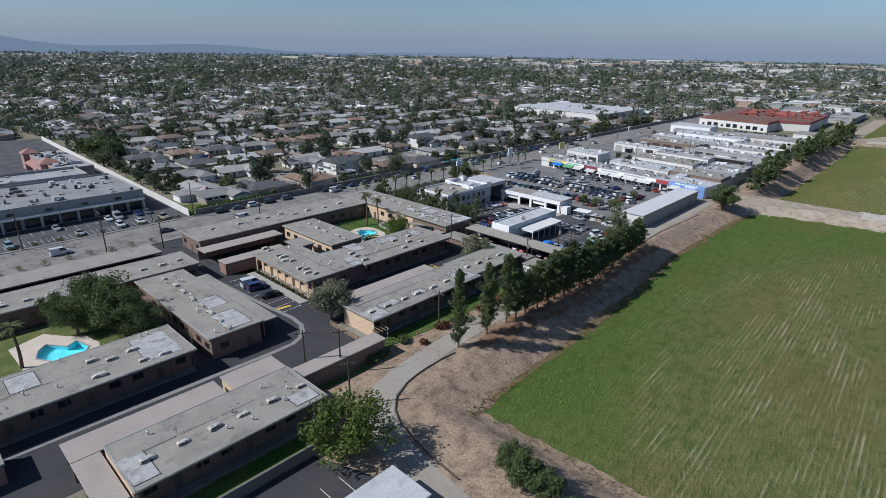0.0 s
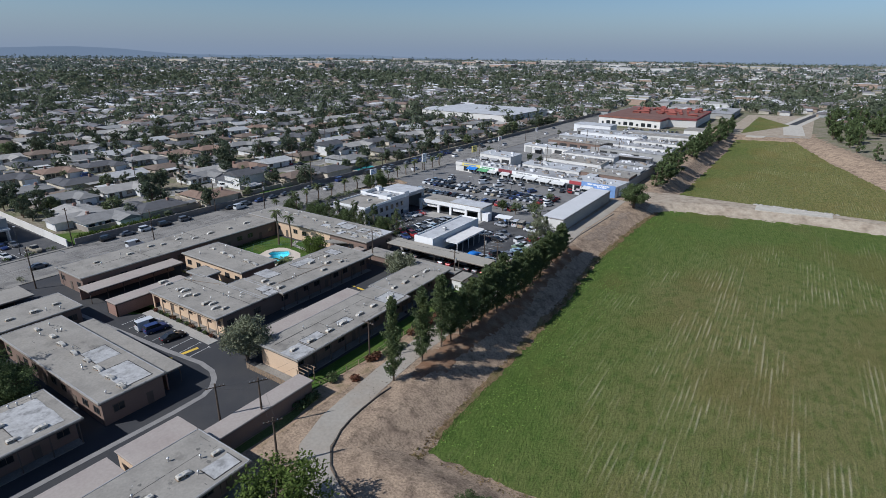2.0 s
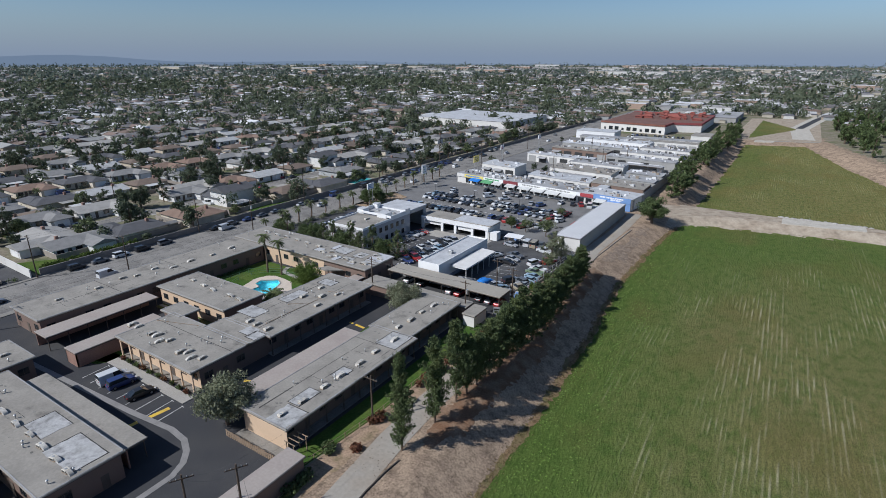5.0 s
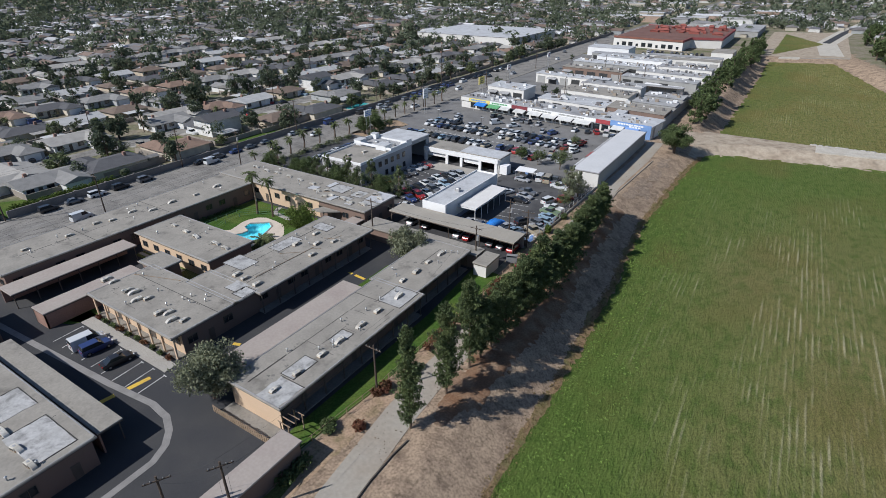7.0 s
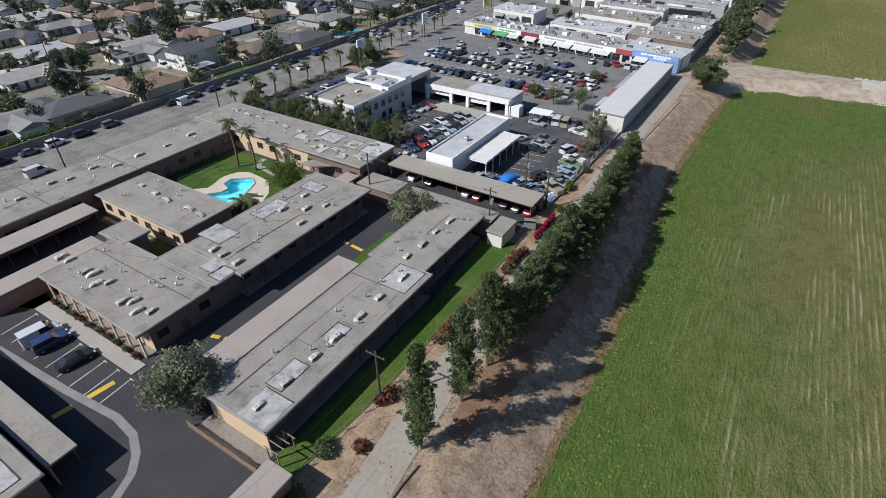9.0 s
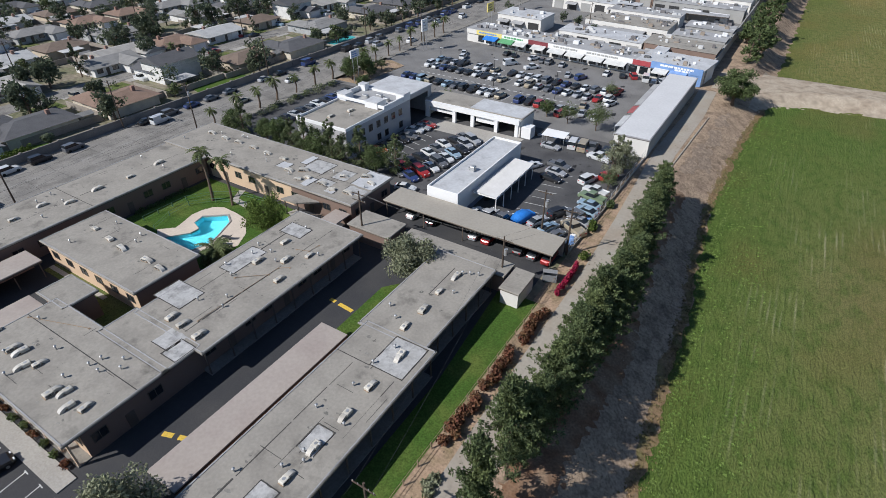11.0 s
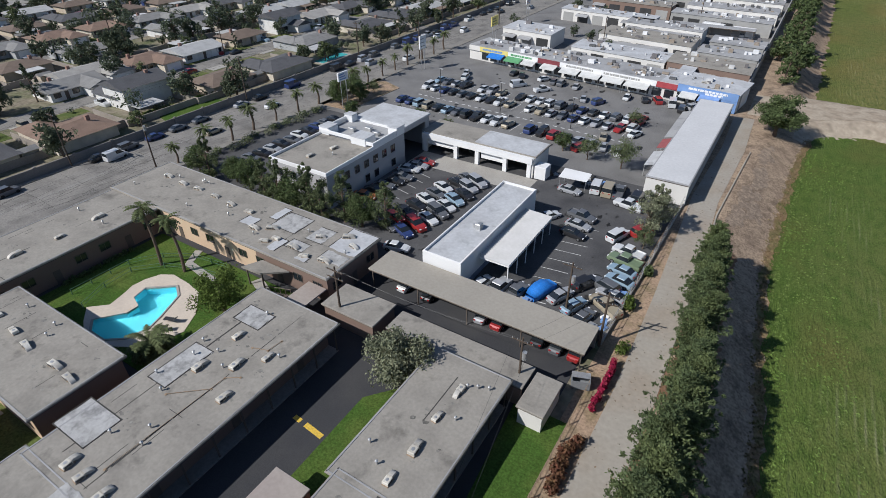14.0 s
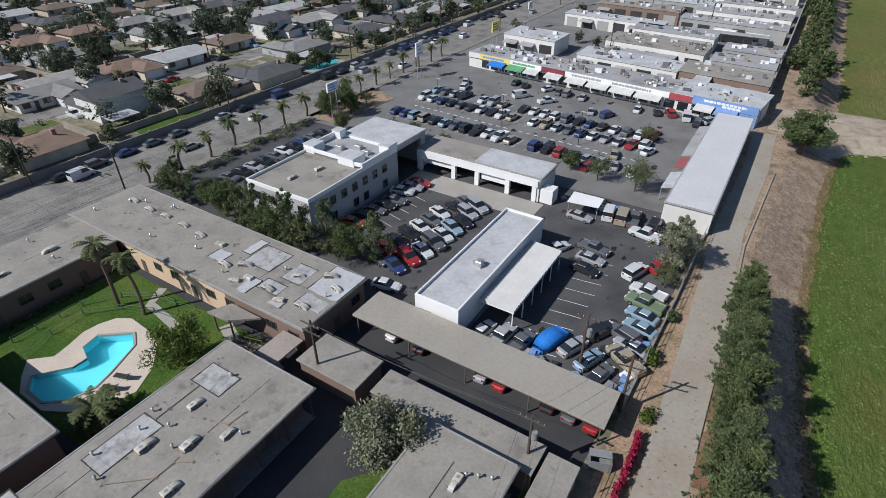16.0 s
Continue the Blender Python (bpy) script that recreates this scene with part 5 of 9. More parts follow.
units([(-90.5, 2.7), (-89.9, 10.1), (-91.2, 16.0), (-90.0, 18.6), (-90.8, 23.6), (-88.5, 31.4), (-87.8, 36.6), (-88.5, 43.0), (-87.9, 26.5)], 4.2)
units([(-91.0, 56.6), (-86.5, 56.2), (-82.8, 56.3), (-78.4, 56.1), (-74.2, 55.7), (-69.6, 55.6), (-65.7, 52.8), (-60.6, 52.5), (-57.3, 52.2), (-51.5, 52.0), (-50.2, 56.6)], 4.5, 0)
units([(-63.4, 54.0), (-61.6, 51.2), (-54.2, 51.4), (-52.4, 58.0), (-55.8, 56.0)], 4.53, 30)
units([(-11.5, -41.8), (-11.5, -37.6), (-11.5, -33.6), (-11.4, -29.5), (-11.4, -25.5), (-11.6, -20.9)], 4.1)
units([(-40.1, -39.7), (-38.6, -37.4), (-34.8, -39.7), (-39.3, -33.8), (-34.8, -34.0), (-34.6, -30.6)], 4.1)
units([(-64.9, -19.3), (-59.8, -18.9), (-56.0, -19.3), (-51.3, -19.4), (-47.2, -19.4), (-43.2, -19.6), (-39.2, -19.8), (-35.6, -20.0)], 4.2, 0)
units([(-72.6, -45.4), (-72.6, -41.5), (-72.5, -37.3), (-72.8, -33.3), (-73.5, -28.9), (-73.5, -20.5), (-73.4, -16.5), (-73.9, -12.7)], 4.1)


def vent_pipe():
    t = thing("roof_vent", "short galvanised roof vent pipe with a cap", "vent", "roof vents")
    part("pipe", Geo().tube((0, 0, 0), (0, 0, 0.5), 0.09, 0.09, 8), METAL, t)
    part("cap", Geo().tube((0, 0, 0.5), (0, 0, 0.62), 0.17, 0.05, 8), METAL, t)
    return t


VENT = vent_pipe()
VENT.matrix_basis = pose(-50.4, 9.4, 4.2)
for (x0, y0, x1, y1, z, n) in ((-64, 2, -44, 11.6, 4.2, 9), (-53.4, 18, -43, 42, 4.22, 11), (-28.8, 1, -21, 29, 4.0, 10), (-29, 31, -22.5, 45, 3.98, 6), (-94, 51, -50, 59, 4.5, 12), (-67, -23, -35, -15.2, 4.2, 9), (-94, -3, -85, 47, 4.2, 9), (-80, 20, -60, 27.2, 4.2, 4), (-17, -43, -8.4, -20.4, 4.1, 7), (-43.4, -60, -34, -28, 4.1, 8), (-79, -60, -70.4, -11, 4.1, 8)):
    for k in range(n):
        copy_thing(VENT, pose(x0 + (x1 - x0) * rng.random(), y0 + (y1 - y0) * rng.random(), z))

# pipes lying on the middle roof
for pts, z in (([(-46.6, 19.0), (-46.2, 31.5), (-44.9, 32.4)], 4.22), ([(-49.5, 27.0), (-46.2, 29.8)], 4.22), ([(-64.6, 8.6), (-56.4, 11.4)], 4.2), ([(-47.2, 36.0), (-45.4, 36.6), (-45.2, 38.4)], 4.22)):
    g3 = Geo()
    for a, b in zip(pts, pts[1:]):
        g3.tube((*a, z + 0.08), (*b, z + 0.08), 0.035, 0.035, 6)
    for a in pts:
        g3.box(a[0] - 0.12, a[1] - 0.12, z, a[0] + 0.12, a[1] + 0.12, z + 0.06)
    solid("roof_pipe", g3, TIMBER, "thin dull conduit lying on the flat roof", "pipe", "roof pipes")

# ---- repair yard, clinic block, garages, shops ----
WB = flat_block("office_hut", "long white flat-roofed workshop office with a low parapet", "building", [(-41.4, 60.6, -35.4, 84.6)], 4.5, WHITE, ROOF_W, parapet=0.35, windows="0s 0n", spacing=3.0)
part("trim_band", Geo().box(-35.395, 60.7, 0.05, -35.36, 84.5, 1.0), mat("slate_blue_paint", (0.22, 0.26, 0.36), 0.7), WB, "slate blue painted base band")
part("roof_hood", Geo().box(-38.2, 69.4, 4.5, -37.4, 70.4, 5.4, bevel=0.1).tube((-38.6, 69.9, 4.5), (-38.6, 69.9, 5.0), 0.2, 0.2, 8), METAL, WB, "metal roof ventilator hood")

# corrugated canopy
cn = thing("canopy", "open white corrugated metal canopy beside the workshop", "canopy")
g3 = Geo()
x0, y0, x1, y1, z = -35.2, 65.4, -30.7, 80.4, 3.3
nrib = 30
for k in range(2 * nrib + 1):
    ya = y0 + (y1 - y0) * k / (2 * nrib)
    g3.v += [(x0, ya, z + 0.3 * (k % 2)), (x1, ya, z - 0.12 + 0.3 * (k % 2))]
    if k:
        g3.f.append((2 * k - 2, 2 * k - 1, 2 * k + 1, 2 * k))
part("roof_sheet", g3, mat("white_sheet_metal", (0.46, 0.46, 0.46), 0.6, 0.08, 2.0, 2.0, 0.0, tint=(0.36, 0.36, 0.355)), cn)
part("edge_beam", Geo().box(x0, y0, z - 0.34, x1, y0 + 0.1, z - 0.13).box(x0, y1 - 0.1, z - 0.34, x1, y1, z - 0.13).box(x1 - 0.1, y0 + 0.1, z - 0.36, x1, y1 - 0.1, z - 0.16), WHITE, cn)
pm = Geo().box(-0.06, -0.06, 0, 0.06, 0.06, z - 0.34).mesh("post", WHITE)
for k in range(6):
    o = part("post", pm, None, cn)
    o.location = (x1 - 0.15, y0 + 0.15 + (y1 - y0 - 0.3) * k / 5, 0.04)

# two-storey white block with an open bay
CL = thing("two_storey_building", "white two-storey building with parapets and a tall open bay", "building")
CLWALL = mat("offwhite_clinic_stucco", (0.40, 0.395, 0.395), 0.9, 0.07, 4.0, 12.0, 0.1, tint=(0.37, 0.365, 0.36))
part("wall", Geo().box(-78.6, 68.2, 0, -65.4, 90.0, 6.1), CLWALL, CL)
g3 = Geo()
for q in ((-78.6, 68.2, -65.4, 68.45), (-78.6, 68.45, -78.35, 90), (-65.65, 68.45, -65.4, 90.0), (-78.35, 89.75, -65.65, 90.0)):
    g3.box(q[0], q[1], 6.1, q[2], q[3], 6.75, bevel=0.05)
part("parapet", g3, WHITE, CL)
part("roof", Geo().box(-78.35, 68.45, 6.1, -65.65, 89.75, 6.3), ROOF, CL)
g3 = Geo()
for q in ((-78.6, 81.0, -78.3, 90.0), (-65.7, 80.6, -65.4, 90.0), (-78.3, 81.0, -70.5, 81.3), (-67.1, 80.6, -65.7, 80.9)):
    g3.box(q[0] - 0.02, q[1], 6.76, q[2] + 0.02, q[3], 7.4, bevel=0.05)
part("parapet", g3, WHITE, CL, "raised white parapet round the sunken roof terrace")
part("terrace_floor", Geo().box(-78.2, 81.4, 6.305, -65.8, 89.7, 6.36), ROOF_G, CL, "grey roofing of the sunken terrace")
for q in ((-78.7, 81.1, -76.3, 83.7), (-78.7, 88.4, -76.8, 90.04), (-70.5, 80.5, -67.1, 83.5), (-67.4, 87.6, -65.3, 90.04)):
    tw = part("roof_tower", Geo().box(q[0], q[1], 6.36, q[2], q[3], 7.75, bevel=0.1), WHITE, CL, "low white corner tower above the parapet")
    part("tower_cap", Geo().box(q[0] - 0.08, q[1] - 0.08, 7.752, q[2] + 0.08, q[3] + 0.08, 7.86, bevel=0.04), ROOF_W, tw)
for q in ((-74.6, 84.6), (-72.0, 86.4), (-69.4, 85.4)):
    part("roof_box", Geo().box(q[0], q[1], 6.36, q[0] + 1.3, q[1] + 0.9, 7.1, bevel=0.06), METAL, CL, "metal box on the roof terrace")
g3 = Geo().box(-77.6, 90.0, 0, -77.2, 99.6, 6.5).box(-77.6, 99.2, 0, -66.0, 99.6, 6.5).box(-66.4, 90.0, 5.6, -66.0, 99.2, 6.5).box(-66.4, 98.2, 0, -66.0, 99.2, 5.6).box(-66.4, 90.0, 0, -66.0, 90.8, 5.6)
part("bay_wall", g3, CLWALL, CL)
part("bay_roof", Geo().box(-77.8, 90.05, 6.5, -65.8, 99.8, 6.85, bevel=0.05), ROOF_W, CL)
for k in range(7):
    for s in range(2):
        if s == 1 or k not in (2, 5):
            window_unit(CL, -65.4, 70.6 + k * 2.6, 1.6 + s * 2.8, 1.1, 1.3, 1, 0, FASCIA)
for k in range(4):
    for s in range(2):
        window_unit(CL, -76.4 + k * 3.1, 68.2, 1.6 + s * 2.8, 1.3, 1.3, 0, -1, FASCIA)
units([(-73.0, 72.4), (-71.6, 77.0)], 6.3)
copy_thing(VENT, pose(-70, 75, 6.3))

# open-fronted garage row
GA = thing("garage_row", "white open-fronted repair garage with three wide bays", "garage")
part("wall", Geo().box(-65.4, 103.2, 0, -41.6, 103.6, 3.8).box(-65.8, 96.6, 0, -65.4, 103.6, 3.8).box(-41.6, 96.6, 0, -41.2, 103.6, 3.8), OFFWHITE, GA)
for x in (-65.4, -58.2, -53.4, -47.4, -42.4):
    part("pier", Geo().box(x, 96.4, 0, x + 0.8, 97.0, 2.8, bevel=0.03), WHITE, GA)
part("lintel", Geo().box(-65.6, 96.3, 2.8, -41.4, 97.05, 3.9), WHITE, GA)
part("roof", Geo().box(-66.2, 97.05, 3.8, -54.2, 104.0, 4.05).box(-54.1, 97.05, 3.85, -41.0, 104.0, 4.15), ROOF, GA)
part("roof_coating", Geo().box(-54.0, 97.2, 4.15, -41.2, 103.8, 4.18), ROOF_W, GA)
door_unit(GA, -49.9, 97.0, 4.8, 1.4, 0, -1, WHITE, "roller_door", 1.4)
door_unit(GA, -61.4, 97.0, 6.2, 1.2, 0, -1, WHITE, "roller_door", 1.6)
setting("garage_apron", Geo().box(-65, 90.6, -0.1, -40, 96.3, 0.07), CONCRETE, "stained concrete apron before the garage bays", "apron")
g3 = Geo().box(-41.0, 96.8, 0, -38.8, 99.2, 2.5, bevel=0.05)
solid("shed", g3, WHITE, "small white storage shed beside the garage", "shed")
wc = thing("canopy", "white cloth canopy over a parked van", "canopy")
part("cover", Geo().add([(-35.8, 98.5, 2.7), (-30.8, 98.6, 2.7), (-30.7, 95.6, 2.5), (-35.6, 95.0, 2.5), (-35.8, 98.5, 2.78), (-30.8, 98.6, 2.78), (-30.7, 95.6, 2.58), (-35.6, 95.0, 2.58)],
                         [(0, 1, 2, 3), (7, 6, 5, 4), (0, 4, 5, 1), (1, 5, 6, 2), (2, 6, 7, 3), (3, 7, 4, 0)]), WHITE, wc)
for q in ((-35.6, 98.3), (-31, 98.4), (-30.9, 95.8), (-35.4, 95.2)):
    part("post", Geo().tube((*q, 0), (*q, 2.6), 0.04, 0.04, 6), METAL, wc)

# long grey store and lean-tos
GR = flat_block("store_building", "long low grey block store with a pale flat roof", "building", [(-22.0, 100.6, -15.0, 146.0)], 4.0, GREYWALL, ROOF_G, over=0.15, windows="", seams=False)
part("roof_coating", Geo().box(-21.9, 100.7, 4.0, -15.1, 145.9, 4.02), mat("pale_grey_roll_roof", (0.58, 0.58, 0.58), 0.8, 0.07, 6.0, 2.0, 0.1, tint=(0.50, 0.50, 0.50)), GR)
part("wall_base", Geo().box(-22.04, 100.52, 0.05, -14.98, 100.59, 3.6), OFFWHITE, GR, "pale end wall")
for (y0, y1, m) in ((108, 115, ROOF_W), (117, 122, mat("faded_red_sheet", (0.33, 0.10, 0.10), 0.7, 0.15)), (123, 140, ROOF_G)):
    t = thing("lean_to", "narrow lean-to roof along the grey store", "lean-to", "lean-tos")
    part("roof", Geo().add([(-24.2, y0, 2.3), (-22.2, y0, 2.9), (-22.2, y1, 2.9), (-24.2, y1, 2.3), (-24.2, y0, 2.4), (-22.2, y0, 3.0), (-22.2, y1, 3.0), (-24.2, y1, 2.4)],
                            [(3, 2, 1, 0), (4, 5, 6, 7), (0, 1, 5, 4), (1, 2, 6, 5), (2, 3, 7, 6), (3, 0, 4, 7)]), m, t)
    for y in (y0 + 0.2, y1 - 0.2):
        part("post", Geo().box(-24.15, y - 0.05, 0, -24.05, y + 0.05, 2.3), METAL, t)


# shop row: a local frame that runs along the front
SHOP_O, SHOP_A = (-91.5, 160.6), math.atan2(151.4 - 160.6, -14.6 + 91.5)
ca, sa = math.cos(SHOP_A), math.sin(SHOP_A)


def shop_pt(u, v):
    return (SHOP_O[0] + u * ca - v * sa, SHOP_O[1] + u * sa + v * ca)


def shop_box(g4, u0, v0, z0, u1, v1, z1):
    return g4.prism([shop_pt(u0, v0), shop_pt(u1, v0), shop_pt(u1, v1), shop_pt(u0, v1)], z0, z1)


SH = thing("shop_row", "long low row of small shops with painted fascias and awnings", "shop")
LEN = 77.4
part("wall", shop_box(Geo(), 0, 0.3, 0, LEN, 10.5, 4.0), OFFWHITE, SH)
part("roof", shop_box(Geo(), -0.2, 0.25, 4.0, LEN * 0.76, 10.8, 4.2), ROOF_G, SH)
part("roof", shop_box(Geo(), LEN * 0.76 + 0.05, 0.25, 4.0, LEN + 0.2, 12.5, 4.3), ROOF_W, SH)
shops = [(0, 4, OFFWHITE), (4, 14, YELLOW), (14, 24, WHITE), (24, 31, mat("maroon_fascia", (0.22, 0.05, 0.06), 0.7)), (31, 58.2, WHITE), (58.2, 63.4, RED), (63.4, LEN, BLUE)]
for u0, u1, m in shops:
    part("fascia", shop_box(Geo(), u0 + 0.02, -0.05, 2.75, u1 - 0.02, 0.24, 4.5 if m is BLUE else 4.05), m, SH)
part("wall", shop_box(Geo(), LEN - 6.5, -0.04, 0.05, LEN, 0.28, 2.7), BLUE, SH, "sky blue painted corner wall")
for k in range(22):
    u = 4.6 + k * 3.1
    if u > LEN - 8:
        break
    win = part("window", shop_box(Geo(), u, 0.2, 0.5, u + 2.3, 0.295, 2.4), WINDOW, SH)
    part("frame", shop_box(Geo(), u - 0.06, 0.17, 0.4, u + 2.36, 0.19, 0.5), METAL, win)
for k, (u, w, m) in enumerate([(8, 5, TARP), (14, 5.2, GREENP), (19.6, 4.2, GREYAWN), (32, 5.4, GREYAWN), (38, 5.6, GREYAWN), (44.2, 5.8, GREYAWN), (50.6, 6.2, GREYAWN), (64.6, 4.0, GREYAWN), (69.0, 4.6, mat("blue_awning_cloth", (0.20, 0.33, 0.62), 0.85, 0.12)), (26, 4.5, GREYAWN)]):
    p = [shop_pt(u, -0.05), shop_pt(u + w, -0.05), shop_pt(u + w, -2.4), shop_pt(u, -2.4)]
    g4 = Geo().add([(*p[0], 3.0), (*p[1], 3.0), (*p[2], 2.3), (*p[3], 2.3), (*p[2], 2.05), (*p[3], 2.05), (*p[0], 2.96), (*p[1], 2.96)],
                   [(0, 3, 2, 1), (3, 5, 4, 2), (0, 6, 5, 3), (1, 2, 4, 7)])
    aw = part("awning", g4, m, SH)
    for q in (p[2], p[3]):
        part("pole", Geo().tube((q[0], q[1], 0.0), (q[0], q[1], 2.15), 0.035, 0.035, 6), METAL, aw)
# unreadable lettering as bars
for u0, u1, m, zz in ((5, 12, BLUE, 3.5), (15, 22, GREENP, 3.5), (33, 41, GREYWALL, 3.5), (44, 54, GREYWALL, 3.5), (66, 75, WHITE, 3.9), (70, 74, WHITE, 3.3)):
    g4 = Geo()
    u = u0
    while u < u1:
        w = 0.4 + 0.7 * rng.random()
        shop_box(g4, u, -0.09, zz - 0.25, min(u + w, u1), -0.055, zz + 0.25)
        u += w + 0.15
    part("lettering", g4, m, SH, "row of bars for shop lettering")
for k in range(14):
    copy_thing(VENT, pose(*shop_pt(3 + 72 * rng.random(), 2 + 7 * rng.random()), 4.2))
units([shop_pt(30, 5), shop_pt(52, 6), shop_pt(68, 5)], 4.25, 0)


# blocks behind the shops
def plain_block(x0, y0, x1, y1, z, roof_mat, wall_mat, bays=True, label="low flat-roofed workshop unit with open bays", rot=True):
    b = thing("workshop_block", label, "building", "workshop blocks")
    sk = math.tan(SHOP_A) if rot else 0.0
    q = lambda x, y: (x, y + (x - x0) * sk)
    P4 = [q(x0, y0), q(x1, y0), q(x1, y1), q(x0, y1)]
    part("wall", Geo().prism(P4, 0, z), wall_mat, b)
    P5 = [q(x0 - 0.2, y0 - 0.2), q(x1 + 0.2, y0 - 0.2), q(x1 + 0.2, y1 + 0.2), q(x0 - 0.2, y1 + 0.2)]
    part("roof", Geo().prism(P5, z, z + 0.2), roof_mat, b)
    if bays:
        n = max(2, int((x1 - x0) / 5.5))
        for k in range(n):
            xa = x0 + (x1 - x0) * (k + 0.15) / n
            xb = x0 + (x1 - x0) * (k + 0.85) / n
            part("bay_door", Geo().prism([q(xa, y0 - 0.05), q(xb, y0 - 0.05), q(xb, y0), q(xa, y0)], 0.02, min(z - 0.7, 3.2)), DARKMETAL if rng.random() < 0.6 else GREYWALL, b)
            if rng.random() < 0.5:
                g4 = Geo().add([(*q(xa - 0.3, y0 - 0.05), 3.1), (*q(xb + 0.3, y0 - 0.05), 3.1), (*q(xb + 0.3, y0 - 2.6), 2.6), (*q(xa - 0.3, y0 - 2.6), 2.6)], [(3, 2, 1, 0), (0, 1, 2, 3)])
                part("awning", Geo().add([(x, y, z2) for x, y, z2 in g4.v[:4]] + [(x, y, z2 - 0.06) for x, y, z2 in g4.v[:4]], [(0, 1, 2, 3), (7, 6, 5, 4), (2, 6, 7, 3), (0, 3, 7, 4), (1, 5, 6, 2)]), ROOF_G, b)
    return b


plain_block(-64, 174, -36, 184, 4.2, ROOF_W, OFFWHITE)
plain_block(-35.5, 171, -14.6, 182, 4.6, ROOF, STUCCO_SHADE)
plain_block(-31, 163.2, -27.6, 171, 4.2, ROOF_W, WHITE, False, "narrow white-roofed link building")
plain_block(-92, 184, -74, 196, 4.6, ROOF_W, OFFWHITE, True, "cream corner shop with a flat roof beside the avenue")
plain_block(-62, 193, -33, 205, 4.6, ROOF, OFFWHITE)
plain_block(-31, 188, -14.8, 197, 4.0, ROOF_G, GREYWALL)
plain_block(-30, 202, -14.8, 211, 4.0, ROOF_G, GREYWALL)
plain_block(-60, 215, -34, 224, 4.2, ROOF_G, OFFWHITE)
plain_block(-88, 226, -52, 234, 4.2, ROOF_W, OFFWHITE)
plain_block(-50, 238, -16, 247, 4.5, ROOF_G, GREYWALL)
plain_block(-84, 250, -52, 259, 4.5, ROOF, STUCCO_SHADE)
plain_block(-48, 256, -16, 266, 4.5, ROOF_G, OFFWHITE)
plain_block(-86, 271, -44, 281, 4.5, ROOF_W, GREYWALL)
plain_block(-42, 276, -16, 285, 4.5, ROOF_G, OFFWHITE)
plain_block(-80, 292, -40, 302, 5.0, ROOF_W, WHITE)
plain_block(-88, 307, -56, 314, 4.4, ROOF_G, GREYWALL, rot=False)
plain_block(-52, 305, -17, 312, 4.4, ROOF, OFFWHITE, rot=False)
plain_block(-58, 318, -18, 325, 4.2, ROOF_G, OFFWHITE, rot=False)
plain_block(-98, 328, -72, 343, 5.0, ROOF_W, WHITE, False, "white flat-roofed store before the red-roofed one", False)
plain_block(-27, 340, -15.5, 358, 5.0, ROOF, OFFWHITE, False, "small cream unit with a brown roof", False)
# long dark yard wall behind the shops, open carports and roof clutter between the blocks
setting("yard_wall", Geo().box(-14.55, 153.5, 0, -14.2, 336, 3.6), GREYWALL, "tall grey block wall behind the workshops", "wall")
for (x0_, y0_, x1_, y1_) in ((-60, 186.5, -40, 190.5), (-30, 183.6, -16, 186.6), (-56, 207.6, -36, 212.4), (-48, 226.5, -20, 230.5), (-46, 248.8, -18, 252.6), (-82, 262, -54, 266), (-40, 268, -18, 272)):
    carport("grey sheet canopy between the workshops", x0_, y0_, x1_, y1_, 3.3, "n", ROOF_G, GREYWALL, 7.0, "canopy", "workshop canopies")
g4 = Geo()
r4 = np.random.default_rng(21)
for k in range(1100):
    x_, y_ = -90 + 74 * r4.random(), 172 + 132 * r4.random()
    if k < 90:
        x_, y_ = shop_pt(2 + 73 * r4.random(), 1.5 + 8 * r4.random())
    hit_z = None
    for (a0, b0, a1, b1, zz) in ((-64, 174, -36, 184, 4.4), (-35.5, 171, -14.6, 182, 4.8), (-92, 184, -74, 196, 4.8), (-62, 193, -33, 205, 4.8), (-31, 188, -14.8, 197, 4.2), (-30, 202, -14.8, 211, 4.2), (-60, 215, -34, 224, 4.4), (-88, 226, -52, 234, 4.4), (-50, 238, -16, 247, 4.7), (-84, 250, -52, 259, 4.7), (-48, 256, -16, 266, 4.7), (-86, 271, -44, 281, 4.7), (-42, 276, -16, 285, 4.7), (-80, 292, -40, 302, 5.2)):
        yy_ = y_ - (x_ - a0) * math.tan(SHOP_A)
        if a0 + 1 < x_ < a1 - 1 and b0 + 1 < yy_ < b1 - 1:
            hit_z = zz
    if k < 90:
        hit_z = 4.2 if (x_ - SHOP_O[0]) * ca < LEN * 0.74 else 4.3
    if hit_z is None:
        continue
    s = 0.2 + 0.7 * r4.random() ** 2
    g4.box(x_ - s, y_ - s * 0.7, hit_z, x_ + s, y_ + s * 0.7, hit_z + 0.2 + 0.8 * r4.random(), bevel=0.04)
    if r4.random() < 0.45:
        g4.box(x_, y_, hit_z, x_ + 2.5 * r4.random() + 0.5, y_ + 0.08, hit_z + 0.06)
solid("roof_clutter", g4, palette("roof_clutter_metal", [(0.55, 0.55, 0.54), (0.10, 0.10, 0.10), (0.30, 0.25, 0.20), (0.74, 0.74, 0.74), (0.16, 0.15, 0.15)]), "small vents and boxes on the workshop roofs", "vents", kind="stuff")
RB = thing("red_roofed_store", "large store with red tiled roof edges and white walls", "store")
FOOT = [(-98, 382), (-50, 375), (-49, 396), (-30, 401), (-31, 472), (-98, 478)]
part("wall", Geo().prism(FOOT, 0, 6.2), OFFWHITE, RB)
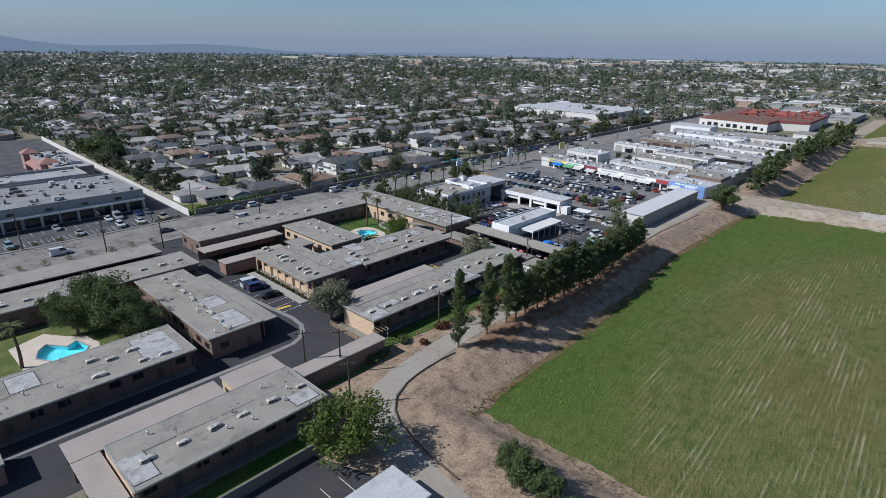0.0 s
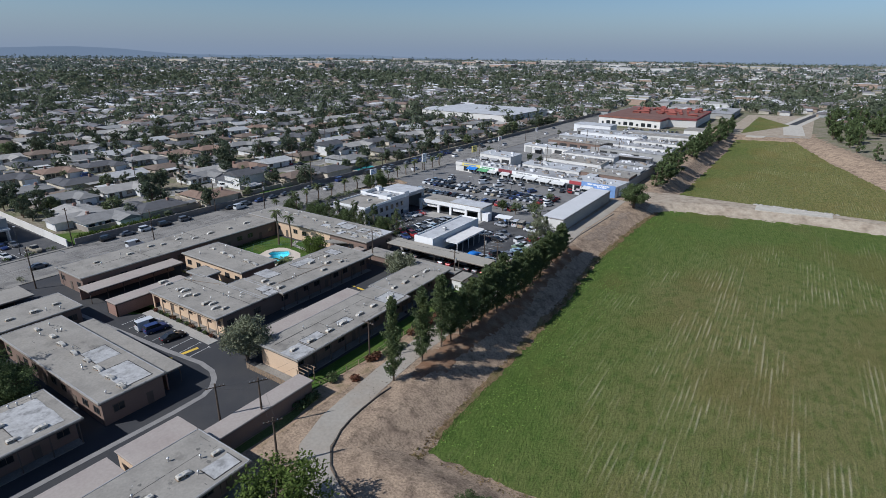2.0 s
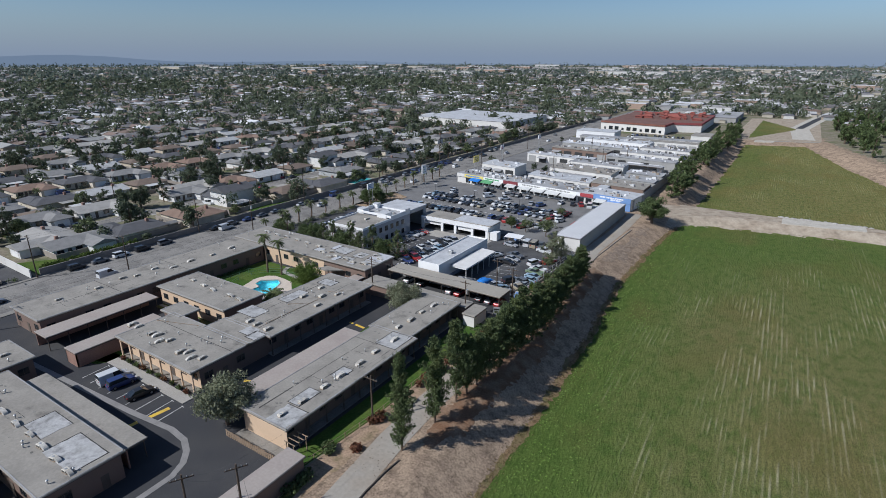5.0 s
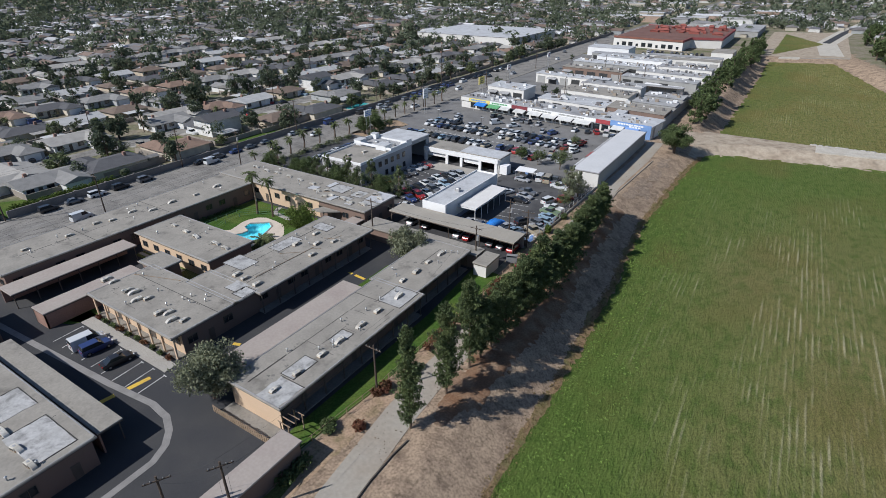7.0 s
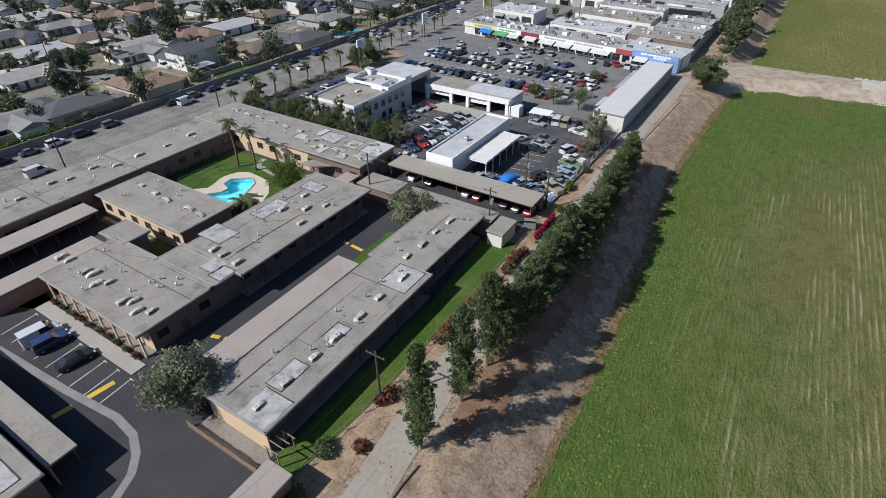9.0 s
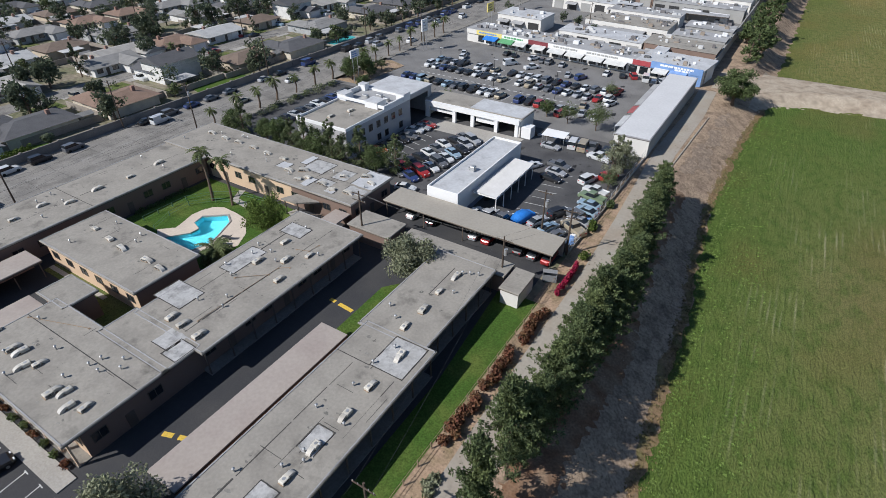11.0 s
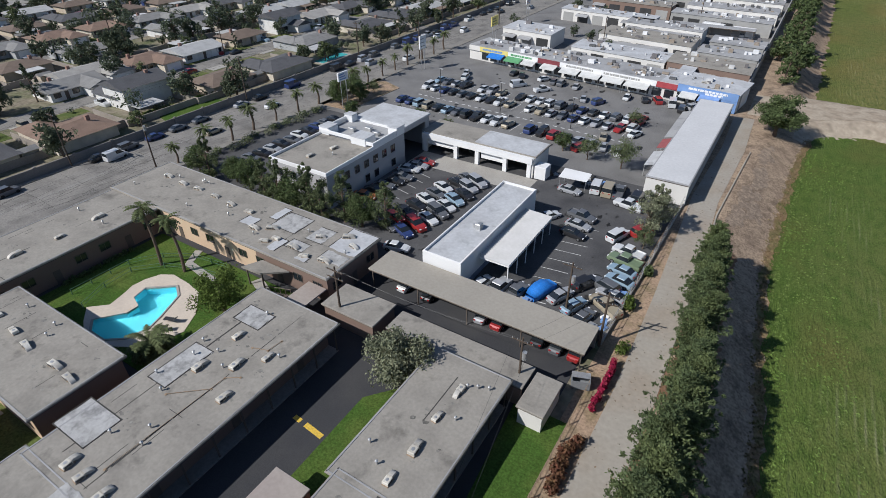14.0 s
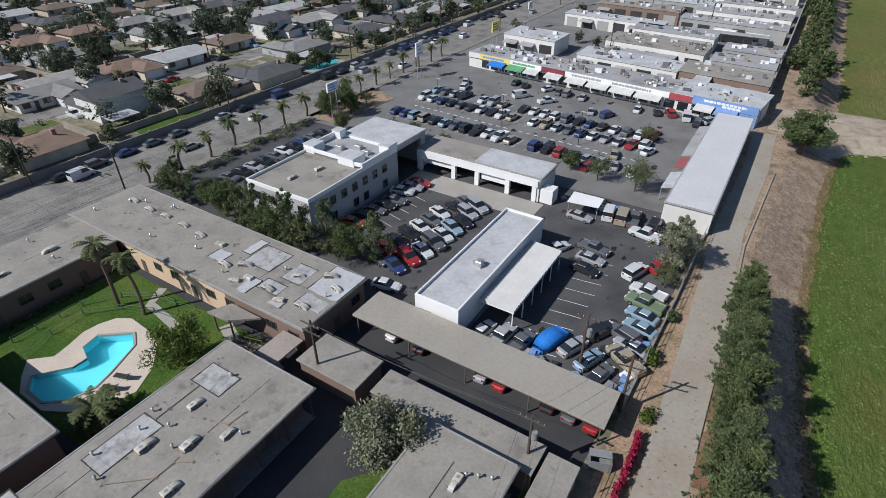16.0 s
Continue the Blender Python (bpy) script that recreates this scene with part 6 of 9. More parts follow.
part("roof", Geo().prism([(-97, 383), (-51, 376), (-50, 397), (-31, 402), (-32, 471), (-97, 477)], 6.2, 6.5), mat("brown_flat_roofing", (0.19, 0.105, 0.085), 0.9, 0.15, 8.0, 2.0), RB)
g4 = Geo()
for a, b in zip(FOOT[1:5], FOOT[2:6]):
    g4.strip([a, b], 0.9, 5.4, 6.9)
part("roof_edge", g4, mat("maroon_band", (0.26, 0.07, 0.07), 0.8, 0.12), RB, "maroon painted parapet")
part("roof_edge", Geo().strip(FOOT[:2], 0.9, 5.6, 6.8), mat("rust_brown_tile", (0.23, 0.10, 0.075), 0.8, 0.2, 3.0, 2.0), RB, "rust brown tiled eave")
for a, b, c, d in ((-49.1, 396.6, -40.6, 398.9), (-39.6, 399.1, -31, 401.3)):
    part("cream_panel", Geo().strip([(a, b - 0.35), (c, d - 0.35)], 0.3, 0.6, 5.2), OFFWHITE, RB, "cream wall panel")
for k in range(10):
    f = (k + 0.5) / 10
    x, y = -97 + 46 * f, 381.8 - 6.8 * f
    w, top = (1.5, 3.4) if k % 3 else (0.8, 2.6)
    part("window", Geo().prism([(x - w, y + 0.2), (x + w, y - 0.25), (x + w, y + 0.1), (x - w, y + 0.5)], 0.9, top), WINDOW, RB)
red_tile = mat("bright_red_tile", (0.27, 0.085, 0.068), 0.8, 0.2, 3.0, 2.0)
for k in range(34):
    x, y, w, d, h = -88 + 50 * rng.random(), 420 + 48 * rng.random(), 1.5 + 6 * rng.random() ** 2, 1.5 + 3 * rng.random(), 1.0 + 2.6 * rng.random()
    g4 = Geo().box(x, y, 6.5, x + w, y + d, 6.5 + h * 0.55)
    v = [(x - 0.4, y - 0.4, 6.5 + h * 0.55), (x + w + 0.4, y - 0.4, 6.5 + h * 0.55), (x + w + 0.4, y + d + 0.4, 6.5 + h * 0.55), (x - 0.4, y + d + 0.4, 6.5 + h * 0.55), (x + w * 0.25, y + d / 2, 6.5 + h), (x + w * 0.75, y + d / 2, 6.5 + h)]
    g4.add(v, [(3, 2, 1, 0), (0, 1, 5, 4), (2, 3, 4, 5), (1, 2, 5), (3, 0, 4)])
    part("roof_turret", g4, red_tile, RB, "red tiled roof turret")
flat_block("warehouse", "long low grey-roofed warehouse beside the bare earth", "building", [(-34, 484, -16, 548)], 4.6, GREYWALL, ROOF_G, over=0.3)
WW = flat_block("warehouse", "broad white flat-roofed warehouse beyond the houses", "building", [(-232, 330, -150, 400)], 7.0, OFFWHITE, ROOF_W, over=0.3, windows="", seams=False)

# long office block beyond the avenue
OF = flat_block("office_building", "long grey office block with a flat roof full of units", "building", [(-172, -150, -139.0, 2.6)], 6.2, GREYWALL, mat("dull_grey_roofing", (0.27, 0.27, 0.27), 0.9, 0.2, 7.0, 2.0, 0.1, tint=(0.15, 0.15, 0.15)), parapet=0.5)
part("canopy_band", Geo().box(-138.95, -149, 3.6, -137.2, 2.4, 4.1), OFFWHITE, OF, "pale shade band above the shop fronts")
for k in range(29):
    y = 1.9 - 4.6 * k
    part("shop_window", Geo().box(-139.0, y - 3.9, 0.35, -138.93, y - 0.2, 3.1), WINDOW, OF)
    if k % 2:
        part("window", Geo().box(-139.0, y - 3.0, 4.5, -138.94, y - 1.2, 5.3), WINDOW, OF)
    else:
        part("canopy_post", Geo().box(-137.5, y - 0.12, 0, -137.26, y + 0.12, 3.6), OFFWHITE, OF)
flat_block("store_building", "low grey store with a stepped flat roof", "building", [(-190.5, -40, -173.4, -3.5)], 6.4, GREYWALL, ROOF_G, parapet=0.9, windows="0s")
PS = flat_block("store_building", "peach store with pink tiled hip roofs over its entrances", "building", [(-240, -9, -192, 3.4)], 6.2, mat("faded_peach_wall", (0.36, 0.27, 0.23), 0.9, 0.12, 3.0, 4.0), ROOF_G, parapet=0.4, windows="0s")
pink_tile = mat("faded_pink_tile", (0.36, 0.19, 0.165), 0.85, 0.2, 3.0, 2.0, 0.2)
for x, y, w in ((-238, -8.2, 3.2), (-208, -8.0, 3.6)):
    part("entrance_tower", Geo().box(x - w + 0.5, y - w + 0.5, 0, x + w - 0.5, y + w - 0.5, 6.7), mat("pink_stucco", (0.40, 0.27, 0.23), 0.9, 0.12, 3.0, 4.0), PS, "pink stucco entrance tower")
    g4 = Geo()
    gable(g4, x - w + 0.5, y - w + 0.5, x + w - 0.5, y + w - 0.5, 6.71, 2.0, 0.6, 0.98)
    part("hip_roof", g4, pink_tile, PS, "faded pink tiled hip roof")
part("awning", Geo().add([(-233, -9.05, 4.6), (-213, -9.05, 4.6), (-213, -11.6, 3.5), (-233, -11.6, 3.5), (-233, -9.05, 4.45), (-213, -9.05, 4.45), (-213, -11.5, 3.35), (-233, -11.5, 3.35)], [(0, 3, 2, 1), (4, 5, 6, 7), (0, 1, 5, 4), (1, 2, 6, 5), (2, 3, 7, 6), (3, 0, 4, 7)]), pink_tile, PS, "faded pink tiled awning")
flat_block("store_building", "low grey store beyond the office block", "building", [(-262, -90, -180, -52)], 6.0, GREYWALL, ROOF_G, parapet=0.4, windows="0s")
units([(-168 + 26 * rng.random(), -70 + 68 * rng.random()) for k in range(26)], 6.2)
units([(-189 + 14 * rng.random(), -30 + 25 * rng.random()) for k in range(6)], 6.4)
units([(-236 + 42 * rng.random(), -7 + 8 * rng.random()) for k in range(8)], 6.2)
g4 = Geo()
for k in range(240):
    x, y, z = -141 - 28 * rng.random() ** 1.4, 1 - 120 * rng.random(), 6.2
    if k > 190:
        x, y = -194 - 44 * rng.random(), -8 + 10 * rng.random()
    if noise.noise((x * 0.12, y * 0.07, 9)) < -0.08:
        continue
    w, d, h = 0.25 + 1.0 * rng.random() ** 2, 0.25 + 0.8 * rng.random() ** 2, 0.25 + 1.0 * rng.random()
    g4.box(x - w, y - d, z, x + w, y + d, z + h, bevel=0.05)
    if rng.random() < 0.4:
        g4.box(x, y, z, x + 0.12, y + 1 + 4 * rng.random(), z + 0.14)
solid("office_roof_clutter", g4, palette("office_clutter_metal", [(0.42, 0.42, 0.41), (0.06, 0.06, 0.06), (0.14, 0.13, 0.12), (0.66, 0.66, 0.66), (0.10, 0.10, 0.10)]), "dark and pale vents and boxes on the office roofs", "vents", kind="stuff")

# garden walls
g4 = Geo()
for k in range(60):
    y = 11 + 7.5 * k
    g4.box(-120.95, y, 0, -120.65, y + 7.1, 1.9)
    g4.box(-121.05, y + 7.1, 0, -120.55, y + 7.5, 2.1)
# block colour darkened to hold the shade on the avenue side
setting("boundary_wall", g4, mat("shaded_block_wall", (0.24, 0.22, 0.20), 0.9, 0.12, 3.0, 5.0, 0.2), "long grey block garden wall along the avenue", "wall")
g4 = Geo()
for k in range(27):
    x = -121 - 7.5 * k
    yy = 9.0 + 0.02 * (-121 - x)
    g4.prism([(x, yy), (x, yy + 0.25), (x - 7.4, yy + 0.40), (x - 7.4, yy + 0.15)], 0, 2.2)
setting("boundary_wall", g4, OFFWHITE, "tall white boundary wall behind the stores", "wall")
setting("garden_wall", Geo().box(-2.7, -70, 0, -2.4, -20, 1.7), mat("dark_block_wall", (0.17, 0.16, 0.15), 0.9, 0.12), "dark block wall beside the south lawn", "wall")

# yard wall and the chain-link fence of the repair yard
setting("yard_wall", Geo().strip([(-16.0, 61.0), (-15.4, 82.0), (-15.2, 100.4)], 0.16, 0, 0.5), CONCRETE, "low concrete footing of the yard fence", "wall")


def post_fence(label, pts, h, step, rails, post_mat, name="fence"):
    f = thing(name, label, "fence")
    pm2 = Geo().box(-0.05, -0.05, 0, 0.05, 0.05, h).mesh("post", post_mat)
    for a, b in zip(pts, pts[1:]):
        L = math.hypot(b[0] - a[0], b[1] - a[1])
        n = max(1, int(L / step))
        for k in range(n):
            o = part("post", pm2, None, f)
            o.location = (a[0] + (b[0] - a[0]) * k / n, a[1] + (b[1] - a[1]) * k / n, ground_z(a[0], a[1]) if a[0] > -14 else 0)
        for r in range(rails):
            zz = h * (r + 1) / rails - 0.05
            part("rail", Geo().tube((*a, zz), (*b, zz), 0.03, 0.03, 5), post_mat, f)
    return f


post_fence("rusty mesh fence posts round the repair yard", [(-16.0, 61.0), (-15.4, 82.0), (-15.2, 100.4)], 2.0, 2.6, 3, METAL)
post_fence("dark timber fence along the service road lawn", [(-16.4, -2), (-15.2, 12), (-15.0, 48), (-15.0, 54)], 1.1, 2.4, 2, TIMBER)
post_fence("inner green metal fence beside the pool", [(-75.7, 31.8), (-77.4, 35.8), (-77.6, 39.8), (-74.5, 43.0), (-70.4, 44.8), (-66.2, 45.4)], 1.0, 2.4, 2, mat("green_fence_paint", (0.10, 0.19, 0.12), 0.7))
post_fence("green metal fence round the pool lawn", [(-79.8, 32.6), (-79.6, 40.7), (-76.8, 44.4), (-72.9, 46.8), (-66, 47.6)], 1.0, 2.4, 2, mat("green_fence_paint", (0.10, 0.19, 0.12), 0.7))

# markings on the drives
g4 = Geo()
for k in range(9):
    x = -63.8 + 2.72 * k
    g4.strip([(x + 0.35, -6.2), (x, -1.7)], 0.11, 0.03, 0.037)
    g4.strip([(x - 0.25, -1.66), (x + 0.45, -1.7)], 0.11, 0.03, 0.038)
setting("parking_lines", g4, PAINT_W, "white stall lines before the middle block", "marking")
g4 = Geo().strip([(-43.7, -6.0), (-43.3, -3.0)], 0.75, 0.03, 0.037).strip([(-44.3, -9.6), (-44.0, -7.6)], 0.75, 0.03, 0.037).strip([(-40.0, 8.2), (-38.8, 8.6)], 0.6, 0.03, 0.037).strip([(-38.2, 8.8), (-37.0, 9.2)], 0.6, 0.03, 0.037)
g4.strip([(-39.7, 33.9), (-38.7, 33.8)], 0.55, 0.03, 0.037).strip([(-38.0, 33.75), (-35.5, 33.5)], 0.6, 0.03, 0.037).strip([(-26.0, -17.4), (-24.6, -17.2)], 0.7, 0.03, 0.037)
setting("kerb_markings", g4, PAINT_Y, "yellow painted bars across the driveways", "marking")
g4 = Geo().strip([(-76, -8.7), (-61.1, -7.7), (-46.6, -6.7), (-38.3, -5.8), (-34.6, -6.2), (-32.2, -7.4), (-30.5, -9.0), (-29.4, -11.3), (-29.2, -16.6), (-29.4, -26), (-30, -60)], 0.9, -0.05, 0.045)
setting("drainage_gutter", g4, mat("gutter_concrete", (0.26, 0.25, 0.24), 0.9, 0.12), "pale concrete gutter curving through the drive", "gutter")
g4 = Geo()
for k in range(9):
    y = 64 + 2.6 * k
    g4.strip([(-28.6, y), (-24.6, y + 0.5)], 0.1, 0.04, 0.047)
for k in range(8):
    g4.strip([(-57.5, 70 + 2.4 * k), (-62.8, 71.2 + 2.4 * k)], 0.1, 0.04, 0.047)
setting("parking_lines", g4, PAINT_W, "white stall lines in the repair yard", "marking")
g4 = Geo()
for row in (118.8, 130.4, 136.4):
    for k in range(21):
        x = -88 + 2.75 * k
        y = row + (x + 88) * -0.05
        g4.strip([(x, y - 2.5), (x + 0.4, y + 2.5)], 0.1, 0.035, 0.042)
for k in range(60):
    x = -86 + 0.95 * k
    if k % 2:
        continue
    y = 124.9 + (x + 86) * -0.06
    g4.strip([(x, y), (x + 0.95, y - 0.05)], 0.35, 0.035, 0.045)
setting("parking_lines", g4, PAINT_W, "white stall and divider lines of the shop parking", "marking")
g4 = Geo()
for k in range(46):
    g4.strip([(-122, -60 + 2.7 * k * 0.5), (-126.5, -60 + 2.7 * k * 0.5)], 0.1, 0.035, 0.042)
for k in range(24):
    g4.strip([(-131, -62 + 2.7 * k), (-136, -62 + 2.7 * k)], 0.1, 0.035, 0.042)
setting("parking_lines", g4, PAINT_W, "white stall lines of the office parking", "marking")

# ---- plants ----
def leaf_quads(g4, c, radii, n, size, r, skin=False):
    """n leaf sprays scattered in an uneven ellipsoid shell round c."""
    d = r.normal(size=(n, 3))
    d /= np.linalg.norm(d, axis=1)[:, None]
    rad = r.random(n) ** 0.45
    p = np.array(c) + d * rad[:, None] * np.array(radii)
    a = r.normal(size=(n, 3))
    a /= np.linalg.norm(a, axis=1)[:, None]
    b = np.cross(a, d + 0.4 * r.normal(size=(n, 3)))
    b /= np.linalg.norm(b, axis=1)[:, None] + 1e-9
    if skin:
        a -= d * (np.sum(a * d, axis=1)[:, None] * 0.85)
        a /= np.linalg.norm(a, axis=1)[:, None]
        b = np.cross(d, a) + 0.25 * r.normal(size=(n, 3))
        b /= np.linalg.norm(b, axis=1)[:, None]
        p = np.array(c) + d * (0.72 + 0.28 * rad)[:, None] * np.array(radii)
    s = size * (0.6 + 0.8 * r.random(n))[:, None]
    q0, q1, q2, q3 = p - a * s - b * s * 0.5, p + a * s - b * s * 0.25, p + a * s * 0.7 + b * s * 0.6, p - a * s * 0.8 + b * s * 0.5
    k = len(g4.v)
    g4.v.extend(map(tuple, np.stack([q0, q1, q2, q3], 1).reshape(-1, 3).tolist()))
    g4.f.extend([(k + 4 * i, k + 4 * i + 1, k + 4 * i + 2, k + 4 * i + 3) for i in range(n)])


def tree_meshes(seed, height, crown_r, crown_lo, n_clumps, per, leaf, leaf_mat, shape="round", trunk_r=0.22, lean=0.0, skin=False):
    r = np.random.default_rng(seed)
    tr = Geo()
    top = height * 0.86
    pts = [Vector((lean * (k / 5) ** 2 + 0.08 * r.normal(), 0.08 * r.normal(), top * k / 5)) for k in range(6)]
    pts[0] = Vector((0, 0, -0.4))
    for k in range(5):
        tr.tube(pts[k], pts[k + 1], trunk_r * (1 - k * 0.17), trunk_r * (1 - (k + 1) * 0.17), 7)
    cr = Geo()
    for k in range(n_clumps):
        f = (k + 0.5) / n_clumps
        if shape == "tall":
            z = crown_lo + (height - crown_lo) * f
            prof = crown_r * (0.55 + 0.6 * math.sin(math.pi * min(1, f * 0.8 + 0.18))) * (1 - 0.55 * f ** 3)
            a = r.random() * 6.283
            rr = prof * (0.15 + 0.85 * r.random())
        else:
            u = r.normal(size=3)
            u /= np.linalg.norm(u)
            mid = (height + crown_lo) / 2
            rr_s = 0.38 + 0.55 * r.random()
            z = mid + u[2] * (height - crown_lo) / 2 * rr_s
            a = math.atan2(u[1], u[0])
            rr = crown_r * rr_s * math.hypot(u[0], u[1])
            prof = crown_r
        c = (rr * math.cos(a) + lean * (z / height) ** 2, rr * math.sin(a), z)
        s = prof * ((0.22 if shape != "tall" else 0.20) + 0.24 * r.random())
        leaf_quads(cr, c, (s, s, s * (0.75 if shape != "tall" else 0.9)), per, leaf, r, skin)
        if k % 2 == 0:
            q = pts[min(4, max(1, int(5 * (z - s) / top)))]
            tr.tube(q, (c[0], c[1], c[2]), trunk_r * 0.32, trunk_r * 0.08, 5)
    return tr.mesh("trunk", TRUNK), cr.mesh("crown", leaf_mat)


def tree_kind(name, label, meshes, m, group="", category="tree"):
    t = thing(name, label, category, group, m)
    part("trunk", meshes[0], None, t)
    part("crown", meshes[1], None, t)
    return t


def needle_sprays(g4, c, way, spread, n, r):
    """n narrow sprays of needles round c that lean along the bough's way."""
    p = c + r.normal(size=(n, 3)) * spread * np.array((0.62, 0.62, 0.5))
    a = way / np.linalg.norm(way) + 0.75 * r.normal(size=(n, 3)) + np.array((0, 0, 0.25))
    a /= np.linalg.norm(a, axis=1)[:, None]
    b = np.cross(a, r.normal(size=(n, 3)))
    b /= np.linalg.norm(b, axis=1)[:, None] + 1e-9
    ln, wd = (0.13 + 0.13 * r.random(n))[:, None], (0.055 + 0.06 * r.random(n))[:, None]
    k = len(g4.v)
    g4.v.extend(map(tuple, np.stack([p - a * ln, p + b * wd, p + a * ln, p - b * wd], 1).reshape(-1, 3).tolist()))
    g4.f.extend([(k + 4 * i, k + 4 * i + 1, k + 4 * i + 2, k + 4 * i + 3) for i in range(n)])


def pine_meshes(seed, height, crown_r, crown_lo, lean):
    """A slender pine of upswept boughs, each a ragged plume of needles."""
    r = np.random.default_rng(seed)
    tr, cr = Geo(), Geo()
    pts = [Vector((lean * (k / 6) ** 2 + 0.06 * r.normal(), 0.06 * r.normal(), height * 0.93 * k / 6)) for k in range(7)]
    pts[0] = Vector((0, 0, -0.4))
    for k in range(6):
        tr.tube(pts[k], pts[k + 1], 0.24 * (1 - k * 0.15), 0.24 * (1 - (k + 1) * 0.15), 7)
    n = 84
    for k in range(n):
        f = (k + r.random()) / n
        z = crown_lo + (height * 0.94 - crown_lo) * f
        reach = crown_r * (0.5 + 0.75 * math.sin(math.pi * min(1, f * 0.72 + 0.2))) * (1 - 0.62 * f ** 2.5) * (0.55 + 0.75 * r.random())
        a, up = r.random() * 6.283, 0.25 + 0.5 * r.random()
        x0 = lean * (z / height) ** 2
        d = np.array((math.cos(a), math.sin(a), up))
        for q in range(4):
            e = reach * (0.22 + 0.27 * q)
            sp = (0.50, 0.52, 0.44, 0.28)[q] * (0.75 + 0.45 * r.random())
            c = np.array((x0, 0, z)) + d * e + r.normal(size=3) * 0.12
            needle_sprays(cr, c, d, sp, (26, 36, 38, 28)[q], r)
        if k % 3 == 0:
            tr.tube((x0, 0, z), tuple(np.array((x0, 0, z)) + d * reach * 0.8), 0.05, 0.015, 4)
    needle_sprays(cr, np.array((lean * 0.9, 0, height * 0.93)), np.array((0, 0, 1.0)), 0.34, 90, r)
    needle_sprays(cr, np.array((lean * 0.9, 0, height * 0.97)), np.array((0, 0, 1.0)), 0.22, 50, r)
    return tr.mesh("trunk", TRUNK), cr.mesh("crown", LEAF_PINE)


PINES = [pine_meshes(11 + k, h, r_, lo, 0.5 * ((k % 3) - 1)) for k, (h, r_, lo) in enumerate(((14.4, 1.5, 1.2), (13.8, 1.85, 1.3), (13.6, 2.55, 1.8), (13.0, 2.8, 1.6), (12.6, 2.8, 1.4)))]
row_places = [(-7.2, 8.9), (-6.8, 16.4), (-6.9, 22.6), (-6.6, 25.4), (-6.5, 28.4), (-6.2, 32.2), (-5.8, 35.4), (-6.2, 38.4), (-5.4, 41.2), (-5.8, 44.4), (-5.0, 47.2), (-5.4, 50.4), (-4.8, 53.6), (-5.3, 56.4), (-4.8, 59.2), (-5.4, 62.0), (-4.9, 64.8), (-5.5, 67.4), (-5.3, 70.2), (-5.8, 73.0), (-5.6, 75.8), (-6.0, 78.6), (-6.2, 81.4), (-6.5, 84.6)]
for i, (x, y) in enumerate(row_places):
    x += ramp(y, (50, 60, 70, 85), (-0.3, -1.1, -1.9, -1.7))
    s = (1.0 if i < 3 else 0.74 + 0.24 * rng.random()) * ramp(y, (45, 66, 86), (1.0, 0.88, 0.70))
    m = pose(x, y, ground_z(x, y), 0, 0, rng.random() * 360) @ Matrix.Diagonal((s * 0.90, s * 0.90, s * 0.95, 1) if i > 2 else (s * 0.78, s * 0.78, s * 1.06, 1))
    if i < len(PINES):
        tree_kind("pine_tree", "slender dark green pine in a row along the service road", PINES[i], m, "pine row")
        continue
    t = tree_kind("pine_tree", "slender dark green pine in a row along the service road", PINES[2 + i % 3], m, "pine row")

OAKS = [tree_meshes(40 + k, 6.2, 3.5, 1.0, 44, 260, 0.13, LEAF_DARK, "round", 0.3) for k in range(2)]
FAR_OAKS = [tree_meshes(44 + k, 6.2, 3.5, 1.0, 24, 50, 0.28, LEAF_DARK, "round", 0.3) for k in range(2)]
tree_kind("oak_tree", "rounded dark green tree beside the cross track", OAKS[0], pose(-5.2, 143.0, 0, 0, 0, 40) @ Matrix.Diagonal((1.45, 1.45, 1.3, 1)))
FAR_OAKS += [tree_meshes(46 + k, 8.6 + k, 2.8 - 0.3 * k, 0.8, 24, 50, 0.27, LEAF_DARK, "tall", 0.3) for k in range(2)]
for i in range(38):
    y = 180 + i * 6.0 + rng.normal() * 1.8
    if 232 < y < 257:
        continue
    x = -7.6 + rng.normal() * 1.6
    s = 0.92 + 0.5 * rng.random()
    tree_kind("oak_tree", "dense dark tree in the bank row beyond the track", FAR_OAKS[(2, 3, 0, 2, 3, 1)[i % 6]], pose(x, y, 0, 0, 0, rng.random() * 360) @ Matrix.Diagonal((s, s * 1.1, s * (0.85 + 0.35 * rng.random()), 1)), "far bank row")
for i in range(62):
    y = 205 + i * 5.4
    x = ramp(y, (205, 270, 392, 540), (98, 82, 55, 52)) + 45 * rng.random() ** 1.6
    s = 0.7 + 0.95 * rng.random()
    tree_kind("oak_tree", "dense dark tree along the far channel bank", FAR_OAKS[int(rng.random() * 4)], pose(x, y, 0, 0, 0, rng.random() * 360) @ Matrix.Diagonal((s, s, s * (0.9 + 0.5 * rng.random()), 1)), "channel bank trees")

OLIVE = tree_meshes(60, 6.3, 3.4, 0.9, 64, 170, 0.12, LEAF_OLIVE, "round", 0.28)
tree_kind("olive_tree", "grey-green olive tree beside the end of the long block", OLIVE, pose(-32.4, -0.6, 0, 0, 0, 0) @ Matrix.Diagonal((1.2, 1.2, 1.3, 1)))
tree_kind("olive_tree", "grey-green olive tree at the alley corner", OLIVE, pose(-33.2, 43.8, 0, 0, 0, 120) @ Matrix.Diagonal((1.08, 1.08, 1.12, 1)))
BROAD = [tree_meshes(70 + k, 7.5, 3.8, 1.2, 40, 170, 0.135, (LEAF_BRIGHT, LEAF_DARK, LEAF_DARK)[k], "round", 0.3) for k in range(3)]
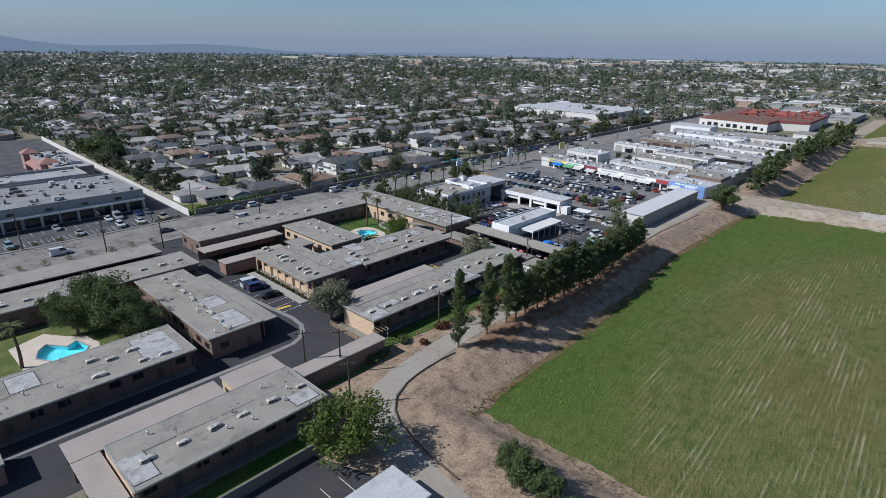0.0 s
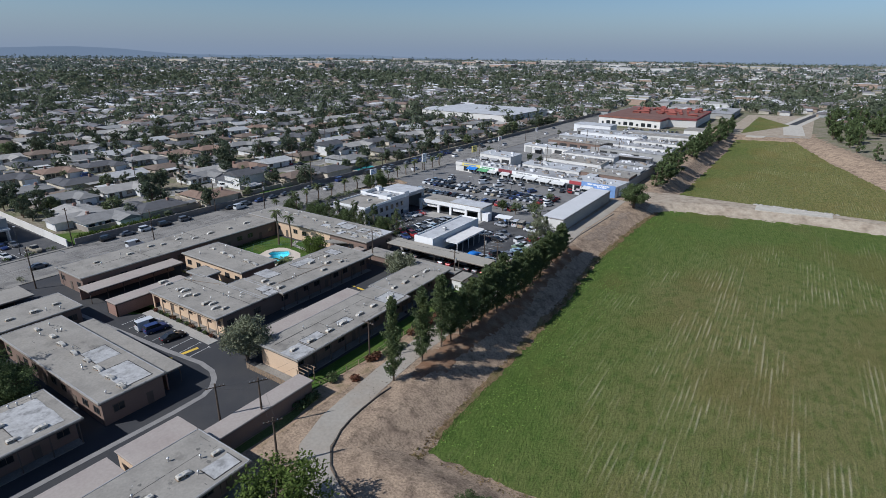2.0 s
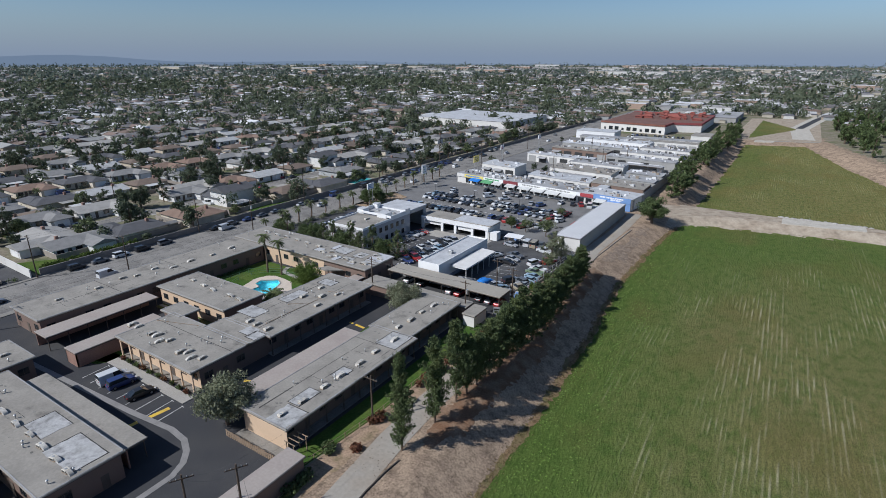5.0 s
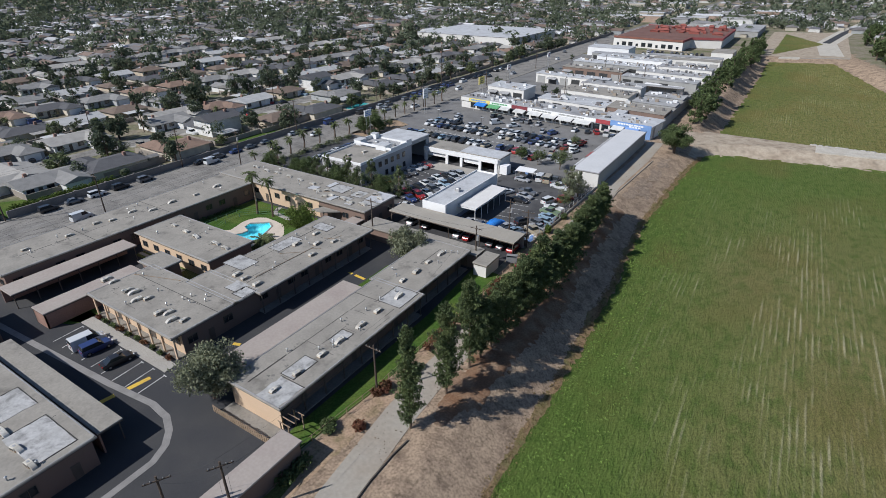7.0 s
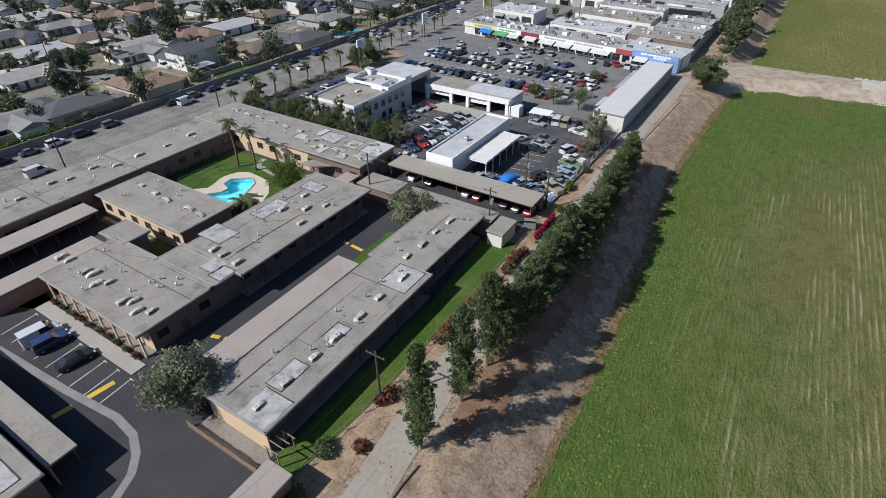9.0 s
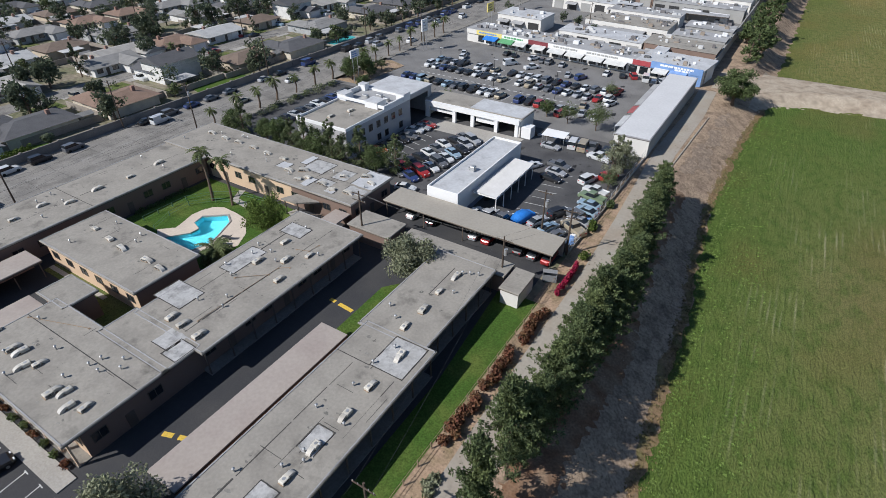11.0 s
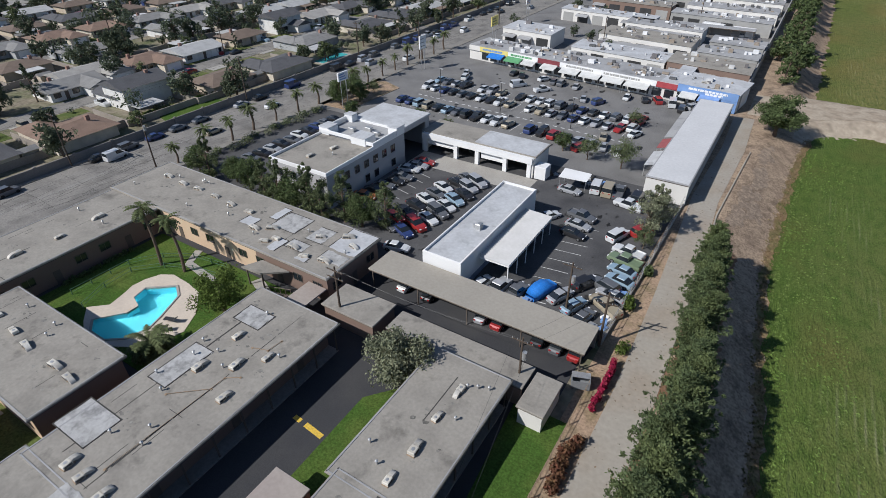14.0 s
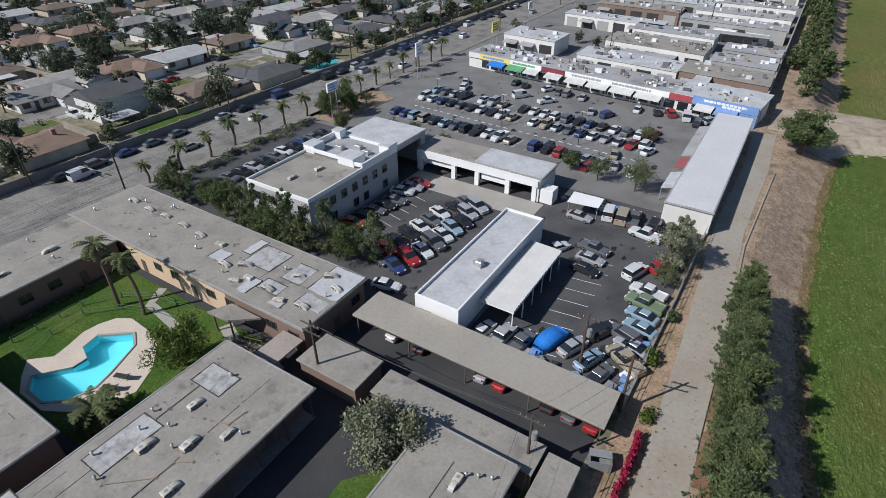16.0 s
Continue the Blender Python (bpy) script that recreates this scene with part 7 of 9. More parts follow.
YARD_TREE = tree_meshes(74, 8.6, 2.7, 1.6, 46, 130, 0.11, LEAF_OLIVE, "tall", 0.2)
LOT_TALL = tree_meshes(75, 9.5, 2.7, 1.0, 36, 130, 0.13, LEAF_LOT, "tall", 0.25)
SPARSE = tree_meshes(79, 6.4, 3.0, 1.4, 34, 90, 0.11, LEAF_LOT, "round", 0.16)
tree_kind("shade_tree", "bright green broadleaf tree behind the south block", BROAD[0], pose(1.0, -22.0, 0, 0, 0, 0) @ Matrix.Diagonal((1.45, 1.45, 1.15, 1)))
for (x, y, s, k) in ((-52, -31, 1.25, 1), (-57.5, -31.5, 1.4, 2), (-63, -33, 1.3, 1), (-60, -37, 1.0, 2), (-49, -29, 1.0, 1), (-66, -38, 0.9, 2)):
    tree_kind("shade_tree", "broad dark tree shading the south court", BROAD[k], pose(x, y, 0, 0, 0, rng.random() * 360) @ Matrix.Diagonal((s, s, s, 1)), "south court trees")
for (x, y, s, k) in ((-59.4, 41.2, 0.88, 0), (-53.8, 68.4, 0.85, 4), (-57.4, 66.8, 0.72, 1), (-60.6, 66.4, 0.92, 4), (-63.8, 64.6, 0.7, 4), (-66.8, 65.2, 0.95, 4), (-70.4, 64.6, 0.8, 2), (-73.4, 64.6, 0.92, 4), (-77.2, 64.8, 0.78, 4), (-82.0, 65.6, 0.8, 1), (-87.0, 66.8, 0.62, 1), (-92.0, 65.0, 0.85, 4),
                     (-96.4, 66.0, 0.7, 2), (-17.9, 88.0, 1.0, 5), (-17.0, 92.0, 0.75, 5), (-17.4, 84.0, 0.55, 3), (-41.0, 111.0, 0.5, 1), (-35.3, 109.6, 0.75, 3), (-28.4, 109.0, 0.95, 3), (-32.4, 131.6, 0.6, 3), (-97.8, 108, 0.8, 1), (-95.0, 112, 0.7, 2), (-98.6, 114, 0.75, 1), (-101.0, 111, 0.6, 3), (-96.0, 119, 0.55, 3), (-90.0, 103.5, 0.5, 2), (-80.0, 108.4, 0.5, 3), (-74.0, 107.0, 0.5, 1), (-66.8, 107.6, 0.5, 3)):
    tree_kind("garden_tree", "bushy green tree between the lots", (*BROAD, SPARSE, LOT_TALL, YARD_TREE)[k], pose(x, y, 0, 0, 0, rng.random() * 360) @ Matrix.Diagonal((s, s, s * 1.05, 1)), "lot trees")
for (x, y, s) in ((18.0, -9.6, 0.62), (20.8, -10.8, 0.74), (24.2, -11.2, 0.66), (28.0, -12.0, 0.55)):
    tree_kind("pine_tree", "young bushy pine beside the dirt bank", OAKS[0], pose(x, y, ground_z(x, y), 0, 0, rng.random() * 360) @ Matrix.Diagonal((s, s, s * 1.2, 1)), "young pines")


def bush(name, label, x, y, rx, ry, h, leaf_mat, n=420, seed=1, leaf=0.13, category="bush"):
    r = np.random.default_rng(seed + int(abs(x * 7 + y * 3)))
    g4 = Geo()
    k = max(3, int(max(rx, ry) * 2))
    for q in range(k):
        f = (q + 0.5) / k * 2 - 1
        c = (x + rx * 0.75 * f * (rx >= ry) + 0.3 * r.normal() * min(rx, ry), y + ry * 0.75 * f * (ry > rx) + 0.3 * r.normal() * min(rx, ry), h * 0.5)
        leaf_quads(g4, c, (min(rx, ry) * 1.0, min(rx, ry) * 1.0, h * 0.5), n // k, leaf, r)
    z = ground_z(x, y) if x > -14 else 0.05
    g4.v = [(a, b, max(cz, 0.02) + z) for a, b, cz in g4.v]
    return solid(name, g4, leaf_mat, label, category)


bush("flower_hedge", "magenta bougainvillea hedge by the fence", -13.6, 54.6, 0.38, 5.4, 1.5, PETAL, 1700, 2, category="hedge")
bush("shrub", "low green shrub at the hedge end", -13.6, 61.4, 0.8, 1.2, 1.2, LEAF_BRIGHT, 300)
for (x, y, rx, ry, h, m, lab) in ((-13.9, 43, 0.7, 4.6, 1.5, RUSTLEAF, "rusty dry shrubs along the lawn fence"), (-14.1, 34.5, 0.7, 4.6, 1.5, RUSTLEAF, "rusty dry shrubs along the lawn fence"), (-14.2, 26, 0.7, 4.6, 1.4, RUSTLEAF, "rusty dry shrubs along the lawn fence"),
                                  (-14.6, 12, 0.9, 1.6, 1.1, RUSTLEAF, "rust red shrub beside the lawn"), (-15.8, 3.0, 1.0, 1.4, 1.2, LEAF_DARK, "dark green shrub beside the fence"), (-14.8, -3.5, 1.2, 1.6, 1.2, LEAF_DARK, "dark green shrub beside the garage row"), (-12.8, 5.5, 0.8, 0.8, 0.7, RUSTLEAF, "small dry shrub by the service road"),
                                  (-13.0, 18.0, 0.7, 1.3, 0.7, LEAF_OLIVE, "grey low shrub by the service road"), (-15.4, 70.0, 0.8, 1.3, 1.5, LEAF_BRIGHT, "green shrub at the yard fence"), (-15.0, 78.0, 0.7, 1.0, 1.2, LEAF_DARK, "dark shrub at the yard fence")):
    bush("shrub", lab, x, y, rx, ry, h, m, int(300 + 200 * ry), leaf=0.17)
for k in range(10):
    x = -63.6 + 2.1 * k
    bush("shrub", "clipped shrub in the bed before the middle block", x, 0.85, 0.55, 0.4, 0.8, RUSTLEAF if k % 3 == 0 else LEAF_DARK, 130)
bush("hedge", "dark hedge below the road block by the court lawn", -82.6, 38, 0.5, 7.0, 0.7, LEAF_DARK, 900, category="hedge")
for k in range(12):
    x, y = -104.0 + rng.normal() * 0.3, -62 + k * 4.9
    bush("shrub", "bare grey street shrub beside the avenue", x, y, 0.9, 0.9, 1.4, LEAF_OLIVE, 120)
for k in range(12):
    bush("shrub", "dusty green shrub on the verge by the avenue", -99.6 + 0.8 * math.sin(k * 2.3), 67 + 3.1 * k, 1.1, 1.3, 1.5, LEAF_LOT if k % 3 else LEAF_OLIVE, 260)
for k in range(14):
    bush("shrub", "round shrub in the office parking strip", -121.6, -62 + k * 5.2, 0.7, 0.8, 1.0, LEAF_DARK, 130)
bush("weeds", "weedy green patch behind the alley carport", -24, 61.2, 7.0, 0.5, 0.5, LEAF_OLIVE, 600, category="weeds")


def palm_meshes(seed, h, fronds=26, L=2.3):
    r = np.random.default_rng(seed)
    tr = Geo()
    pts = [Vector((0.25 * math.sin(k * 0.5), 0.1 * k / 8, h * k / 8 - 0.2 * (k == 0))) for k in range(9)]
    for k in range(8):
        tr.tube(pts[k], pts[k + 1], 0.26 - 0.012 * k, 0.25 - 0.012 * k, 8)
    top = pts[-1]
    cr = Geo()
    for k in range(fronds):
        a, lift = r.random() * 6.283, -0.9 + 1.9 * r.random()
        prev = top.copy()
        d = Vector((math.cos(a), math.sin(a), lift)).normalized()
        side = Vector((-math.sin(a), math.cos(a), 0))
        n = 7
        for q in range(n):
            nxt = prev + d * (L / n)
            w = 0.42 * math.sin(math.pi * (q + 0.6) / (n + 0.4)) + 0.05
            for s in (-1, 1):
                tip = prev + d * (L / n) * 0.9 + side * (s * w) + Vector((0, 0, -0.22 * w))
                cr.add([tuple(prev), tuple(nxt), tuple(tip)], [(0, 1, 2)])
                tip2 = prev + d * (L / n) * 0.4 + side * (s * w * 0.9) + Vector((0, 0, -0.3 * w))
                cr.add([tuple(prev), tuple(prev + d * (L / n) * 0.5), tuple(tip2)], [(0, 1, 2)])
            d = (d + Vector((0, 0, -0.19))).normalized()
            prev = nxt
    return tr.mesh("trunk", TRUNK), cr.mesh("fronds", LEAF_PALM)


PALM_TALL, PALM_LOW, PALM_BUSH = palm_meshes(3, 9.6), palm_meshes(4, 4.6, 22, 2.0), palm_meshes(6, 1.6, 70, 2.4)
for m_, mt, lab in ((pose(-75.6, 43.2, 0), PALM_TALL, "tall fan palm on the pool lawn"), (pose(-71.3, 43.9, 0, 0, 0, 70) @ Matrix.Diagonal((0.92, 0.92, 0.92, 1)), PALM_TALL, "tall fan palm on the pool lawn"), (pose(-60.2, 31.6, 0) @ Matrix.Diagonal((1.25, 1.25, 1.3, 1)), PALM_BUSH, "low bushy palm beside the pool deck"), (pose(-53.6, -46.6, 0, 0, 0, 30) @ Matrix.Diagonal((1.1, 1.1, 0.8, 1)), PALM_TALL, "tall fan palm by the small pool")):
    t = thing("palm_tree", lab, "palm", "palms", m_)
    part("trunk", mt[0], None, t)
    part("fronds", mt[1], None, t)
for k in range(16):
    x, y = -103.0 + rng.normal() * 0.4, 66 + 6.6 * k
    s = 0.75 + 0.4 * rng.random()
    t = thing("palm_tree", "low street palm beside the avenue", "palm", "street palms", pose(x, y, 0.1, 0, 0, rng.random() * 360) @ Matrix.Diagonal((s, s, s, 1)))
    part("trunk", PALM_LOW[0], None, t)
    part("fronds", PALM_LOW[1], None, t)

# ---- vehicles ----
def loft(stations, z0):
    g4 = Geo()
    rings = []
    for x, w, zt in stations:
        zm = z0 + (zt - z0) * 0.55
        rings.append([(x, -w * 0.93, z0), (x, w * 0.93, z0), (x, w, zm), (x, w * 0.9, zt), (x, -w * 0.9, zt), (x, -w, zm)])
    for r in rings:
        g4.v.extend(r)
    n = 6
    for k in range(len(rings) - 1):
        for i in range(n):
            a, b = k * n + i, k * n + (i + 1) % n
            g4.f.append((a, b, b + n, a + n))
    g4.f.append(tuple(range(n)))
    g4.f.append(tuple((len(rings) - 1) * n + i for i in range(n))[::-1])
    return g4


def frustum(x0, x1, w0, z0, x2, x3, w1, z1):
    return Geo().add([(x0, -w0, z0), (x1, -w0, z0), (x1, w0, z0), (x0, w0, z0), (x2, -w1, z1), (x3, -w1, z1), (x3, w1, z1), (x2, w1, z1)],
                     [(3, 2, 1, 0), (4, 5, 6, 7), (0, 1, 5, 4), (1, 2, 6, 5), (2, 3, 7, 6), (3, 0, 4, 7)])


SHAPES = {
    "sedan": ([(-2.3, 0.66, 0.72), (-2.12, 0.84, 0.93), (-1.2, 0.9, 1.0), (0.9, 0.9, 0.97), (1.9, 0.86, 0.84), (2.28, 0.66, 0.62)], (-1.75, 1.05, 0.8, 0.96, -0.95, 0.3, 0.62, 1.40)),
    "suv": ([(-2.3, 0.74, 0.9), (-2.2, 0.9, 1.12), (-1.2, 0.94, 1.14), (0.9, 0.94, 1.1), (1.9, 0.9, 1.0), (2.3, 0.7, 0.75)], (-2.2, 1.05, 0.86, 1.08, -2.0, 0.35, 0.72, 1.70)),
    "pickup": ([(-2.7, 0.88, 0.98), (-2.6, 0.94, 1.0), (-0.8, 0.94, 1.02), (0.9, 0.94, 1.08), (2.2, 0.9, 1.0), (2.6, 0.7, 0.78)], (-0.85, 1.2, 0.86, 1.05, -0.7, 0.55, 0.72, 1.72)),
    "van": ([(-2.5, 0.88, 1.2), (-2.45, 0.98, 1.3), (-1.2, 1.0, 1.32), (0.9, 1.0, 1.3), (2.1, 0.94, 1.05), (2.5, 0.8, 0.8)], (-2.46, 1.55, 0.94, 1.26, -2.4, 0.8, 0.84, 2.05)),
}
wheel_mesh = Geo().tube((0, -0.11, 0), (0, 0.11, 0), 0.33, 0.33, 14).mesh("wheel", TYRE)
rim_mesh = Geo().tube((0, -0.118, 0), (0, 0.118, 0), 0.2, 0.2, 10).mesh("rim", RIM)
CARS = {}
KIND_WORD = {"sedan": "saloon car", "suv": "sport utility car", "pickup": "pickup truck", "van": "van"}


def car_proto(shape, colour, full):
    key = (shape, colour, full)
    if key in CARS:
        return CARS[key], False
    st, cab = SHAPES[shape]
    word = colour.replace("_", " ")
    t = thing("car" if shape in ("sedan", "suv") else shape, f"parked {word} {KIND_WORD[shape]} on asphalt", "car" if shape != "pickup" else "truck", "parked cars")
    body = loft(st, 0.24 if full is not None else 0.0)
    if shape == "pickup":
        body.box(-2.55, -0.9, 1.0, -0.9, -0.82, 1.14).box(-2.55, 0.82, 1.0, -0.9, 0.9, 1.14).box(-2.62, -0.9, 0.98, -2.55, 0.9, 1.14)
    part("body", body, CARPAINT[colour], t)
    part("window", frustum(*cab), WINDOW, t, "dark glass")
    x0, x1, w0, z0, x2, x3, w1, z1 = cab
    roof = Geo().box(x2 - 0.02, -w1 - 0.02, z1, x3 + 0.02, w1 + 0.02, z1 + 0.05, bevel=0.04)
    if shape == "van":
        roof.add([(x2 - 0.05, -w1 - 0.03, z1), (x2 + 2.2, -w1 - 0.03, z1), (x2 + 2.2, -w0 - 0.01, z0), (x2 - 0.09, -w0 - 0.01, z0)], [(0, 1, 2, 3)])
        roof.add([(x2 - 0.05, w1 + 0.03, z1), (x2 + 2.2, w1 + 0.03, z1), (x2 + 2.2, w0 + 0.01, z0), (x2 - 0.09, w0 + 0.01, z0)], [(3, 2, 1, 0)])
    part("roof", roof, CARPAINT[colour], t)
    fx = st[-1][0]
    if full is None:
        CARS[key] = t
        return t, True
    for wx in (-fx * 0.6, fx * 0.62):
        for wy in (-0.82, 0.82):
            w = part("wheel", wheel_mesh, None, t)
            w.location = (wx, wy, 0.33)
            if full:
                part("rim", rim_mesh, None, w)
    if full:
        for wy in (-0.55, 0.55):
            zz = st[-2][2] - 0.16
            part("headlight", Geo().box(fx - 0.24, wy - 0.16, zz - 0.1, fx - 0.02, wy + 0.16, zz + 0.04), LAMP_W, t, "clear headlight")
            zz = st[1][2] - 0.18
            part("tail_light", Geo().box(st[0][0] - 0.02, wy - 0.15, zz - 0.12, st[0][0] + 0.12, wy + 0.15, zz + 0.06), LAMP_R, t, "red tail light")
    CARS[key] = t
    return t, True


def car(x, y, a, colour, shape="sedan", full=True, z=0.04):
    t, fresh = car_proto(shape, colour, full)
    m = pose(x, y, z, 0, 0, a + rng.normal() * 1.5) @ Matrix.Diagonal((0.95, 0.95, 0.95, 1))
    if fresh:
        t.matrix_basis = m
        return t
    return copy_thing(t, m)


# before the middle block
car(-58.2, -3.6, 84, "white", "van", z=0.03)
car(-55.8, -3.6, 84, "blue", "suv", z=0.03)
car(-50.2, -3.6, 84, "black", "sedan", z=0.03)
# repair yard rows
for x, y, c in ((-62.4, 87.0, "white"), (-61.9, 89.0, "silver"), (-61.6, 91.0, "red"), (-61.6, 83.6, "grey"), (-62.0, 81.4, "black"), (-62.5, 79.2, "grey"), (-62.8, 76.8, "black"), (-63.0, 74.4, "orange")):
    car(x, y, 12, c)
for x, y, c in ((-52.9, 84.2, "white"), (-51.6, 87.0, "black"), (-51.0, 89.4, "grey"), (-48.6, 89.0, "silver"), (-49.0, 86.4, "silver"), (-53.2, 79.0, "white"), (-52.9, 81.6, "grey"), (-49.0, 78.8, "white"), (-48.9, 81.4, "pale_blue"), (-48.4, 83.9, "black"),
                (-53.4, 76.4, "black"), (-49.3, 73.8, "white"), (-49.0, 76.3, "grey"), (-54.3, 71.4, "red"), (-53.6, 68.8, "grey"), (-53.9, 73.8, "black"), (-49.9, 71.2, "red"), (-50.6, 68.6, "blue")):
    car(x, y, -22 if x > -51.5 else -16, c, "sedan" if rng.random() < 0.75 else "suv")
car(-48.8, 64.4, 8, "white")
for x, y, a, c, s in ((-33.3, 95.0, -4, "silver", "sedan"), (-29.6, 98.4, 100, "white", "van"), (-27.4, 98.4, 96, "tan", "van"), (-25.6, 98.8, 95, "grey", "pickup"), (-22.9, 95.0, 170, "white", "pickup"), (-22.4, 98.6, 90, "black", "suv"), (-27.8, 84.6, -8, "silver", "sedan"), (-27.6, 81.8, -6, "black", "sedan"),
                      (-28.2, 87.4, -10, "grey", "pickup"), (-21.5, 84.9, 75, "white", "suv"), (-18.6, 88.0, 60, "red", "suv"), (-18.8, 81.2, 170, "white", "pickup"), (-18.6, 78.7, 172, "green", "pickup"), (-18.2, 76.2, 168, "pale_blue", "sedan"), (-17.8, 73.8, 165, "pale_blue", "sedan"), (-32.8, 84.8, 60, "white", "sedan"),
                      (-23.5, 66.6, 70, "silver", "sedan"), (-21.2, 65.6, 68, "pale_blue", "sedan"), (-21.6, 70.8, 62, "black", "suv"), (-19.2, 71.6, 160, "grey", "suv"), (-17.8, 67.6, 150, "tan", "pickup"), (-28.8, 64.0, 80, "grey", "pickup"), (-31.2, 63.6, 85, "silver", "pickup"), (-17.8, 70.2, 165, "silver", "sedan"),
                      (-33.6, 63.4, 80, "white", "sedan"), (-19.4, 64.0, 75, "grey", "sedan")):
    car(x, y, a, c, s)
# under the alley carport
for x, c in ((-42.2, "white"), (-38.4, "black"), (-30.4, "silver"), (-28.0, "red"), (-22.6, "black"), (-20.2, "grey"), (-17.9, "red")):
    car(x, 58.3, 92, c, "sedan", z=0.03)
# tarpaulin-covered car
tp = thing("covered_car", "car under a bright blue tarpaulin", "car")
g4 = loft([(-2.3, 0.8, 0.8), (-1.6, 1.0, 1.2), (-0.6, 1.05, 1.5), (0.7, 1.05, 1.45), (1.5, 1.0, 1.05), (2.3, 0.8, 0.8)], 0.08)
smooth(part("tarpaulin", g4, TARP, tp))
tp.matrix_basis = pose(-26.1, 66.3, 0.04, 0, 0, 72)

POOL_C = ["white", "white", "white", "white", "silver", "silver", "silver", "grey", "grey", "black", "black", "black", "black", "blue", "red", "tan", "pale_blue"]
pick = lambda: POOL_C[int(rng.random() * len(POOL_C))]
pshape = lambda: "sedan" if rng.random() < 0.6 else ("suv" if rng.random() < 0.6 else ("van" if rng.random() < 0.5 else "pickup"))
# shop parking rows
for row, gap in ((118.8, 0.12), (130.4, 0.08), (136.4, 0.12)):
    for k in range(20):
        x = -86.6 + 2.75 * k
        if rng.random() < gap:
            continue
        car(x, row + (x + 88) * -0.05, 84 + (180 if rng.random() < 0.5 else 0), pick(), pshape(), False)
for x, y, c, s in ((-39.1, 148.9, "white", "sedan"), (-34.8, 149.4, "black", "sedan"), (-32.0, 152.1 - 2, "red", "suv"), (-28.4, 149.6, "white", "van"), (-25.5, 147.0, "black", "suv"), (-23.4, 149.6, "silver", "suv"), (-32.0, 136.0, "red", "sedan"), (-31.8, 133.0, "red", "sedan"), (-32.0, 129.2, "white", "suv"), (-30.6, 126.2, "white", "sedan"),
                   (-62.8, 151.9, "white", "sedan"), (-59.6, 150.9, "grey", "sedan"), (-57.3, 150.6, "grey", "suv"), (-53.0, 150.2, "silver", "sedan"), (-66.6, 143.5, "white", "van"), (-59.5, 143.2, "white", "pickup"), (-38.4, 113.5, "red", "suv"), (-34.4, 116.4, "silver", "sedan"), (-31.0, 115.4, "white", "sedan"), (-36.0, 121.4, "tan", "sedan"),
                   (-72.2, 152.4, "black", "sedan"), (-69.4, 151.8, "black", "sedan"), (-44.0, 141.6, "blue", "suv"), (-48.0, 142.0, "silver", "sedan"), (-84.0, 146.0, "white", "sedan"), (-82.0, 142.0, "white", "suv")):
    car(x, y, 86 + rng.normal() * 20, c, s, False)
# clinic front row beside the avenue
for k in range(11):
    car(-92.0 + rng.normal() * 0.2, 72 + 2.7 * k, 8, ["black", "grey", "black", "silver", "black", "grey", "white", "black", "blue", "grey", "black"][k], "sedan", False)
# avenue: parked along the wall, and standing in the lanes
for k in range(40):
    y = 18 + 5.9 * k + rng.normal() * 0.3
    if rng.random() < 0.22:
        continue
    car(-118.2, y, 90, ("black", "grey", "black", "blue", "white", "grey", "silver", "black")[int(rng.random() * 8)], pshape(), None if y > 130 else False, 0.02)
for x, y, c, s in ((-110.0, 79.9, "tan", "sedan"), (-111.3, 98.3, "white", "sedan"), (-116.0, 61.0, "white", "van"), (-106.9, 20.0, "white", "van"), (-109.8, -28.0, "white", "van"), (-107.0, 150, "white", "sedan"), (-110.4, 190, "white", "suv"), (-114.2, 178, "white", "sedan"), (-114.0, 226, "black", "sedan"), (-107.2, 240, "silver", "sedan"), (-110.2, -2.0, "grey", "sedan"), (-106.7, 300, "white", "sedan"), (-114, 330, "grey", "sedan"), (-110, 380, "white", "suv"), (-113.6, 140, "silver", "suv")):
    car(x, y, 90, c, s, None if y > 130 else False, 0.02)
# office parking
for x, y in ((-133.4, -10.0), (-133.4, -7.3), (-124.4, -9.4), (-133.4, -1.6), (-133.4, 1.1), (-124.4, -4.0), (-124.4, 2.6), (-124.2, -20.0), (-133.4, -23.5), (-124.2, -36.0), (-133.4, -40.0)):
    car(x, y, 4, pick(), pshape(), False, 0.035)
# rows behind the shops
for row, x0, x1 in ((210.5, -58, -36), (221, -30, -18), (232, -48, -18), (268.6, -80, -52), (288.4, -84, -46), (349, -68, -32), (361, -68, -34)):
    x = x0
    while x < x1:
        if rng.random() < 0.8:
            car(x, row, 88, pick(), pshape(), None, 0.035)
        x += 3.0
# coach-like white trailers
for (x, y) in ((-34, 233.5), (-24, 231.5), (-22, 252)):
    t = thing("trailer", "white box trailer parked behind the workshops", "trailer", "trailers", pose(x, y, 0.035, 0, 0, -6))
    part("body", Geo().box(-3.6, -1.2, 0.6, 3.6, 1.2, 3.1, bevel=0.12), WHITE, t)
    for wx in (-1.0, 1.0):
        for wy in (-1.0, 1.0):
            w = part("wheel", wheel_mesh, None, t)
            w.location = (wx, wy, 0.33)

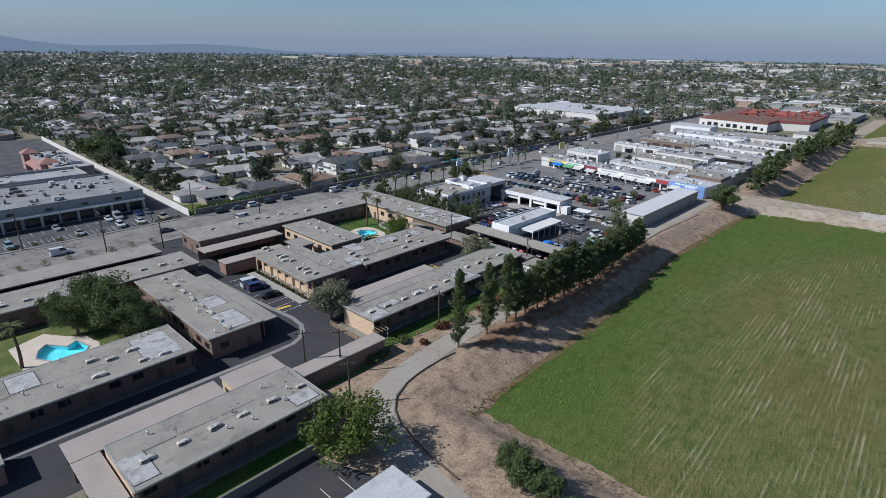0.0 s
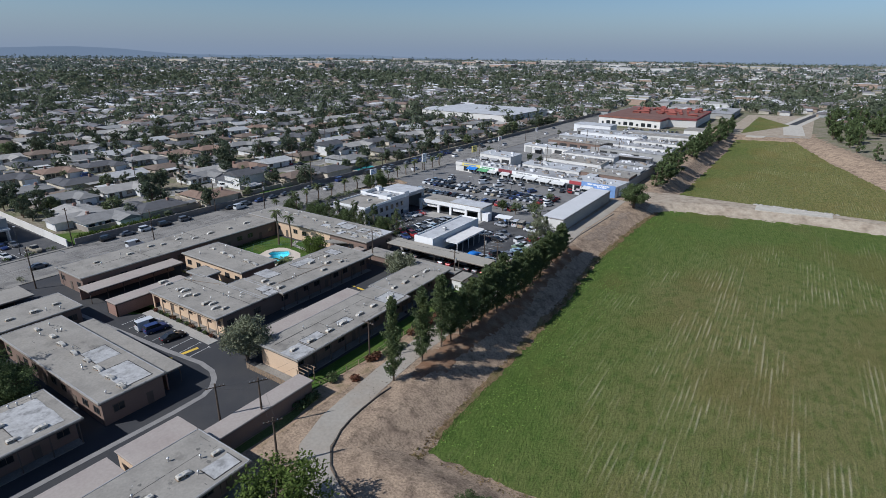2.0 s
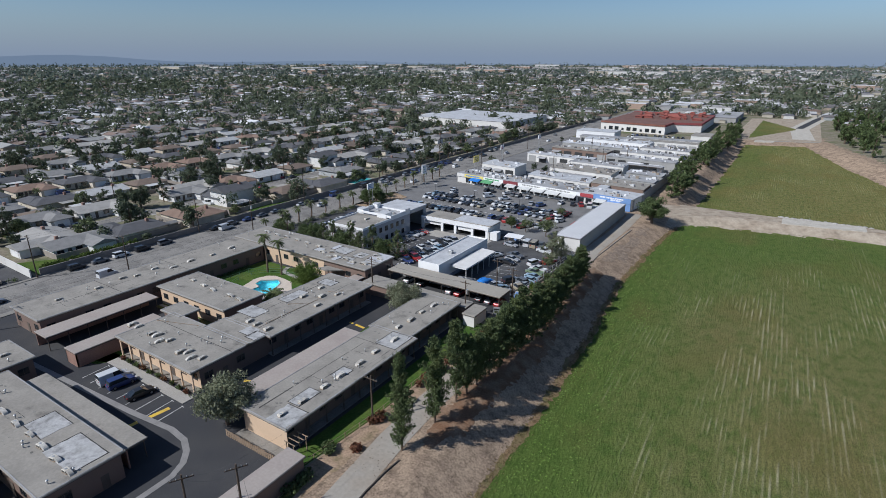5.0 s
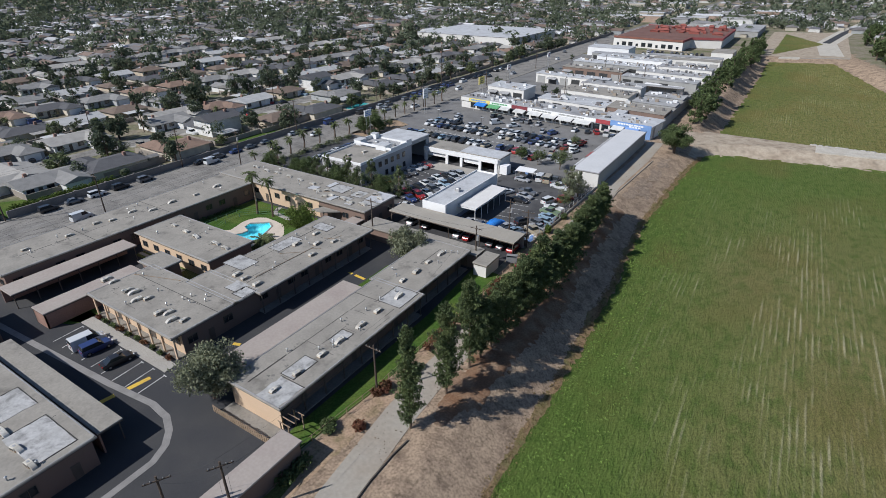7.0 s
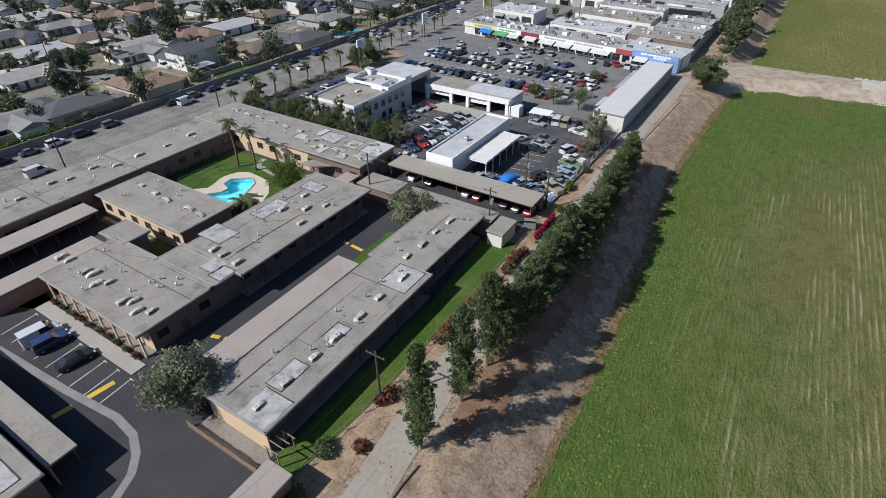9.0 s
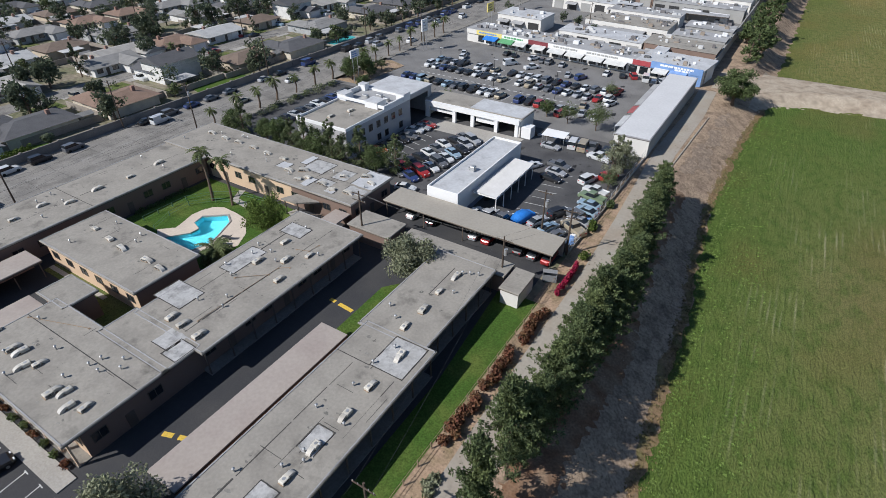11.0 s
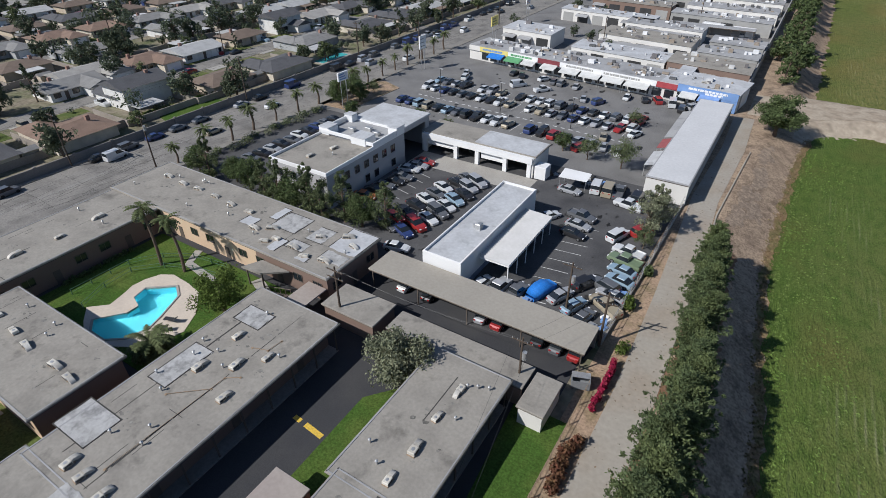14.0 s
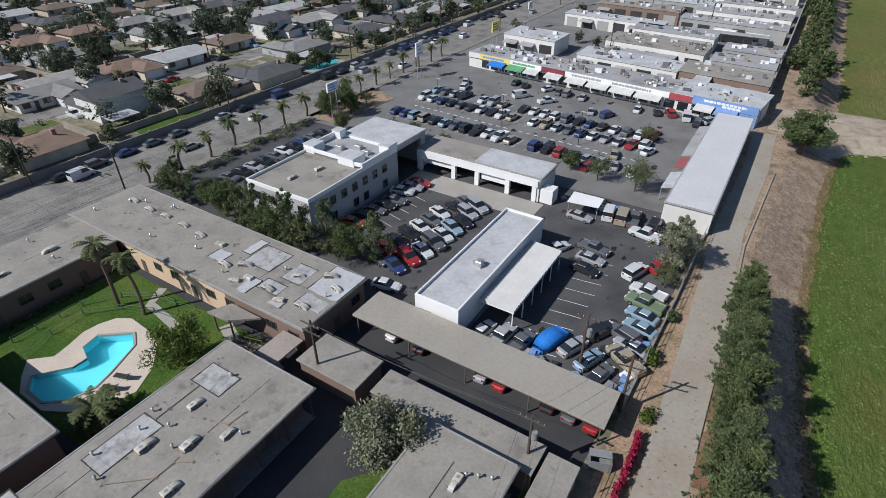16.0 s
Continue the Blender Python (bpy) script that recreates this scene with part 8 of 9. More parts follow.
# ---- houses behind the wall ----
SHINGLE = [mat("grey_shingles", (0.25, 0.245, 0.235), 0.9, 0.12, 2.0, 5.0, 0.3), mat("dark_shingles", (0.11, 0.11, 0.115), 0.9, 0.12, 2.0, 5.0, 0.3), mat("brown_shingles", (0.19, 0.145, 0.115), 0.9, 0.12, 2.0, 5.0, 0.3),
           mat("pale_shingles", (0.36, 0.345, 0.32), 0.9, 0.10, 2.0, 5.0, 0.3), mat("rust_shingles", (0.24, 0.165, 0.125), 0.9, 0.12, 2.0, 5.0, 0.3), mat("white_rolled_roof", (0.44, 0.44, 0.43), 0.85, 0.10, 2.0, 3.0, 0.1)]
SHWORD = ["grey", "dark grey", "brown", "pale grey", "rust brown", "whitish"]
WALLS = [mat("cream_house_wall", (0.60, 0.54, 0.44), 0.9, 0.06), mat("white_house_wall", (0.70, 0.69, 0.66), 0.9, 0.06), mat("beige_house_wall", (0.54, 0.46, 0.36), 0.9, 0.06), mat("grey_house_wall", (0.40, 0.41, 0.41), 0.9, 0.06)]


def house_proto(i, w, d, shingle, wall, hip, wing, two=False):
    h = 5.2 if two else 2.5
    t = thing("house", f"{'two-storey' if two else 'single-storey'} suburban house with a {SHWORD[shingle]} {'hipped' if hip else 'gabled'} roof", "house", "suburban houses")
    g4 = Geo().box(-w / 2, -d / 2, 0, w / 2, d / 2, h)
    rf = gable(Geo(), -w / 2, -d / 2, w / 2, d / 2, h, 1.7 if two else 1.35, 0.75, hip)
    if wing:
        g4.box(w / 2 - 6.2, -d / 2 - 4.5, 0, w / 2, -d / 2, 2.5)
        gable(rf, w / 2 - 6.2, -d / 2 - 4.5, w / 2, 0, 2.52, 1.25, 0.65, hip)
    part("wall", g4, WALLS[wall], t)
    part("roof", rf, SHINGLE[shingle], t)
    yf = -d / 2
    xs = np.linspace(-w / 2 + 1.6, w / 2 - (7.8 if wing else 1.6), 3)
    for q, x in enumerate(xs):
        if q == 1:
            door_unit(t, float(x), yf, 0.95, 2.05, 0, -1, FASCIA)
        else:
            window_unit(t, float(x), yf, 1.5, 1.6, 1.1, 0, -1)
            if two:
                window_unit(t, float(x), yf, 4.0, 1.5, 1.1, 0, -1)
    gx_ = w / 2 - 3.1
    door_unit(t, gx_, yf - (4.5 if wing else 0), 4.4 if wing else 2.6, 2.1, 0, -1, WHITE, "garage_door")
    part("chimney", Geo().box(-w / 4 - 0.4, 0.4, h, -w / 4 + 0.4, 1.2, h + 2.1, bevel=0.05), BROWNWALL, t)
    return t


HP = []
for i, (w, d, sh, wa, hip, wing, two) in enumerate([(14, 10, 0, 1, 0, True, False), (15, 10.5, 1, 0, 0.9, True, False), (13, 10, 2, 2, 0.9, False, False), (15.5, 11, 3, 1, 0, True, False), (13, 11, 4, 0, 0.9, True, False), (14, 11, 5, 1, 0, False, False), (12, 9, 1, 1, 0, True, True), (15.5, 10, 0, 3, 0.9, True, False)]):
    HP.append(house_proto(i, w, d, sh, wa, hip, wing, two))
used = set()


def put_house(k, x, y, a):
    m = pose(x, y, 0.02, 0, 0, a)
    if k not in used:
        used.add(k)
        HP[k].matrix_basis = m
    else:
        copy_thing(HP[k], m)


STREETS = [-155.5, -207.5, -259.5, -311.5]
lawns, drives, streets, patios, sheds, shed_roofs, yards, shrubs = (Geo() for k in range(8))
placed = []
for k, x, y, a in ((6, -143, 84, -90), (2, -134.5, 102.5, -90), (4, -132.5, 62, -90), (0, -165.5, 78.5, 90), (3, -172, 87, 90), (4, -169, 102, 90), (5, -167, 118, 90), (1, -131.5, 120.5, -90), (7, -143.5, 146, -90), (7, -196, 101, -90), (1, -134, 42, -90), (3, -146, 23.5, 0), (0, -135.5, 25.5, 90)):
    put_house(k, x, y, a)
    placed.append((x, y))
for xs in STREETS:
    streets.box(xs - 3.6, 20, -0.2, xs + 3.6, 374, 0.05)
    for side in (-1, 1):
        y = 26.0 + 5 * rng.random()
        while y < 372:
            x = xs + side * (14.0 + rng.normal() * 0.7)
            fresh = all((x - a) ** 2 + (y - b) ** 2 > 250 for a, b in placed)
            if fresh:
                k = (0, 1, 5, 3, 4, 2, 1, 2, 7, 0, 1, 6)[int(rng.random() * 12)]
                if k == 6 and rng.random() < 0.7:
                    k = 3
                put_house(k, x, y, (-90 if side > 0 else 90) + rng.normal() * 1.0)
                placed.append((x, y))
            near = min(placed, key=lambda p: (p[0] - x) ** 2 + (p[1] - y) ** 2)
            if fresh or abs(near[1] - y) < 9.2:
                dy = -4 if side > 0 else 4
                xa, xb = sorted((xs + side * 3.6, x - side * 8))
                drives.box(xa, y + dy - 2.6, -0.1, xb, y + dy + 2.6, 0.06)
                if rng.random() < 0.6:
                    xa, xb = sorted((xs + side * 4.4, x - side * 4.4))
                    lawns.box(xa, y - dy * 1.6 - 4, -0.1, xb, y - dy * 1.6 + 3, 0.045)
                if rng.random() < 0.45:
                    xa, xb = sorted((x + side * 6, x + side * 10.5))
                    lawns.box(xa, y - 6, -0.1, xb, y + 6, 0.05)
                if rng.random() < 0.75:
                    car(xs + side * 7.0, y + dy + rng.normal() * 0.6, 0, pick(), pshape(), None, 0.07)
                if rng.random() < 0.45:
                    car(xs + side * 2.7, y + 7 + rng.normal(), 90, pick(), pshape(), None, 0.055)
                # back garden: patio roof, shed, walls, shrubs
                room = 12.0 if x < -140 else 9.0
                if rng.random() < 0.65:
                    py, xb = y - 3 + 6 * rng.random(), x + side * 7.4
                    patios.box(xb - 2.4, py - 3.2, 2.3, xb + 2.4, py + 3.2, 2.45)
                    for qy in (py - 3, py + 3):
                        patios.box(xb + side * 2.2 - 0.06, qy - 0.06, 0, xb + side * 2.2 + 0.06, qy + 0.06, 2.3)
                if rng.random() < 0.5:
                    py, px = y + 6 * (1 if rng.random() < 0.5 else -1), x + side * (room - 1.6)
                    sheds.box(px - 1.2, py - 1.6, 0, px + 1.2, py + 1.6, 2.1)
                    gable(shed_roofs, px - 1.2, py - 1.6, px + 1.2, py + 1.6, 2.11, 0.6, 0.2)
                xa, xb = sorted((x - side * 2, x + side * room))
                yards.box(xa, y - 9.0, 0, xb, y - 8.8, 1.6)
                if x < -140:
                    yards.box(x + side * room - 0.1, y - 8.8, 0, x + side * room + 0.1, y + 9.0, 1.6)
                for q in range(9):
                    sy, sx = y - 8 + 16 * rng.random(), x + side * (6.4 + (room - 7) * rng.random()) if q < 5 else x - side * (6.2 + 1.5 * rng.random())
                    if q >= 5 and abs(sy - y - dy) < 3.6:
                        continue
                    ss = 0.5 + 0.9 * rng.random()
                    leaf_quads(shrubs, (sx, sy, ss * 0.8), (ss, ss, ss * 0.9), 44, 0.2, rng)
            y += 18.2 + rng.normal() * 0.8
for ys in (186,):
    streets.box(-325, ys - 3.6, -0.2, -124, ys + 3.6, 0.047)
setting("side_streets", streets, ROAD, "narrow grey suburban streets", "road")
solid("house_drives", drives, CONCRETE, "pale concrete house driveways", "driveway", kind="stuff")
solid("garden_lawns", lawns, DRYLAWN, "small green garden lawns", "lawn", kind="stuff")
solid("patio_roofs", patios, palette("patio_covers", [(0.42, 0.42, 0.41), (0.30, 0.29, 0.27), (0.20, 0.15, 0.11), (0.50, 0.50, 0.49)]), "flat patio covers behind the houses", "patio", kind="stuff")
solid("garden_sheds", sheds, WALLS[2], "small sheds in the back gardens", "shed", kind="stuff")
solid("garden_shed_roofs", shed_roofs, SHINGLE[0], "small gabled shed roofs in the back gardens", "shed", kind="stuff")
solid("lot_walls", yards, mat("lot_block_wall", (0.33, 0.29, 0.25), 0.9, 0.12, 3.0, 5.0, 0.2), "low block walls between the house lots", "wall", kind="stuff")
solid("garden_shrubs", shrubs, LEAF_TOWN, "shrubs round the suburban houses", "shrubs", kind="stuff")
# backyard pool seen behind the wall
t = thing("swimming_pool", "small turquoise backyard pool behind the wall", "pool")
part("coping", Geo().box(-131.2, 132.0, 0, -125.4, 145.2, 0.2), CONCRETE, t)
part("water", Geo().box(-130.4, 132.8, 0.2, -126.2, 144.4, 0.22), mat("turquoise_pool_surface", (0.08, 0.50, 0.50), 0.1, 0.05, 2.0, 3.0, 0.05), t)

TOWN = [tree_meshes(90 + k, 6.5 + k, 3.0 + 0.3 * k, 1.2, 22, 46, 0.26, LEAF_TOWN, "round", 0.25) for k in range(3)] + [tree_meshes(97, 11, 2.2, 1.5, 20, 46, 0.26, LEAF_TOWN, "tall", 0.25), tree_meshes(98, 6.0, 3.0, 1.0, 22, 46, 0.26, LEAF_LOT, "round", 0.25)]
for x, y, k, s in ((-254, 17, 0, 1.5), (-247, 22, 1, 1.7), (-240, 17, 0, 1.6), (-233, 21, 1, 1.6), (-227, 18, 0, 1.3), (-244, 27, 2, 1.2), (-262, 19, 1, 1.2)):
    tree_kind("garden_tree", "large dense dark tree behind the white wall", FAR_OAKS[k], pose(x, y, 0, 0, 0, 360 * rng.random()) @ Matrix.Diagonal((s, s, s * 0.95, 1)), "trees behind the white wall")
tree_kind("garden_tree", "round yellow-green tree in a back garden", TOWN[4], pose(-144, 33.5, 0, 0, 0, 30) @ Matrix.Diagonal((1.35, 1.35, 0.9, 1)))
for k in range(17):
    x, y, s = -150 - 5.2 * k + rng.normal(), 14 + 4 * rng.random(), 0.6 + 0.5 * rng.random()
    tree_kind("garden_tree", "leafy garden tree behind the white wall", TOWN[k % 5], pose(x, y, 0, 0, 0, 360 * rng.random()) @ Matrix.Diagonal((s, s, s * 0.9, 1)), "suburban trees")
lawn("garden_lawn", [(-121.6, 11.0), (-136, 11.3), (-131.0, 18), (-130.0, 35), (-121.6, 48)], "mown green garden lawn behind the block wall", None, 0.07)
g4 = Geo()
for k in range(46):
    leaf_quads(g4, (-122.6 + 0.3 * rng.random(), 12.5 + 0.52 * k, 1.3 + 0.5 * rng.random()), (0.8, 0.9, 0.9), 60, 0.2, rng)
solid("garden_hedge", g4, LEAF_BRIGHT, "clipped bright green hedge along the garden wall", "hedge", kind="stuff")
n_t = 0
while n_t < 262:
    x, y = -124 - 206 * rng.random() ** 1.2, 18 + 352 * rng.random()
    if min((x - a) ** 2 + (y - b) ** 2 for a, b in placed) < 70 or any(abs(x - s) < 4.6 for s in STREETS) or (x > -140 and y < 36):
        continue
    s = 0.6 + 0.8 * rng.random() ** 1.7
    k = int(rng.random() * 5)
    s *= 0.75 if k == 3 else 1.0
    tree_kind("garden_tree", "leafy garden tree among the houses" if k != 3 else "tall narrow garden tree among the houses", TOWN[k], pose(x, y, 0, 0, 0, rng.random() * 360) @ Matrix.Diagonal((s, s, s, 1)), "suburban trees")
    n_t += 1
for k in range(13):
    x, y = -125 - 150 * rng.random(), 20 + 240 * rng.random()
    if min((x - a) ** 2 + (y - b) ** 2 for a, b in placed) < 60:
        continue
    t = thing("palm_tree", "garden palm among the houses", "palm", "garden palms", pose(x, y, 0, 0, 0, 360 * rng.random()) @ Matrix.Diagonal((0.9, 0.9, 0.9, 1)))
    part("trunk", PALM_LOW[0], None, t)
    part("fronds", PALM_LOW[1], None, t)
for k in range(26):
    x, y = -100 + 82 * rng.random(), 178 + 140 * rng.random()
    if x > -88 and rng.random() < 0.7:
        continue
    s = 0.4 + 0.4 * rng.random()
    tree_kind("street_tree", "small leafy tree beside the workshops", TOWN[int(rng.random() * 3)], pose(x, y, 0, 0, 0, rng.random() * 360) @ Matrix.Diagonal((s, s, s, 1)), "roadside trees")

# ---- the town to the horizon ----
r2 = np.random.default_rng(77)


def taken(x, y):
    return (-340 < x < -121 and 12 < y < 378) or (-121 < x < 110 and y < 330) or (-102 < x < 90 and 322 < y < 490) or (-20 < x < 60 and y < 560) or (x < -121 and y < 12 and x > -340 and y > -260) or (-240 < x < -140 and 322 < y < 410) or abs(x + 111.8) < 10 or abs(x - 150 + (1150 - y) * 0.19) < 9


far_walls, far_roofs = Geo(), Geo()
n_h = 0
for ring, (d0, d1, count) in enumerate(((130, 800, 3200), (800, 1700, 3400), (1700, 3400, 2600))):
    for k in range(count):
        d = math.sqrt(d0 ** 2 + (d1 ** 2 - d0 ** 2) * r2.random())
        a = radians(-14 + 106 * r2.random())
        x, y = 20 - d * math.sin(a), -30 + d * math.cos(a)
        y = round(y / 31) * 31 + (6 if int(y / 31) % 2 else -4) + r2.normal() * 1.5
        x = round(x / 17) * 17 + r2.normal() * 1.5
        if taken(x, y):
            continue
        s = 1.0 if ring < 2 else 1.5
        w, dd, h = (11 + 5 * r2.random()) * s, (8 + 2 * r2.random()) * s, 2.8 * s
        if r2.random() < 0.3:
            w, dd = dd, w
        far_walls.box(x - w / 2, y - dd / 2, 0, x + w / 2, y + dd / 2, h)
        gable(far_roofs, x - w / 2, y - dd / 2, x + w / 2, y + dd / 2, h + 0.01, 1.5 * s, 0.5, 0.9 if r2.random() < 0.5 else 0)
        if r2.random() < 0.35 and ring < 2:
            q = x + w / 2 + 2
            far_walls.box(q - 2, y - dd, 0, q + 2.5, y - dd / 2, 2.4)
            far_roofs.box(q - 2.3, y - dd - 0.3, 2.41, q + 2.8, y - dd / 2 + 0.3, 2.6)
solid("distant_house_walls", far_walls, palette("distant_wall_paint", [(0.42, 0.38, 0.31), (0.55, 0.54, 0.51), (0.34, 0.28, 0.22), (0.30, 0.31, 0.31)]), "pale walls of distant suburban houses", "houses", kind="stuff")
solid("distant_house_roofs", far_roofs, palette("distant_roof_shingles", [(0.13, 0.13, 0.14), (0.20, 0.19, 0.185), (0.32, 0.315, 0.30), (0.09, 0.09, 0.10), (0.16, 0.115, 0.09), (0.25, 0.245, 0.24), (0.42, 0.42, 0.42), (0.62, 0.62, 0.62), (0.12, 0.11, 0.105), (0.15, 0.14, 0.135), (0.21, 0.15, 0.12)]), "mixed shingle roofs of distant suburban houses", "houses", kind="stuff")

g4, g5 = Geo(), Geo()
for d0, d1, count, size, per in ((120, 420, 3000, 0.85, 70), (420, 800, 5200, 1.15, 44), (800, 1500, 7600, 1.4, 19), (1500, 2600, 8600, 1.7, 10), (2600, 4700, 9500, 2.0, 6)):
    for k in range(count):
        d = math.sqrt(d0 ** 2 + (d1 ** 2 - d0 ** 2) * r2.random())
        a = radians(-16 + 110 * r2.random())
        x, y = 20 - d * math.sin(a), -30 + d * math.cos(a)
        near = -235 < x < -121 and 12 < y < 230
        if near and r2.random() < 0.5:
            continue
        if taken(x, y):
            if not (-335 < x < -124 and 14 < y < 376) or min((x - a_) ** 2 + (y - b_) ** 2 for a_, b_ in placed) < 52 or any(abs(x - q_) < 5 for q_ in STREETS):
                continue
        if r2.random() > 0.62 + 1.1 * noise.noise((x * 0.006, y * 0.006, 4)):
            continue
        s = size * (0.55 + 1.25 * r2.random() ** 1.8)
        tall = 1.5 if r2.random() < 0.10 else 0.85
        if near:
            for q in range(4):
                c = (x + r2.normal() * 1.0 * s, y + r2.normal() * 1.0 * s, (2.4 + 1.6 * r2.random()) * s)
                leaf_quads(g4, c, (1.7 * s, 1.7 * s, 1.5 * s), 42, 0.34, r2, True)
        else:
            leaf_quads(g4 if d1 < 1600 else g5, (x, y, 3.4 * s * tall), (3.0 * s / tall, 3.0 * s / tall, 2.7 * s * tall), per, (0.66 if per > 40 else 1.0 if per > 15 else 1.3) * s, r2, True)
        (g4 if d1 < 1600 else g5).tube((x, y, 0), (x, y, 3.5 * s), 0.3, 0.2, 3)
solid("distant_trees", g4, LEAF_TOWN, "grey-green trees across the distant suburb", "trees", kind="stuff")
# the farthest trees take the leaf colour that carries the haze
solid("horizon_trees", g5, LEAF_HAZE, "trees towards the horizon with haze painted into their pale leaves", "trees", kind="stuff")

# larger far buildings along the avenue and towards the horizon
g4, g5 = Geo(), Geo()
for k in range(150):
    y = 430 + 2600 * r2.random() ** 1.3
    x = -95 + (30 + 0.30 * (y - 400)) * (r2.random() * 2 - 1) * 0.9 + 40 * r2.random()
    if taken(x, y) or -8 < x < 75 and y < 1200:
        continue
    w, dd, h = 12 + 26 * r2.random(), 10 + 18 * r2.random(), 4 + 4 * r2.random()
    g4.box(x - w / 2, y - dd / 2, 0, x + w / 2, y + dd / 2, h)
    g5.box(x - w / 2 - 0.3, y - dd / 2 - 0.3, h, x + w / 2 + 0.3, y + dd / 2 + 0.3, h + 0.5)
for k in range(60):
    a = radians(-12 + 70 * r2.random())
    d = 1800 + 2600 * r2.random()
    x, y = 20 - d * math.sin(a), -30 + d * math.cos(a)
    w, dd, h = 60 + 140 * r2.random(), 30 + 60 * r2.random(), 8 + 7 * r2.random()
    g4.box(x - w / 2, y - dd / 2, 0, x + w / 2, y + dd / 2, h)
    g5.box(x - w / 2 - 0.5, y - dd / 2 - 0.5, h, x + w / 2 + 0.5, y + dd / 2 + 0.5, h + 0.8)
solid("distant_stores", g4, palette("distant_store_walls", [(0.42, 0.38, 0.31), (0.55, 0.54, 0.52), (0.36, 0.26, 0.20), (0.34, 0.33, 0.32)]), "pale walls of distant stores and warehouses", "buildings", kind="stuff")
solid("distant_store_roofs", g5, palette("distant_store_roofs", [(0.50, 0.50, 0.50), (0.36, 0.35, 0.33), (0.62, 0.62, 0.62), (0.27, 0.26, 0.25)]), "flat pale roofs of distant stores", "buildings", kind="stuff")

# hills at the horizon, their haze a faint glow in the material
g4 = Geo()
n = 220
for k in range(n + 1):
    a = radians(-40 + 160 * k / n)
    d = 4800
    f = math.degrees(a)
    h = 12 + 8 * noise.noise((k * 0.09, 0, 1)) + 5 * noise.noise((k * 0.4, 2, 1))
    h += 125 * math.exp(-((f - 85) / 7) ** 2) + 62 * math.exp(-((f - 67) / 8) ** 2) + 24 * math.exp(-((f - 44) / 8) ** 2)
    x, y = 20 - d * math.sin(a), -30 + d * math.cos(a)
    g4.v += [(x, y, -5), (x, y, max(h, 6))]
    if k:
        b = 2 * k
        g4.f.append((b - 2, b, b + 1, b - 1))
setting("backdrop_hills", g4, HAZE_HILL, "far hills along the horizon with haze glowing in their colour", "hills")


# ring of glowing sheet added as haze along the horizon
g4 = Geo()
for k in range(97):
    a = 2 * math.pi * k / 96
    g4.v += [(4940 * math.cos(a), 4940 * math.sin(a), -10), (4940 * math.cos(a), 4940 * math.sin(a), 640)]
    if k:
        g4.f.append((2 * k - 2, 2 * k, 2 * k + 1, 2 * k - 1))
setting("backdrop_air", g4, HAZE_GLOW, "glowing sheet of painted blue-grey haze along the horizon", "sky")
# ---- poles, wires, signs, small things ----
def utility_pole(x, y, h, a, arms=1, transformer=False, z=0.0):
    t = thing("utility_pole", "weathered timber utility pole with crossarms" + (" and a transformer" if transformer else ""), "pole", "utility poles", pose(x, y, z, 0, 0, a))
    part("shaft", Geo().tube((0, 0, -0.5), (0, 0, h), 0.17, 0.11, 8), WOODPOLE, t)
    for k in range(arms):
        zz = h - 0.5 - 1.1 * k
        arm = part("crossarm", Geo().box(-1.25, -0.16, zz - 0.06, 1.25, -0.06, zz + 0.06), WOODPOLE, t)
        for q in (-1.1, -0.55, 0.55, 1.1):
            part("insulator", Geo().tube((q, -0.11, zz + 0.06), (q, -0.11, zz + 0.22), 0.05, 0.04, 6), METAL, arm)
    if transformer:
        part("transformer", Geo().tube((0.35, 0, h - 2.9), (0.35, 0, h - 1.9), 0.26, 0.26, 10), METAL, t, "grey transformer can")
    return t


POLES = [(-7.6, -15.1, 7.6, 60), (-19.2, -15.2, 8.2, 60), (-15.6, -10.9, 8.2, 60), (-15.0, 11.6, 7.8, 0), (-44.8, 47.4, 9.0, 0), (-21.4, 49.3, 8.0, 0), (-16.2, 60.7, 8.2, 10), (-21.8, 64.2, 8.0, 0),
         (-103.4, -19.4, 11.0, 0), (-96.6, -8.0, 10.0, 0), (-119.9, 54.2, 11.0, 0), (-104.2, 24.0, 10.0, 0), (-104.2, 62.0, 11.0, 0), (-119.9, 98.0, 11.0, 0), (-119.9, 142.0, 11.0, 0), (-104.2, 152.0, 11.0, 0), (-119.9, 190.0, 11.0, 0), (-104.2, 205.0, 11.0, 0), (-119.9, 240.0, 11.0, 0), (-104.2, 262.0, 11.0, 0), (-119.9, 300.0, 11.0, 0), (-119.9, 10.0, 11.0, 0), (-119.9, -34.0, 11.0, 0)]
for i, (x, y, h, a) in enumerate(POLES):
    utility_pole(x, y, h, a, 1 + (i in (4, 6, 10)), i in (5, 7, 12))
for i, (x, y) in enumerate(((-60, 192), (-48, 226), (-66, 264), (-40, 240), (-180, 60), (-212, 118), (-250, 60), (-160, 124), (-290, 118), (-205, 190), (-160, 252), (-260, 250))):
    utility_pole(x, y, 10, 90, 1)


def wire(a, b, sag=0.7, r=0.012):
    """One sagging cable as an unbroken tube."""
    g6, n = Geo(), 16
    side = (Vector(b) - Vector(a)).cross(Vector((0, 0, 1))).normalized()
    for k in range(n + 1):
        p = Vector(a).lerp(Vector(b), k / n)
        p.z -= sag * 4 * (k / n) * (1 - k / n)
        g6.v += [tuple(p + side * r), tuple(p + Vector((0, 0, r))), tuple(p - side * r), tuple(p - Vector((0, 0, r)))]
        if k:
            o = 4 * k
            g6.f += [(o - 4 + i, o - 4 + (i + 1) % 4, o + (i + 1) % 4, o + i) for i in range(4)]
    return g6


